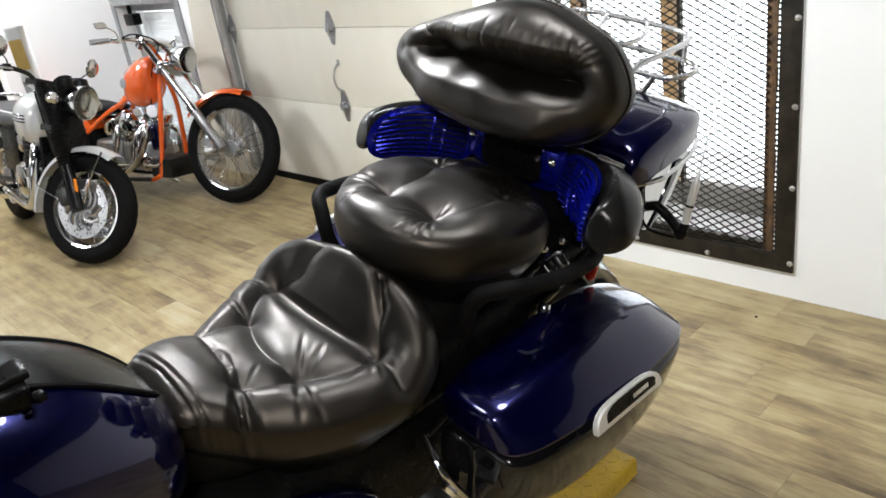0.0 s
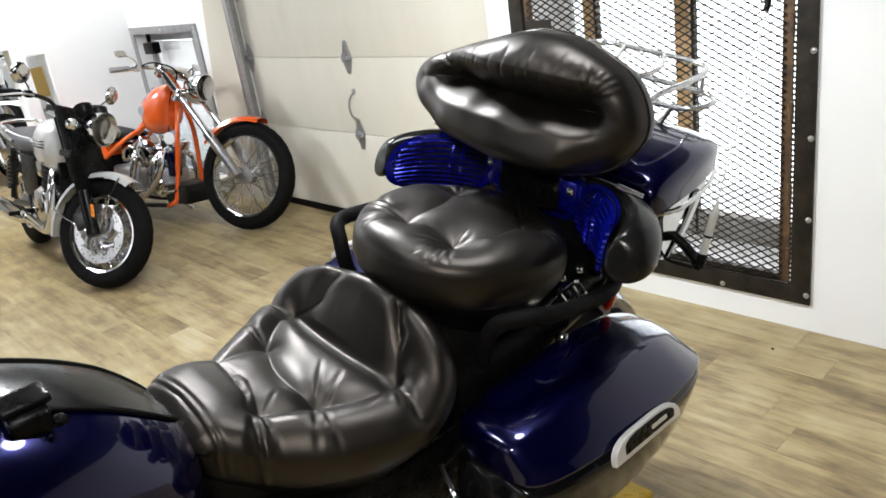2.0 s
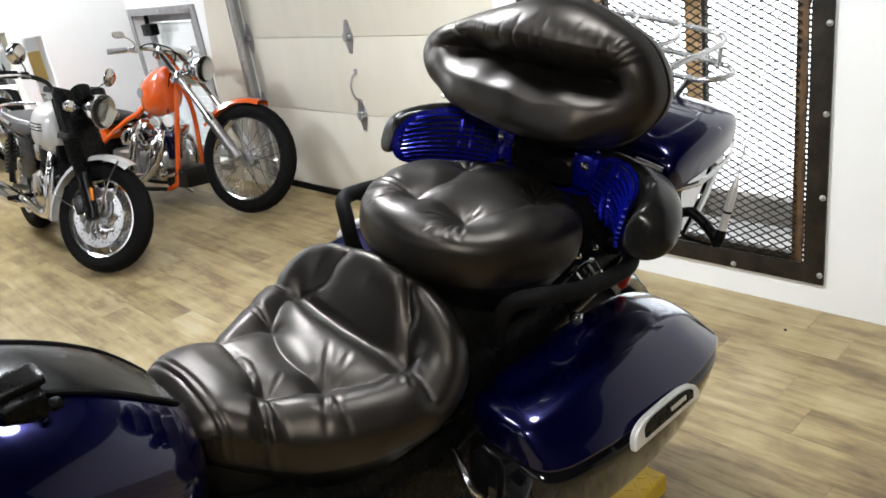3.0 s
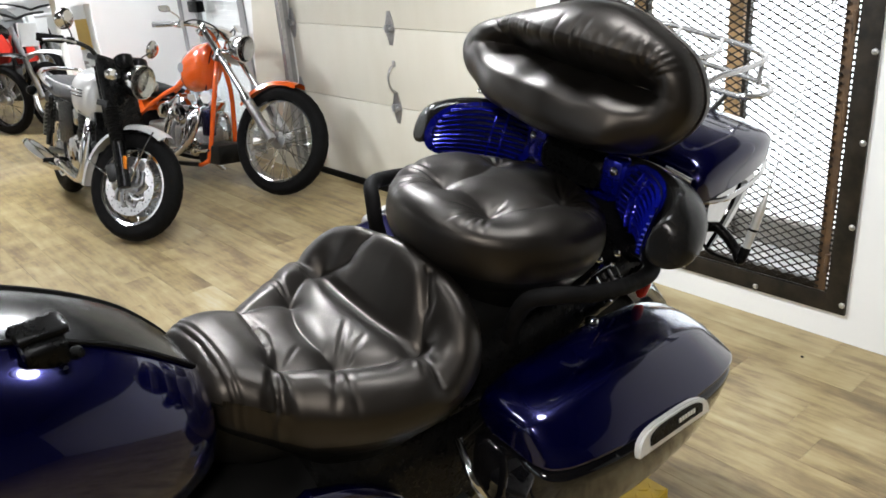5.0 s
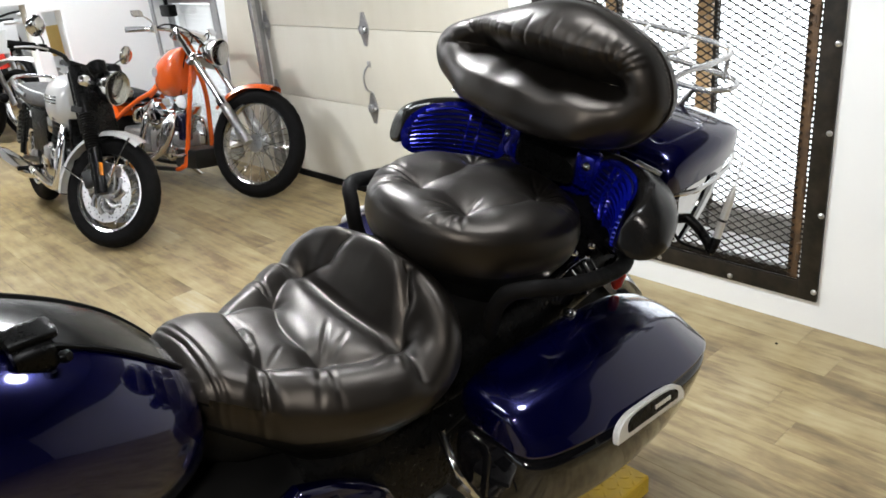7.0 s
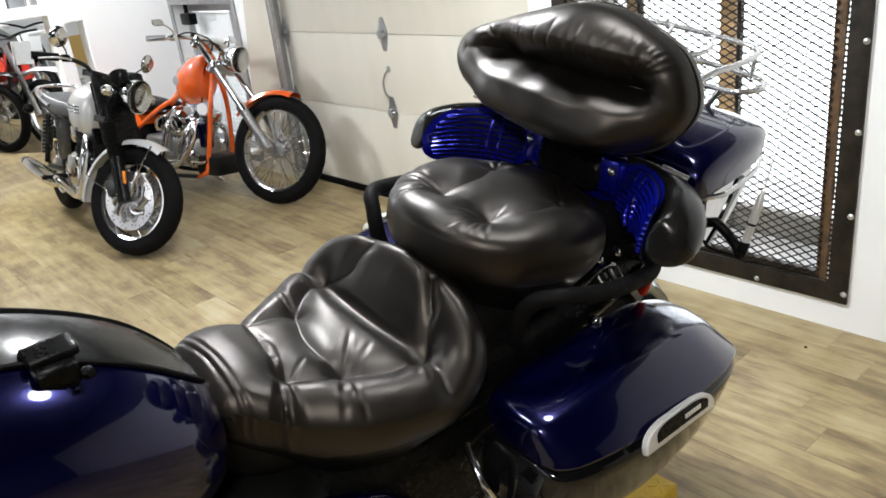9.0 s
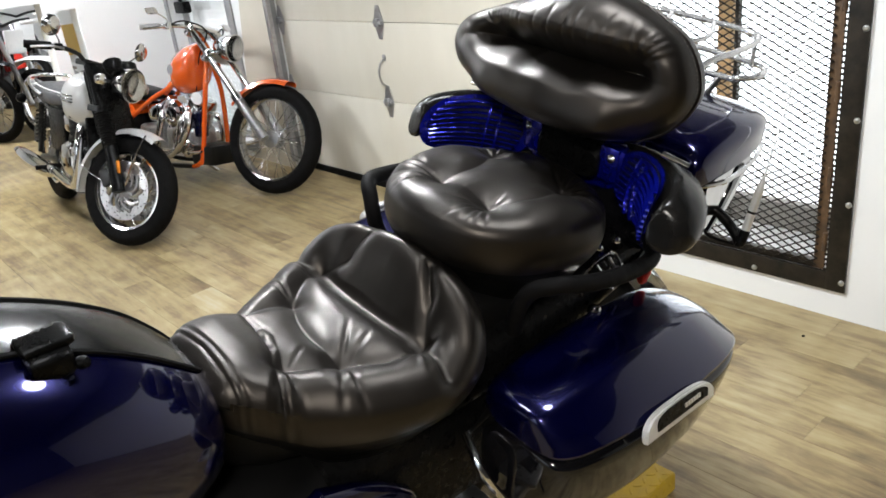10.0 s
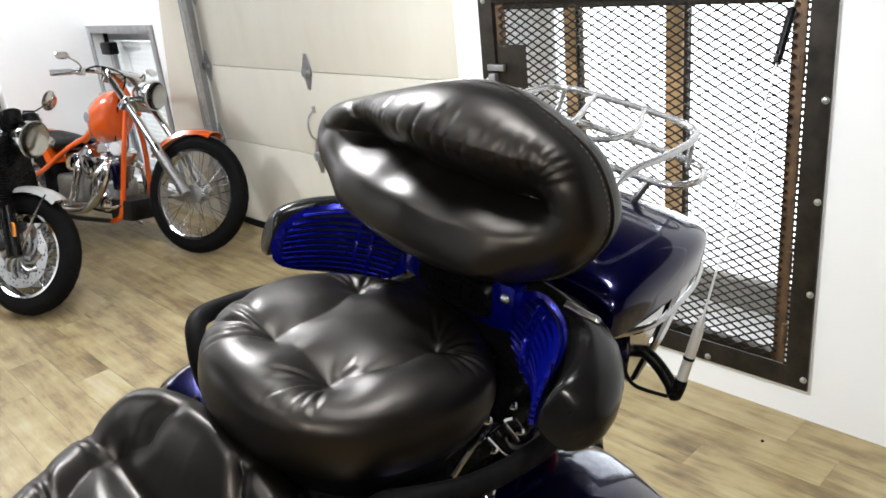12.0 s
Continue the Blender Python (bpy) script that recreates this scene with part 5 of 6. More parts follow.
def wheel(parent, m, radius, half, hub_r, spokes, kind, disc=False):
    """A wheel that rolls along its x axis: tyre, rim, hub and spokes as parts under one wheel part."""
    rim = radius - 2 * half * 0.92
    prof = []
    for k in range(16):
        a = math.pi * (k / 15) - math.pi / 2
        prof.append((radius - half + half * math.cos(a) * 1.0, half * 0.94 * math.sin(a)))
    turn = m @ Matrix.Rotation(radians(90), 4, "X")
    bm = bmesh.new()
    seg = 64
    rings = []
    inner = [(rim, half * 0.72), (rim, -half * 0.72)]
    full = [(rim, -half * 0.78)] + prof + [(rim, half * 0.78)]
    for k in range(seg):
        t = 2 * math.pi * k / seg
        ring = []
        for j, (r, h) in enumerate(full):
            # shallow tread blocks over the crown
            groove = 0.0025 if (r > radius - 0.03 and (k + (1 if h > 0 else 0)) % 2) else 0.0
            ring.append(turn @ Vector(((r - groove) * math.cos(t), (r - groove) * math.sin(t), h)))
        rings.append(ring)
    rings_to(bm, rings, True, True)
    tyre = part("wheel", bm, RUBBER, parent, "black rubber tyre")
    bm = bmesh.new()
    prof = [(rim + 0.006, -half * 0.80), (rim - 0.012, -half * 0.74), (rim - 0.020, -half * 0.3), (rim - 0.020, half * 0.3), (rim - 0.012, half * 0.74), (rim + 0.006, half * 0.80), (rim + 0.002, half * 0.6), (rim + 0.002, -half * 0.6)]
    rings = [[turn @ Vector((r * math.cos(t), r * math.sin(t), h)) for r, h in prof] for t in (2 * math.pi * k / 64 for k in range(64))]
    part("rim", rings_to(bm, rings, True, True), CHROME, tyre, "chrome rim")
    part("hub", lathe(bmesh.new(), [(0.012, -half * 1.15), (hub_r * 0.35, -half * 0.9), (hub_r * 0.35, -half * 0.6), (hub_r * 0.22, -half * 0.5), (hub_r * 0.22, half * 0.5), (hub_r * 0.35, half * 0.6), (hub_r * 0.35, half * 0.9), (0.012, half * 1.15)], turn, 24), ALLOY, tyre)
    if kind == "wire":
        for k in range(spokes):
            side = 1 if k % 2 else -1
            t = 2 * math.pi * k / spokes
            t2 = t + (0.55 if (k // 2) % 2 else -0.55)
            a = turn @ Vector((hub_r * 0.32 * math.cos(t2), hub_r * 0.32 * math.sin(t2), side * half * 0.72))
            b = turn @ Vector(((rim - 0.015) * math.cos(t), (rim - 0.015) * math.sin(t), side * half * 0.12))
            part("spoke", rod(bmesh.new(), a, b, 0.0022, 5), CHROME, tyre)
    else:
        for k in range(spokes):
            t = 2 * math.pi * k / spokes
            a = turn @ Vector((hub_r * 0.3 * math.cos(t), hub_r * 0.3 * math.sin(t), 0))
            b = turn @ Vector(((rim - 0.012) * math.cos(t), (rim - 0.012) * math.sin(t), 0))
            part("spoke", rod(bmesh.new(), a, b, 0.016, 8, 0.011), ALLOY, tyre)
    if disc:
        for side in disc:
            h = side * half * 1.08
            ri, ro = disc_r(radius)
            d = bmesh.new()
            ringsd = []
            for k in range(120):
                t = 2 * math.pi * k / 120
                wave = ri + 0.011 * math.sin(10 * t) + 0.004 * math.sin(20 * t)
                ringsd.append([turn @ Vector((r * math.cos(t), r * math.sin(t), h + dh)) for r, dh in ((wave, -0.0025), (ro, -0.0025), (ro, 0.0025), (wave, 0.0025))])
            rotor = part("brake_disc", rings_to(d, ringsd, True, True), ALLOY, parent, "steel brake disc")
            for k in range(10):
                t = 2 * math.pi * k / 10
                pts = []
                for q in range(5):
                    r = 0.035 + (ri + 0.004 - 0.035) * q / 4
                    w = t + 0.9 * (q / 4) ** 1.5
                    pts.append(turn @ Vector((r * math.cos(w), r * math.sin(w), h)))
                part("disc_arm", tube(bmesh.new(), pts, lambda u: 0.006 + 0.006 * u, 6, 3), ALLOY, rotor)
                for e in range(3):
                    w = t + 0.16 * e
                    part("disc_hole", lathe(bmesh.new(), [(0.0045, -0.0030), (0.0045, 0.0030)], turn @ Matrix.Translation(((ri + 0.019 + 0.010 * e) * math.cos(w), (ri + 0.019 + 0.010 * e) * math.sin(w), h)), 8), SATIN_BLACK, rotor)
    return tyre


def disc_r(radius):
    return radius * 0.375, radius * 0.535


running_gear()

# ---- parked motorcycles: x ahead, y to their left, z up, from under the front axle ----


def steered(rake, angle, hub_z):
    """Turn of the front end about its raked steering line through the hub."""
    axis = Vector((-math.sin(radians(rake)), 0, math.cos(radians(rake))))
    c = Matrix.Translation((0, 0, hub_z))
    return c @ Matrix.Rotation(radians(angle), 4, axis) @ c.inverted()


def cylinder_fins(bm, base, up, bore, height, fins):
    m = toward(base, up)
    prof = [(bore * 0.8, 0.0)]
    for k in range(fins):
        z = height * (k + 0.5) / fins
        d = height / fins * 0.28
        prof += [(bore * 0.8, z - d), (bore, z - d), (bore, z + d), (bore * 0.8, z + d)]
    prof.append((bore * 0.8, height))
    return lathe(bm, prof, m, 20)


def roadster():
    r = 0.312
    b = thing("roadster_motorcycle", pose(-3.70, 1.70, 0, -10, 0, -2), "classic silver and black roadster motorcycle parked on its stand", "motorcycle")
    S = steered(26, 33, r)

    def q(x, y, z):
        return S @ Vector((x, y, z))

    wheel(b, S @ Matrix.Translation((0, 0, r)), r, 0.050, 0.15, 36, "wire", (-1, 1))
    wheel(b, Matrix.Translation((-1.43, 0, r)), r, 0.068, 0.15, 36, "wire")
    # front mudguard
    g = []
    for k in range(24):
        a = radians(62 + 128 * k / 23)
        g.append([S @ Vector(((r + 0.028 + h) * math.cos(a), y, r + (r + 0.028 + h) * math.sin(a))) for y, h in ((-0.062, -0.022), (-0.055, 0.0), (-0.03, 0.012), (0, 0.015), (0.03, 0.012), (0.055, 0.0), (0.062, -0.022))])
    fender = part("front_mudguard", rings_to(bmesh.new(), g, False, caps=False), SILVER_PAINT, b, "silver painted front mudguard")
    for s in (-1, 1):
        part("stay", tube(bmesh.new(), [q(0.02, s * 0.075, r + 0.03), q(0.06, s * 0.075, r + 0.2), q(0.10, s * 0.06, r + 0.325)], 0.006, 8), CHROME, fender)
        part("stay", tube(bmesh.new(), [q(-0.03, s * 0.075, r), q(-0.22, s * 0.072, r + 0.06), q(-0.33, s * 0.06, r + 0.10)], 0.005, 8), CHROME, fender)
        foot = q(0.0, s * 0.092, r - 0.01)
        mid = q(-0.10, s * 0.092, r + 0.23)
        top = q(-0.315, s * 0.092, r + 0.66)
        leg = part("fork_leg", rod(bmesh.new(), foot, mid, 0.036, 16), BLACK_PLASTIC, b, "black fork leg with a rubber gaiter")
        bm = bmesh.new()
        n = 14
        d = (top - mid)
        tube(bm, [mid + d * (0.42 * k / (2 * n)) for k in range(2 * n + 1)], lambda u: 0.043 if int(round(u * 2 * n)) % 2 else 0.036, 14, smooth=False)
        part("gaiter", bm, RUBBER, leg)
        part("stanchion", rod(bmesh.new(), mid + d * 0.4, top, 0.036, 12), BLACK_PLASTIC, leg)
        part("reflector", boxed(-0.018, 0.018, -0.006, 0.006, -0.035, 0.035, 0.004, toward(q(0.0, s * 0.125, r + 0.13), (0, 0, 1))), AMBER, leg)
        part("caliper", boxed(-0.04, 0.04, -0.02, 0.02, -0.05, 0.05, 0.01, S @ Matrix.Translation((-0.105, s * 0.075, r + 0.06)) @ Matrix.Rotation(radians(-30), 4, "Y")), SATIN_BLACK, b, "black brake caliper")
        # bars, mirrors and indicators
        part("handlebar", tube(bmesh.new(), [q(-0.33, 0.0, 0.985), q(-0.34, s * 0.10, 0.988), q(-0.345, s * 0.16, 1.02), q(-0.39, s * 0.24, 1.035), q(-0.44, s * 0.30, 1.025)], 0.0125, 10), SATIN_BLACK, b, "black handlebar")
        grip = part("grip", rod(bmesh.new(), q(-0.42, s * 0.275, 1.032), q(-0.50, s * 0.38, 1.012), 0.022, 12), RUBBER, b, "black rubber grip")
        part("switch_box", boxed(-0.03, 0.03, -0.02, 0.02, -0.02, 0.02, 0.006, toward(q(-0.395, s * 0.25, 1.035), q(-0.50, s * 0.37, 1.012) - q(-0.42, s * 0.275, 1.032))), BLACK_PLASTIC, grip)
        part("lever", tube(bmesh.new(), [q(-0.36, s * 0.245, 1.03), q(-0.38, s * 0.32, 1.025), q(-0.44, s * 0.39, 1.0)], 0.006, 8), ALLOY, grip)
        mirror = part("mirror", lathe(bmesh.new(), [(0.012, -0.022), (0.040, -0.016), (0.055, -0.004), (0.058, 0.004), (0.052, 0.006)], toward(q(-0.38, s * (0.365 if s > 0 else 0.33), 1.135), S.to_3x3() @ Vector((-0.97, -0.12 * s, 0.12))), 28), CHROME, b, "round chrome bar mirror")
        part("stalk", tube(bmesh.new(), [q(-0.39, s * 0.255, 1.04), q(-0.37, s * 0.28, 1.07), q(-0.365, s * 0.35, 1.125)], 0.004, 8), SATIN_BLACK, mirror)
        ind = part("indicator", lathe(bmesh.new(), [(0.01, -0.03), (0.026, -0.02), (0.032, 0.0), (0.030, 0.018), (0.015, 0.026)], toward(q(-0.16, s * 0.17, 0.90), S.to_3x3() @ Vector((1, 0, 0))), 20), CHROME, b, "chrome indicator with a smoked lens")
        part("arm", rod(bmesh.new(), q(-0.17, s * 0.09, 0.90), q(-0.17, s * 0.15, 0.90), 0.008), SATIN_BLACK, ind)
        # engine cases, headers and silencers
        part("silencer", tube(bmesh.new(), [(-0.78, s * 0.20, 0.315), (-0.95, s * 0.215, 0.312), (-1.25, s * 0.225, 0.322), (-1.50, s * 0.23, 0.338), (-1.60, s * 0.23, 0.344)], lambda u: 0.026 + 0.026 * math.sin(math.pi * min(1.0, u * 1.15)) ** 0.7, 18), CHROME, b, "chrome pea-shooter silencer")
        part("header_pipe", tube(bmesh.new(), [(-0.46, s * 0.09, 0.66), (-0.37, s * 0.13, 0.64), (-0.335, s * 0.165, 0.54), (-0.36, s * 0.185, 0.36), (-0.46, s * 0.195, 0.29), (-0.80, s * 0.20, 0.315)], 0.025, 14), CHROME, b, "chrome exhaust header pipe")
        part("crankcase_cover", lathe(bmesh.new(), [(0.125, 0), (0.13, 0.02), (0.11, 0.045), (0.05, 0.058), (0.01, 0.06)], Matrix.Translation((-0.60, s * 0.13, 0.40)) @ Matrix.Scale(1.35, 4, (1, 0, 0)) @ Matrix.Rotation(radians(-90 * s), 4, "X"), 28), CHROME, b, "polished engine side cover")
        cyl = part("cylinder", cylinder_fins(bmesh.new(), (-0.50, s * 0.075, 0.50), (0.12, 0, 1), 0.088, 0.24, 8), SATIN_BLACK, b, "finned black cylinder")
        part("cylinder_head", boxed(-0.07, 0.07, -0.08, 0.08, 0, 0.07, 0.012, Matrix.Translation((-0.475, s * 0.075, 0.735))), ALLOY, cyl)
        part("carburettor", boxed(-0.72, -0.58, s * 0.10 - 0.04, s * 0.10 + 0.04, 0.58, 0.68, 0.014), CHROME, b)
        for k in range(5):
            part("case_bolt", lathe(bmesh.new(), [(0.009, 0), (0.009, 0.006), (0.004, 0.009)], toward((-0.60 + 0.15 * math.cos(1.257 * k), s * 0.145, 0.40 + 0.105 * math.sin(1.257 * k)), (0, s, 0)), 8), ALLOY, b)
        part("gear_cover", lathe(bmesh.new(), [(0.07, 0), (0.075, 0.02), (0.055, 0.036), (0.01, 0.04)], toward((-0.44, s * 0.13, 0.46), (0.1, s, 0)), 20), CHROME, b, "polished round engine cover")
        part("side_panel", boxed(-1.04, -0.70, s * 0.125 - 0.018, s * 0.125 + 0.018, 0.43, 0.70, 0.016), BLACK_PLASTIC, b, "black side panel")
        shock = part("shock_absorber", rod(bmesh.new(), (-1.20, s * 0.135, 0.70), (-1.38, s * 0.135, 0.36), 0.017), SATIN_BLACK, b, "black coil-over shock absorber")
        pts = []
        for k in range(73):
            u = k / 72
            c = Vector((-1.215 - 0.13 * u, s * 0.135, 0.67 - 0.245 * u))
            pts.append(c + 0.030 * Vector((math.cos(9 * 2 * math.pi * u) * 0.88, math.sin(9 * 2 * math.pi * u), 0.47 * math.cos(9 * 2 * math.pi * u))))
        part("spring", tube(bmesh.new(), pts, 0.0055, 6, smooth=False), SATIN_BLACK, shock)
        part("frame_rail", tube(bmesh.new(), [(-0.36, s * 0.03, 0.80), (-0.33, s * 0.10, 0.55), (-0.38, s * 0.12, 0.27), (-0.80, s * 0.13, 0.24), (-0.98, s * 0.12, 0.36), (-1.0, s * 0.12, 0.62), (-1.2, s * 0.12, 0.72), (-1.5, s * 0.11, 0.75)], 0.015, 10), SATIN_BLACK, b, "black tubular frame rail")
        part("swingarm", rod(bmesh.new(), (-0.93, s * 0.11, 0.36), (-1.43, s * 0.11, r), 0.02), SATIN_BLACK, b)
        part("footpeg", rod(bmesh.new(), (-0.86, s * 0.14, 0.34), (-0.86, s * 0.29, 0.34), 0.014), RUBBER, b)
    for k, z in ((0, 0.74), (1, 0.985)):
        x = -0.215 - 0.125 * k
        part("fork_yoke", boxed(-0.05, 0.03, -0.13, 0.13, -0.018, 0.018, 0.008, S @ Matrix.Translation((x, 0, z))), SATIN_BLACK, b)
    lamp = part("headlight", lathe(bmesh.new(), [(0.02, -0.10), (0.06, -0.09), (0.088, -0.05), (0.096, 0.0), (0.098, 0.02)], toward(q(-0.10, 0, 0.90), S.to_3x3() @ Vector((1, 0, -0.05))), 32), CHROME, b, "round headlight in a chrome shell")
    part("reflector_bowl", lathe(bmesh.new(), [(0.090, 0.018), (0.075, -0.02), (0.035, -0.05), (0.01, -0.055)], toward(q(-0.10, 0, 0.90), S.to_3x3() @ Vector((1, 0, -0.05))), 32), REFLECTOR, lamp)
    part("lens", lathe(bmesh.new(), [(0.094, 0.018), (0.08, 0.030), (0.045, 0.038), (0.005, 0.040)], toward(q(-0.10, 0, 0.90), S.to_3x3() @ Vector((1, 0, -0.05))), 32), GLASS, lamp)
    for s in (-1, 1):
        part("gauge", lathe(bmesh.new(), [(0.03, -0.07), (0.048, -0.05), (0.052, 0.0), (0.045, 0.006)], toward(q(-0.20, s * 0.06, 1.010), S.to_3x3() @ Vector((-0.55, 0, 0.83))), 24), BLACK_PLASTIC, b, "black clock housing")
    # tank
    rows = spread([(-0.30, 0.07, 0.79, 0.09), (-0.32, 0.122, 0.785, 0.135), (-0.39, 0.162, 0.775, 0.165), (-0.51, 0.172, 0.77, 0.172), (-0.63, 0.156, 0.765, 0.156), (-0.74, 0.110, 0.755, 0.11), (-0.81, 0.085, 0.745, 0.07), (-0.83, 0.04, 0.74, 0.03)], 30)
    t = part("fuel_tank", rings_to(bmesh.new(), [[Vector((x, p.x, p.z)) for p in super_ring(0, z, w, h, 2.5, 40)] for x, w, z, h in rows]), SILVER_PAINT, b, "silver fuel tank with black side stripes")
    part("filler_cap", lathe(bmesh.new(), [(0.034, 0), (0.036, 0.012), (0.026, 0.02), (0.006, 0.022)], Matrix.Translation((-0.50, -0.03, 0.934)), 20), CHROME, t)
    for s in (-1, 1):
        for z in (0.782, 0.800, 0.818):
            pts = []
            for x, w, zc, h in spread(rows[8:24], 12):
                u = min(0.98, abs(z - zc) / h)
                pts.append((x, s * (w * (1 - u ** 2.5) ** (1 / 2.5) + 0.0015), z))
            part("stripe", tube(bmesh.new(), pts, 0.0042, 6, 1), BLACK_PAINT, t)
    # seat with pale piping
    rows = spread([(-0.80, 0.09, 0.735, 0.035), (-0.84, 0.12, 0.75, 0.055), (-0.95, 0.145, 0.752, 0.062), (-1.10, 0.15, 0.755, 0.065), (-1.25, 0.145, 0.765, 0.060), (-1.38, 0.13, 0.775, 0.05), (-1.44, 0.09, 0.775, 0.035)], 24)
    seat = part("seat", rings_to(bmesh.new(), [[Vector((x, p.x, p.z)) for p in super_ring(0, z, w, h, 3.0, 36)] for x, w, z, h in rows]), VINYL, b, "dark grey bench seat with pale piping")
    for s in (-1, 1):
        part("piping", tube(bmesh.new(), [(x, s * w * 0.90, z + h * 0.80) for x, w, z, h in rows], 0.0045, 6, 1), WHITE_PLASTIC, seat)
    part("grab_bar", tube(bmesh.new(), [(-1.08, -0.155, 0.765), (-1.25, -0.168, 0.800), (-1.45, -0.135, 0.845), (-1.52, 0.0, 0.858), (-1.45, 0.135, 0.845), (-1.25, 0.168, 0.800), (-1.08, 0.155, 0.765)], 0.012, 10), CHROME, b, "chrome passenger grab bar")
    g = []
    for k in range(22):
        a = radians(10 + 150 * k / 21)
        g.append([Vector((-1.43 - (r + 0.035 + h) * math.cos(a), y, r + (r + 0.035 + h) * math.sin(a))) for y, h in ((-0.085, -0.02), (-0.07, 0.0), (0, 0.014), (0.07, 0.0), (0.085, -0.02))])
    part("rear_mudguard", rings_to(bmesh.new(), g, False, caps=False), SILVER_PAINT, b, "silver painted rear mudguard")
    part("tail_lamp", lathe(bmesh.new(), [(0.02, 0), (0.04, 0.01), (0.042, 0.05), (0.03, 0.06)], toward((-1.68, 0, 0.74), (-1, 0, 0)), 20), RED_LENS, b)
    for s in (-1, 1):
        part("rear_indicator", lathe(bmesh.new(), [(0.01, -0.03), (0.028, -0.02), (0.034, 0.0), (0.032, 0.018), (0.015, 0.026)], toward((-1.60, s * 0.17, 0.70), (1, 0, 0)), 18), BLACK_PLASTIC, b)
    part("engine_block", boxed(-0.80, -0.40, -0.122, 0.122, 0.25, 0.56, 0.03), SATIN_BLACK, b, "black engine block")
    part("airbox", boxed(-0.98, -0.60, -0.100, 0.100, 0.54, 0.72, 0.02), BLACK_PLASTIC, b, "black airbox under the seat")
    part("radiator", boxed(-0.345, -0.300, -0.115, 0.115, 0.36, 0.70, 0.012), BLACK_PLASTIC, b, "black radiator behind the front wheel")
    part("fork_shroud", boxed(-0.06, 0.045, -0.100, 0.100, -0.22, 0.18, 0.02, S @ Matrix.Translation((-0.235, 0, 0.80)) @ Matrix.Rotation(radians(-26), 4, "Y")), BLACK_PLASTIC, b, "black fork shroud")
    part("crankcase", boxed(-0.86, -0.36, -0.13, 0.13, 0.26, 0.52, 0.04, seg=3), SATIN_BLACK, b, "black crankcase")
    part("airbox", boxed(-0.98, -0.72, -0.10, 0.10, 0.46, 0.72, 0.03), SATIN_BLACK, b)
    part("stand", rod(bmesh.new(), (-0.75, 0.13, 0.26), (-0.70, 0.26, 0.035), 0.012), SATIN_BLACK, b, "black side stand")


roadster()


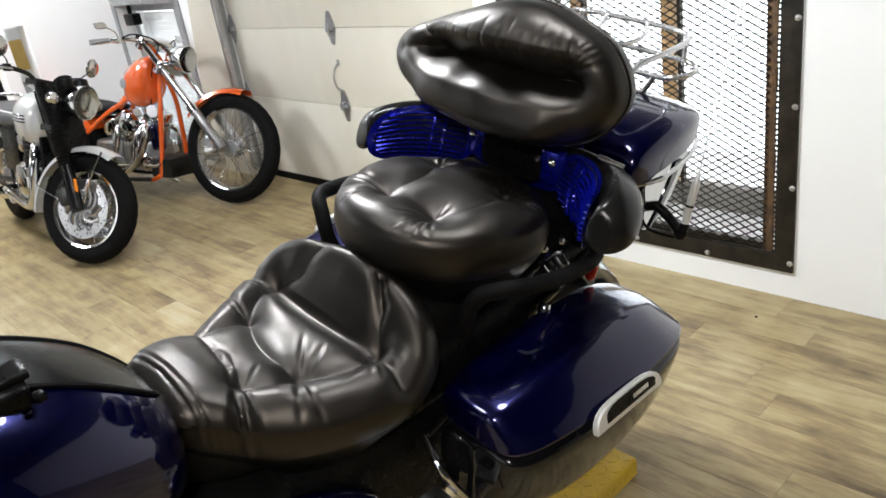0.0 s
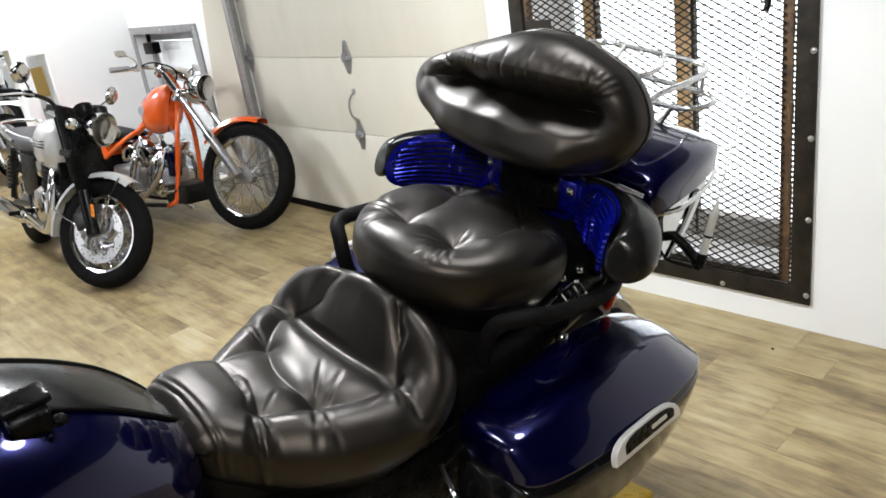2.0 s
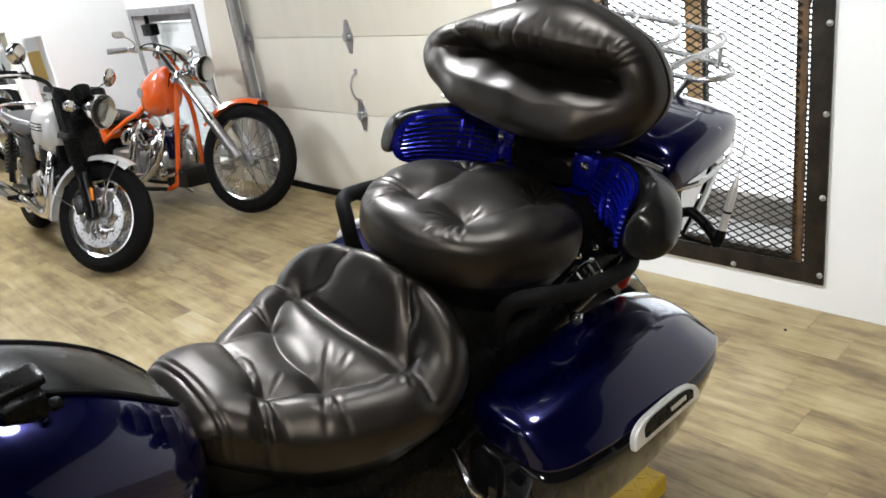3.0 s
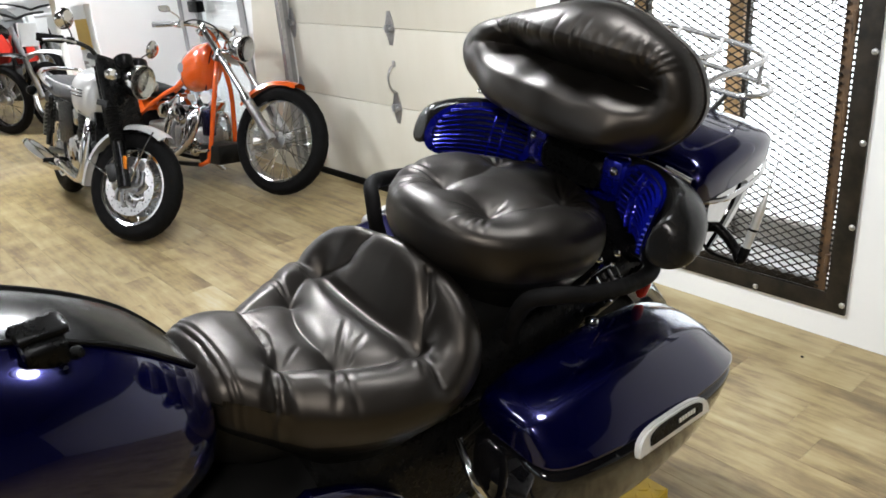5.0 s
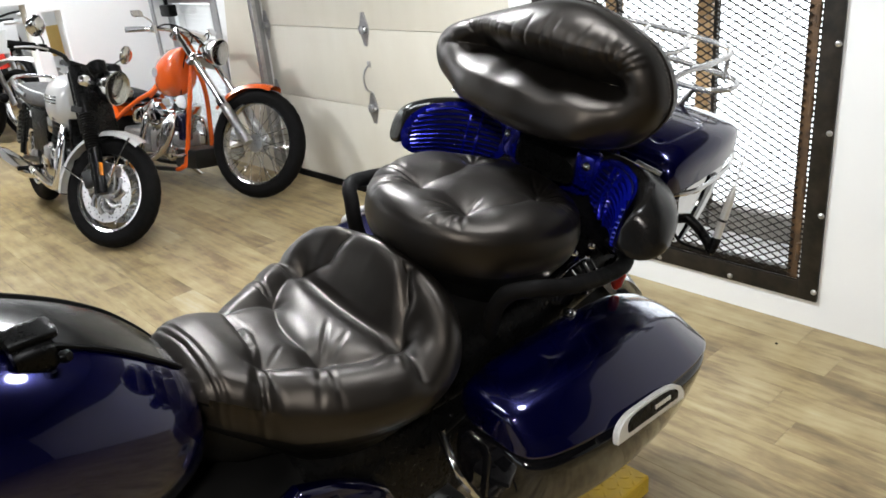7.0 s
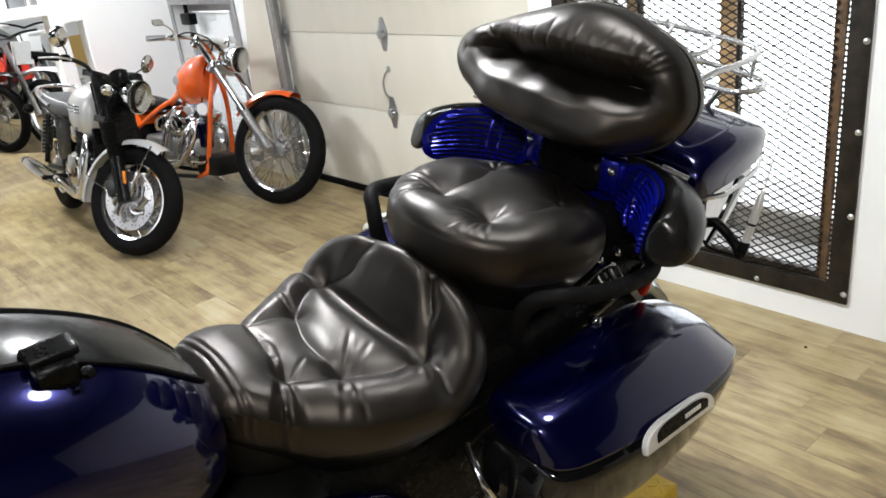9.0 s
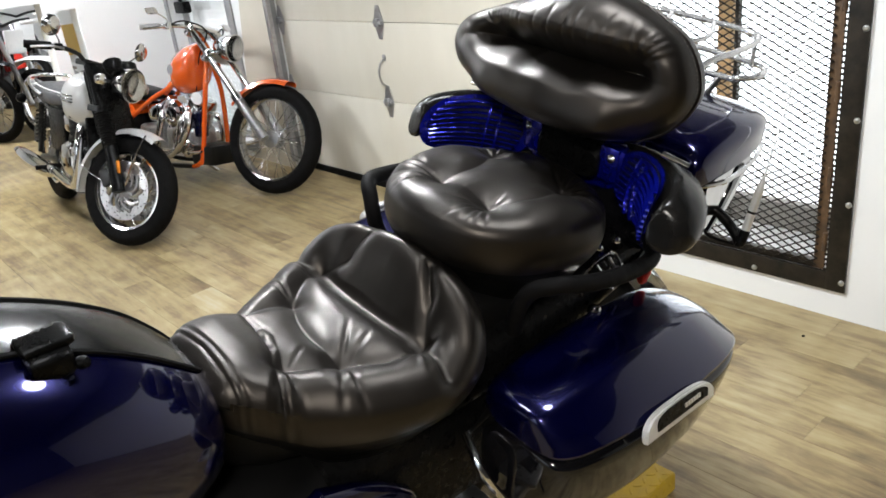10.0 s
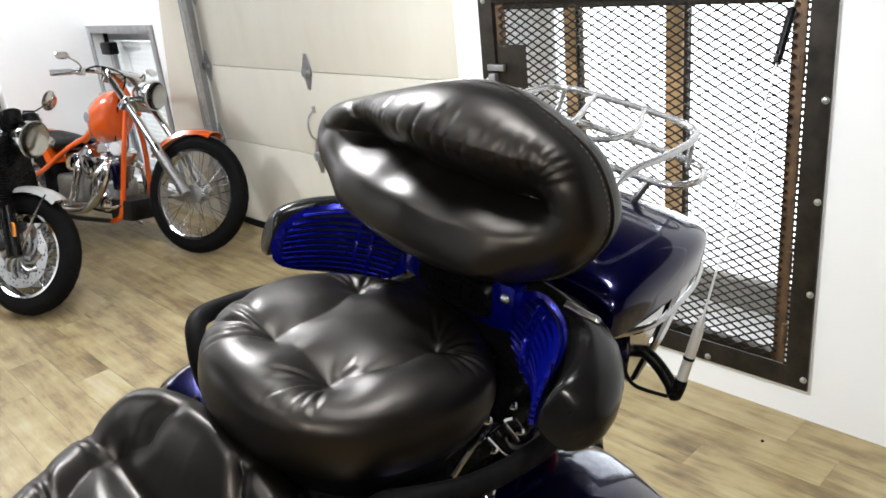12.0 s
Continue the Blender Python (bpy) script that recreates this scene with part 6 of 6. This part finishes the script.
def chopper():
    r = 0.352
    b = thing("chopper_motorcycle", pose(-3.74, 2.69, 0, -8, 0, 13), "orange chopper motorcycle with a long raked chrome fork", "motorcycle")
    S = steered(41, 15, r)

    def q(x, y, z):
        return S @ Vector((x, y, z))

    wheel(b, S @ Matrix.Translation((0, 0, r)), r, 0.046, 0.16, 40, "wire")
    wheel(b, Matrix.Translation((-1.62, 0, 0.32)), 0.32, 0.10, 0.2, 40, "wire")
    for s in (-1, 1):
        foot, mid, top = q(0.0, s * 0.105, r), q(-0.215, s * 0.105, r + 0.245), q(-0.64, s * 0.105, 1.065)
        leg = part("fork_leg", rod(bmesh.new(), foot, mid, 0.031, 18), ALLOY, b, "polished fork leg")
        part("stanchion", rod(bmesh.new(), mid, top, 0.0215, 16), CHROME, leg, "chrome fork tube")
        part("collar", rod(bmesh.new(), q(-0.20, s * 0.105, r + 0.228), q(-0.235, s * 0.105, r + 0.268), 0.035, 18), CHROME, leg)
        part("handlebar", tube(bmesh.new(), [q(-0.59, 0.0, 1.025), q(-0.60, s * 0.08, 1.028), q(-0.63, s * 0.17, 1.04), q(-0.69, s * 0.25, 1.03), q(-0.73, s * 0.285, 1.02)], 0.0125, 10), CHROME, b, "chrome drag handlebar")
        grip = part("grip", rod(bmesh.new(), q(-0.715, s * 0.272, 1.025), q(-0.79, s * 0.36, 1.005), 0.0185, 12), GREY_STEEL, b, "ribbed chrome grip")
        part("lever", tube(bmesh.new(), [q(-0.66, s * 0.25, 1.02), q(-0.68, s * 0.32, 1.01), q(-0.74, s * 0.385, 0.99)], 0.006, 8), CHROME, grip)
        part("switch_box", boxed(-0.03, 0.03, -0.022, 0.022, -0.02, 0.02, 0.006, toward(q(-0.68, s * 0.24, 1.03), (0.3, 1, 0))), CHROME, grip)
        part("mirror", rings_to(bmesh.new(), [[q(-0.70 + 0.006 * o, s * (0.355 + 0.05 * f * math.cos(a)), 1.105 + 0.022 * f * math.sin(a) + 0.004 * math.cos(3 * a)) for a in (2 * math.pi * k / 24 for k in range(24))] for o, f in ((-1.5, 0.6), (-1, 1), (1, 1), (1.5, 0.7))]), CHROME, b, "chrome almond mirror")
        part("mirror_stalk", tube(bmesh.new(), [q(-0.67, s * 0.24, 1.04), q(-0.675, s * 0.26, 1.075), q(-0.695, s * 0.315, 1.10)], 0.005, 8), CHROME, b)
        # frame
        part("down_tube", tube(bmesh.new(), [(-0.575, s * 0.02, 0.83), (-0.56, s * 0.07, 0.62), (-0.60, s * 0.11, 0.22), (-0.64, s * 0.12, 0.16), (-0.70, s * 0.12, 0.138)], 0.0165, 12), ORANGE, b, "orange frame tube")
        part("lower_rail", tube(bmesh.new(), [(-0.70, s * 0.12, 0.138), (-1.3, s * 0.12, 0.135), (-1.58, s * 0.14, 0.30)], 0.0165, 12), SATIN_BLACK, b, "dark lower frame rail")
        part("top_tube", tube(bmesh.new(), [(-0.70, s * 0.03, 0.83), (-0.95, s * 0.05, 0.67), (-1.12, s * 0.10, 0.58), (-1.40, s * 0.13, 0.42), (-1.60, s * 0.14, 0.33)], 0.017, 12), ORANGE, b, "orange frame tube")
        part("exhaust", tube(bmesh.new(), [(-0.78 - 0.06 * s, s * 0.10, 0.50), (-0.73, s * 0.16, 0.44), (-0.76, s * 0.19, 0.28), (-0.92, s * 0.20, 0.20), (-1.30, s * 0.20, 0.20), (-1.62, s * 0.20, 0.22)], 0.024, 14), CHROME, b, "chrome exhaust pipe")
        part("forward_control", tube(bmesh.new(), [(-0.60, s * 0.12, 0.25), (-0.52, s * 0.20, 0.26), (-0.50, s * 0.30, 0.27)], 0.012, 10), CHROME, b, "chrome forward foot control")
    for x, z in ((-0.46, 0.865), (-0.60, 1.025)):
        part("fork_yoke", boxed(-0.045, 0.045, -0.135, 0.135, -0.02, 0.02, 0.01, S @ Matrix.Translation((x, 0, z)) @ Matrix.Rotation(radians(-41), 4, "Y")), CHROME, b, "chrome fork yoke")
    part("steering_head", rod(bmesh.new(), (-0.50, 0, 0.80), (-0.63, 0, 0.97), 0.032, 16), ORANGE, b, "orange steering head")
    part("backbone", tube(bmesh.new(), [(-0.575, 0, 0.88), (-0.75, 0, 0.84), (-1.0, 0, 0.68), (-1.15, 0, 0.58)], 0.024, 12), ORANGE, b, "orange frame backbone")
    lamp = part("headlight", lathe(bmesh.new(), [(0.015, -0.14), (0.05, -0.11), (0.078, -0.05), (0.088, 0.0), (0.090, 0.03)], toward(q(-0.36, 0.0, 0.925), S.to_3x3() @ Vector((1, 0, -0.12))), 30), CHROME, b, "chrome bullet headlight")
    part("lens", lathe(bmesh.new(), [(0.086, 0.028), (0.07, 0.04), (0.03, 0.048), (0.004, 0.05)], toward(q(-0.36, 0.0, 0.925), S.to_3x3() @ Vector((1, 0, -0.12))), 30), GLASS, lamp)
    part("bowl", lathe(bmesh.new(), [(0.085, 0.026), (0.06, -0.02), (0.02, -0.04), (0.005, -0.042)], toward(q(-0.36, 0.0, 0.925), S.to_3x3() @ Vector((1, 0, -0.12))), 30), REFLECTOR, lamp)
    # front mudguard, short and orange
    g = []
    for k in range(20):
        a = radians(72 + 74 * k / 19)
        g.append([S @ Vector(((r + 0.022 + h) * math.cos(a), y, r + (r + 0.022 + h) * math.sin(a))) for y, h in ((-0.062, -0.025), (-0.055, 0.0), (-0.03, 0.010), (0, 0.013), (0.03, 0.010), (0.055, 0.0), (0.062, -0.025))])
    part("front_mudguard", rings_to(bmesh.new(), g, False, caps=False), ORANGE, b, "orange front mudguard")
    # tall narrow tank
    rows = spread([(-0.63, 0.03, 0.84, 0.06), (-0.64, 0.075, 0.83, 0.12), (-0.68, 0.108, 0.805, 0.152), (-0.75, 0.122, 0.785, 0.160), (-0.82, 0.116, 0.765, 0.150), (-0.88, 0.095, 0.755, 0.13), (-0.92, 0.062, 0.74, 0.09), (-0.935, 0.02, 0.735, 0.03)], 28)
    t = part("fuel_tank", rings_to(bmesh.new(), [[Vector((x, p.x, p.z)) for p in super_ring(0, z, w, h, 2.2, 40)] for x, w, z, h in rows]), ORANGE, b, "glossy orange fuel tank")
    part("filler_cap", lathe(bmesh.new(), [(0.032, 0), (0.034, 0.010), (0.02, 0.016), (0.004, 0.017)], Matrix.Translation((-0.80, 0, 0.920)), 20), CHROME, t)
    part("emblem", lathe(bmesh.new(), [(0.035, 0), (0.033, 0.003), (0.005, 0.004)], toward((-0.85, -0.112, 0.79), (-0.1, -1, 0.1)), 20), GREY_STEEL, t)
    part("seat", rings_to(bmesh.new(), [[Vector((x, p.x, p.z)) for p in super_ring(0, z, w, h, 2.4, 32)] for x, w, z, h in ((-1.08, 0.06, 0.60, 0.02), (-1.12, 0.11, 0.605, 0.035), (-1.25, 0.15, 0.60, 0.04), (-1.36, 0.145, 0.615, 0.045), (-1.42, 0.09, 0.64, 0.035))]), SEAT_BLACK, b, "black solo seat")
    g = []
    for k in range(22):
        a = radians(-5 + 160 * k / 21)
        g.append([Vector((-1.62 - (0.35 + h) * math.cos(a), y, 0.32 + (0.35 + h) * math.sin(a))) for y, h in ((-0.12, -0.05), (-0.11, 0.0), (0, 0.02), (0.11, 0.0), (0.12, -0.05))])
    part("rear_mudguard", rings_to(bmesh.new(), g, False, caps=False), ORANGE, b, "orange rear mudguard")
    # V-twin
    for lean, x in ((0.42, -0.77), (-0.42, -0.93)):
        cyl = part("cylinder", cylinder_fins(bmesh.new(), (x, 0, 0.36), (lean, 0, 1), 0.086, 0.17, 8), CHROME, b, "finned polished cylinder")
        d = Vector((lean, 0, 1)).normalized()
        part("rocker_box", boxed(-0.075, 0.075, -0.07, 0.07, 0.0, 0.075, 0.02, toward(Vector((x, 0, 0.36)) + d * 0.17, d), 3), CHROME, cyl, "chrome rocker box")
        for s in (-0.02, 0.02):
            part("pushrod", rod(bmesh.new(), (x + s, -0.09, 0.33), Vector((x + s, -0.06, 0.36)) + d * 0.17, 0.009, 8), CHROME, cyl)
    part("crankcase", boxed(-1.02, -0.68, -0.10, 0.10, 0.19, 0.40, 0.05, seg=3), ALLOY, b, "polished crankcase")
    part("gearbox", boxed(-1.32, -1.06, -0.10, 0.10, 0.22, 0.40, 0.04, seg=3), ALLOY, b, "polished gearbox")
    part("cam_cover", lathe(bmesh.new(), [(0.085, 0), (0.085, 0.025), (0.06, 0.04), (0.01, 0.042)], toward((-0.82, -0.10, 0.31), (0, -1, 0)), 26), CHROME, b, "chrome cam cover")
    part("air_cleaner", lathe(bmesh.new(), [(0.09, 0), (0.095, 0.04), (0.07, 0.06), (0.01, 0.064)], toward((-0.85, -0.10, 0.50), (0, -1, 0)), 26), CHROME, b, "round chrome air cleaner")
    part("timing_cover", lathe(bmesh.new(), [(0.060, 0), (0.060, 0.03), (0.045, 0.042), (0.01, 0.046)], toward((-0.745, -0.10, 0.255), (0.15, -1, 0)), 24), CHROME, b, "chrome timing cover")
    part("primary_cover", rings_to(bmesh.new(), [[Vector((x, 0.10 + o, p.z)) for x, p in ((-0.96 + q2.x, q2) for q2 in super_ring(0, 0.30, 0.24 * f, 0.095 * f, 2.6, 32))] for o, f in ((0.0, 1.0), (0.05, 1.0), (0.068, 0.9), (0.072, 0.6))]), CHROME, b, "chrome primary drive cover")
    for x, bend in ((-0.70, 0.0), (-0.99, 0.05)):
        part("front_pipe", tube(bmesh.new(), [(x, -0.07, 0.505), (x + 0.035, -0.135, 0.490), (x + 0.03, -0.165, 0.40), (x - 0.04, -0.175, 0.30 - bend), (x - 0.16, -0.18, 0.235 - bend), (-1.34, -0.185, 0.235 - bend), (-1.66, -0.19, 0.26 - bend)], 0.026, 14), CHROME, b, "chrome exhaust pipe")
    part("intake", tube(bmesh.new(), [(-0.80, -0.02, 0.52), (-0.85, -0.07, 0.50), (-0.90, -0.02, 0.52)], 0.026, 12), CHROME, b)
    part("skid_pan", boxed(-0.72, -0.50, -0.115, 0.115, 0.150, 0.285, 0.02), SATIN_BLACK, b, "black battery tray ahead of the engine")
    part("oil_tank", boxed(-1.22, -1.06, -0.09, 0.09, 0.42, 0.56, 0.04, seg=3), CHROME, b)
    part("oil_filter", rod(bmesh.new(), (-0.58, -0.05, 0.20), (-0.50, -0.05, 0.20), 0.042, 18), SATIN_BLACK, b, "black oil filter")
    part("coil_cover", boxed(-0.66, -0.58, -0.12, -0.05, 0.34, 0.52, 0.02, seg=3), BLUE, b, "dark blue coil cover")
    part("horn", lathe(bmesh.new(), [(0.02, -0.02), (0.04, 0), (0.042, 0.015), (0.01, 0.018)], toward((-0.64, -0.07, 0.60), (0.3, -1, 0)), 18), WHITE_PLASTIC, b)
    part("number_board", boxed(-1.80, -1.79, -0.30, -0.14, 0.36, 0.46, 0.004), GREY_STEEL, b)
    part("stand", rod(bmesh.new(), (-0.95, 0.12, 0.14), (-0.90, 0.24, 0.03), 0.013), CHROME, b)
    for s in (-1, 1):
        part("cable", tube(bmesh.new(), [q(-0.67, s * 0.24, 1.03), q(-0.60, s * 0.18, 1.07), q(-0.50, s * 0.08, 1.02), (-0.62, s * 0.04, 0.86), (-0.70, s * 0.05, 0.55)], 0.005, 6), RUBBER, b)


chopper()

# ---- back room and loose things ----


def yellow_ramp():
    r = thing("wheel_ramp", pose(-0.345, 1.79, 0, 0, 0, 0) @ Matrix.Scale(1.12, 4, (0, 0, 1)), "yellow painted tread-plate ramp under the motorcycle", "ramp")
    bm = bmesh.new()
    prism(bm, [(-0.16, 0.0), (0.085, 0.0), (0.085, 0.052), (-0.16, 0.056)], 0.46, Matrix.Translation((0, -0.36, 0)), 0.003)
    part("ramp_body", bm, YELLOW, r)
    rng = random.Random(3)
    for i in range(8):
        for j in range(15):
            x, y = -0.145 + 0.031 * i, -0.345 + 0.030 * j
            turn = 45 if (i + j) % 2 else -45
            part("tread_bar", lathe(bmesh.new(), [(0.004, 0), (0.0035, 0.0014), (0.001, 0.002)], Matrix.Translation((x, y, 0.0545)) @ pose(0, 0, 0, 0, 0, turn) @ Matrix.Scale(3.2, 4, (1, 0, 0)), 8), YELLOW, r)
    for j in range(15):
        part("tread_bar", lathe(bmesh.new(), [(0.004, 0), (0.0035, 0.0014), (0.001, 0.002)], toward((0.0852, -0.345 + 0.030 * j, 0.027), (1, 0, 0), 45 if j % 2 else -45) @ Matrix.Scale(3.2, 4, (1, 0, 0)), 8), YELLOW, r)


yellow_ramp()


def dirt_bike(x, y, turn, plastic, tank, name, label):
    b = thing(name, pose(x, y, 0, -6, 0, turn), label, "motorcycle")
    wheel(b, Matrix.Translation((0, 0, 0.33)), 0.33, 0.042, 0.15, 18, "wire")
    wheel(b, Matrix.Translation((-1.35, 0, 0.32)), 0.32, 0.052, 0.15, 18, "wire")
    part("front_mudguard", rings_to(bmesh.new(), [[Vector((px, w * (k / 6 - 1), pz - 0.03 * abs(k / 6 - 1) ** 2)) for k in range(13)] for px, pz, w in ((0.32, 0.74, 0.03), (0.22, 0.77, 0.07), (0.0, 0.775, 0.075), (-0.22, 0.74, 0.07), (-0.33, 0.69, 0.05))], False, caps=False), plastic, b)
    part("number_board", boxed(-0.20, -0.17, -0.10, 0.10, 0.80, 1.02, 0.014, seg=3), WHITE_PLASTIC, b)
    for s in (-1, 1):
        part("fork_leg", rod(bmesh.new(), (0, s * 0.09, 0.33), (-0.30, s * 0.09, 0.98), 0.026, 12), ALLOY, b)
        part("shroud", prism(bmesh.new(), [(-0.62, 0.62), (-0.30, 0.66), (-0.24, 0.80), (-0.36, 0.92), (-0.72, 0.90)], 0.02, Matrix.Translation((0, s * 0.15 - 0.01, 0)), 0.006), tank, b)
        part("side_panel", prism(bmesh.new(), [(-1.40, 0.80), (-0.95, 0.60), (-0.85, 0.80), (-1.42, 0.86)], 0.02, Matrix.Translation((0, s * 0.12 - 0.01, 0)), 0.006), WHITE_PLASTIC, b)
        part("handlebar", tube(bmesh.new(), [(-0.32, 0, 1.06), (-0.33, s * 0.14, 1.10), (-0.40, s * 0.36, 1.12)], 0.013, 8), SATIN_BLACK, b)
        part("hand_guard", tube(bmesh.new(), [(-0.30, s * 0.18, 1.08), (-0.22, s * 0.28, 1.09), (-0.30, s * 0.39, 1.10)], 0.02, 8), WHITE_PLASTIC, b)
        part("frame", tube(bmesh.new(), [(-0.34, s * 0.05, 0.90), (-0.42, s * 0.08, 0.40), (-0.60, s * 0.09, 0.28), (-0.92, s * 0.09, 0.36), (-1.0, s * 0.09, 0.78)], 0.017, 8), SATIN_BLACK, b)
    part("seat", rings_to(bmesh.new(), [[Vector((px, p.x, p.z)) for p in super_ring(0, z, w, h, 2.6, 24)] for px, z, w, h in ((-0.55, 0.90, 0.05, 0.03), (-0.62, 0.90, 0.08, 0.045), (-0.95, 0.87, 0.10, 0.05), (-1.35, 0.90, 0.09, 0.04), (-1.48, 0.91, 0.05, 0.025))]), SEAT_BLACK, b)
    part("rear_mudguard", rings_to(bmesh.new(), [[Vector((px, w * (k / 6 - 1), pz - 0.03 * abs(k / 6 - 1) ** 2)) for k in range(13)] for px, pz, w in ((-1.20, 0.84, 0.07), (-1.45, 0.90, 0.08), (-1.75, 0.93, 0.06))], False, caps=False), plastic, b)
    part("engine", boxed(-0.92, -0.50, -0.12, 0.12, 0.28, 0.62, 0.05, seg=3), SATIN_BLACK, b)
    part("exhaust", tube(bmesh.new(), [(-0.48, -0.06, 0.55), (-0.40, -0.12, 0.45), (-0.60, -0.15, 0.36), (-1.0, -0.15, 0.62), (-1.45, -0.15, 0.76)], 0.03, 10), ALLOY, b)


dirt_bike(-7.55, 2.34, 22, WHITE_PLASTIC, RED_PLASTIC, "dirt_bike", "red and white dirt bike parked in the back room")
dirt_bike(-7.80, 2.00, 30, BLACK_PLASTIC, BLACK_PLASTIC, "dirt_bike", "black dirt bike parked in the back room")
dirt_bike(-8.95, 2.75, 8, BLACK_PLASTIC, SATIN_BLACK, "dirt_bike", "black dirt bike parked in the back room")
dirt_bike(-8.20, 1.72, 25, LIME_PLASTIC, GREEN_PLASTIC, "dirt_bike", "lime and green dirt bike parked in the back room")


def stairs():
    """A straight flight in the back room, climbing away from the garage wall."""
    s = thing("staircase", pose(-9.4, 3.50, 0), "dark steel staircase rising in the back room", "stairs")
    for x, m in ((0.0, GREY_STEEL), (-0.85, WHITE_PLASTIC)):
        part("stringer", prism(bmesh.new(), [(0.0, 0.0), (0.02, 0.13), (-1.75, 1.95), (-1.90, 1.95), (-1.90, 1.86), (-0.10, 0.0)], 0.045, pose(x, 0, 0, 0, 0, 90)), m, s)
    for k in range(9):
        part("tread", boxed(-0.80, 0.0, -0.20 - k * 0.19, 0.02 - k * 0.19, 0.165 + k * 0.195, 0.195 + k * 0.195, 0.004), GREY_RAIL, s)


stairs()


def shelf():
    s = thing("storage_shelf", pose(WEST - 0.75, 1.2, 0.08), "white open shelf seen through the upper opening", "shelf")
    for y in (-1.0, -0.33, 0.33, 0.98):
        part("upright", boxed(-0.18, 0.18, y - 0.012, y + 0.012, 1.236, 2.2, 0.002), WHITE_PLASTIC, s)
    for z in (1.24, 1.56, 1.88, 2.19):
        part("board", boxed(-0.18, 0.18, -1.0, 0.98, z - 0.012, z + 0.012, 0.002), WHITE_PLASTIC, s)
    return s


shelf()
rng = random.Random(9)
for z in (1.333, 1.653, 1.973):
    y = 0.28
    while y < 2.05:
        w = 0.07 + 0.08 * rng.random()
        if abs((y + w / 2 - 1.53)) > 0.08 and abs((y + w / 2 - 0.87)) > 0.08:
            h = 0.12 + 0.11 * rng.random()
            mat = (WHITE_PLASTIC, GREY_STEEL, GLASS_BLUE, WHITE_PLASTIC, BLACK_PLASTIC)[rng.randrange(5)]
            ob = solid("parts_box", boxed(WEST - 0.70, WEST - 0.58, y, y + w * 0.9, z, z + h, 0.006), mat, "small parts carton standing on the open shelf", "box", "cartons on the shelf")
        y += w
solid("wall_board", boxed(-10.98, -10.95, 3.52, 4.2, 0.38, 0.78, 0.004), OCHRE, "ochre painted board on the back room wall", "board")
for i, (x, y, w, h, m, words) in enumerate(((-7.2, 0.3, 0.5, 0.45, BROWN_BOX, "brown cardboard carton on the back room floor"), (-7.3, -0.4, 0.45, 0.35, BLACK_PLASTIC, "black plastic crate on the back room floor"), (-9.9, 2.9, 0.42, 0.5, BROWN_BOX, "brown cardboard carton on the back room floor"), (-10.2, 2.1, 0.5, 0.6, GREY_STEEL, "grey steel tool chest on the back room floor"))):
    solid("carton" if m is BROWN_BOX else "storage_box", boxed(x - w / 2, x + w / 2, y - w / 2, y + w / 2, 0.0, h, 0.01), m, words, "box")
for x, y, l, a in ((-0.365, 2.876, 0.012, 0),):
    solid("floor_speck", lathe(bmesh.new(), [(0.006, 0), (0.005, 0.003), (0.001, 0.004)], pose(x, y, 0.0, 0, 0, a) @ Matrix.Scale(l / 0.012, 4, (1, 0, 0)), 8), RUBBER, "dark crumb of dirt lying on the plank floor", "dirt")

# ---- floor, laid last: long planks parallel to the gate wall ----


def floor():
    base = solid("floor", boxed(-11.0, 4.2, -4.2, 4.75, -0.12, -0.004), JOINT, "washed oak vinyl plank floor", "floor", kind="structure", smooth=False)
    length, width, gap = 1.22, 0.152, 0.0006

    def plank_bm(l):
        bm = bmesh.new()
        bmesh.ops.create_cube(bm, size=1.0)
        for v in bm.verts:
            v.co = Vector((v.co.x * (l - gap), v.co.y * (width - gap), (v.co.z - 0.5) * 0.004))
        bmesh.ops.bevel(bm, geom=[e for e in bm.edges if all(v.co.z > -0.001 for v in e.verts)], offset=0.0006, segments=1, affect="EDGES")
        return bm

    mesh = to_mesh("plank", plank_bm(length), PLANK, False)
    rng = random.Random(4)
    rest = bmesh.new()
    y = WALL - width / 2
    row = 0
    while y > -4.2:
        x = -11.0 - (rng.random() - 0.5) * length
        while x < 4.2 + length / 2:
            if -5.6 < x < 1.3 and 0.05 < y:
                ob = new("plank", mesh)
                ob.location = (x, y, 0)
                ob.parent = base
            else:
                t = bmesh.new()
                bmesh.ops.create_cube(t, size=1.0)
                for v in t.verts:
                    v.co = Vector((max(-11.0, min(4.2, x + v.co.x * (length - gap))), y + v.co.y * (width - gap), (v.co.z - 0.5) * 0.004))
                join(rest, t)
            x += length
        y -= width
        row += 1
    y = WALL + width / 2
    while y < 4.6:
        for k in range(7):
            t = bmesh.new()
            bmesh.ops.create_cube(t, size=1.0)
            for v in t.verts:
                v.co = Vector((-10.3 + k * length + (0.5 if int(y * 10) % 2 else 0) + v.co.x * (length - gap), y + v.co.y * (width - gap), (v.co.z - 0.5) * 0.004))
            join(rest, t)
        y += width
    tagged(part("plank_field", rest, PLANK, base, smooth=False), kind="stuff")


floor()
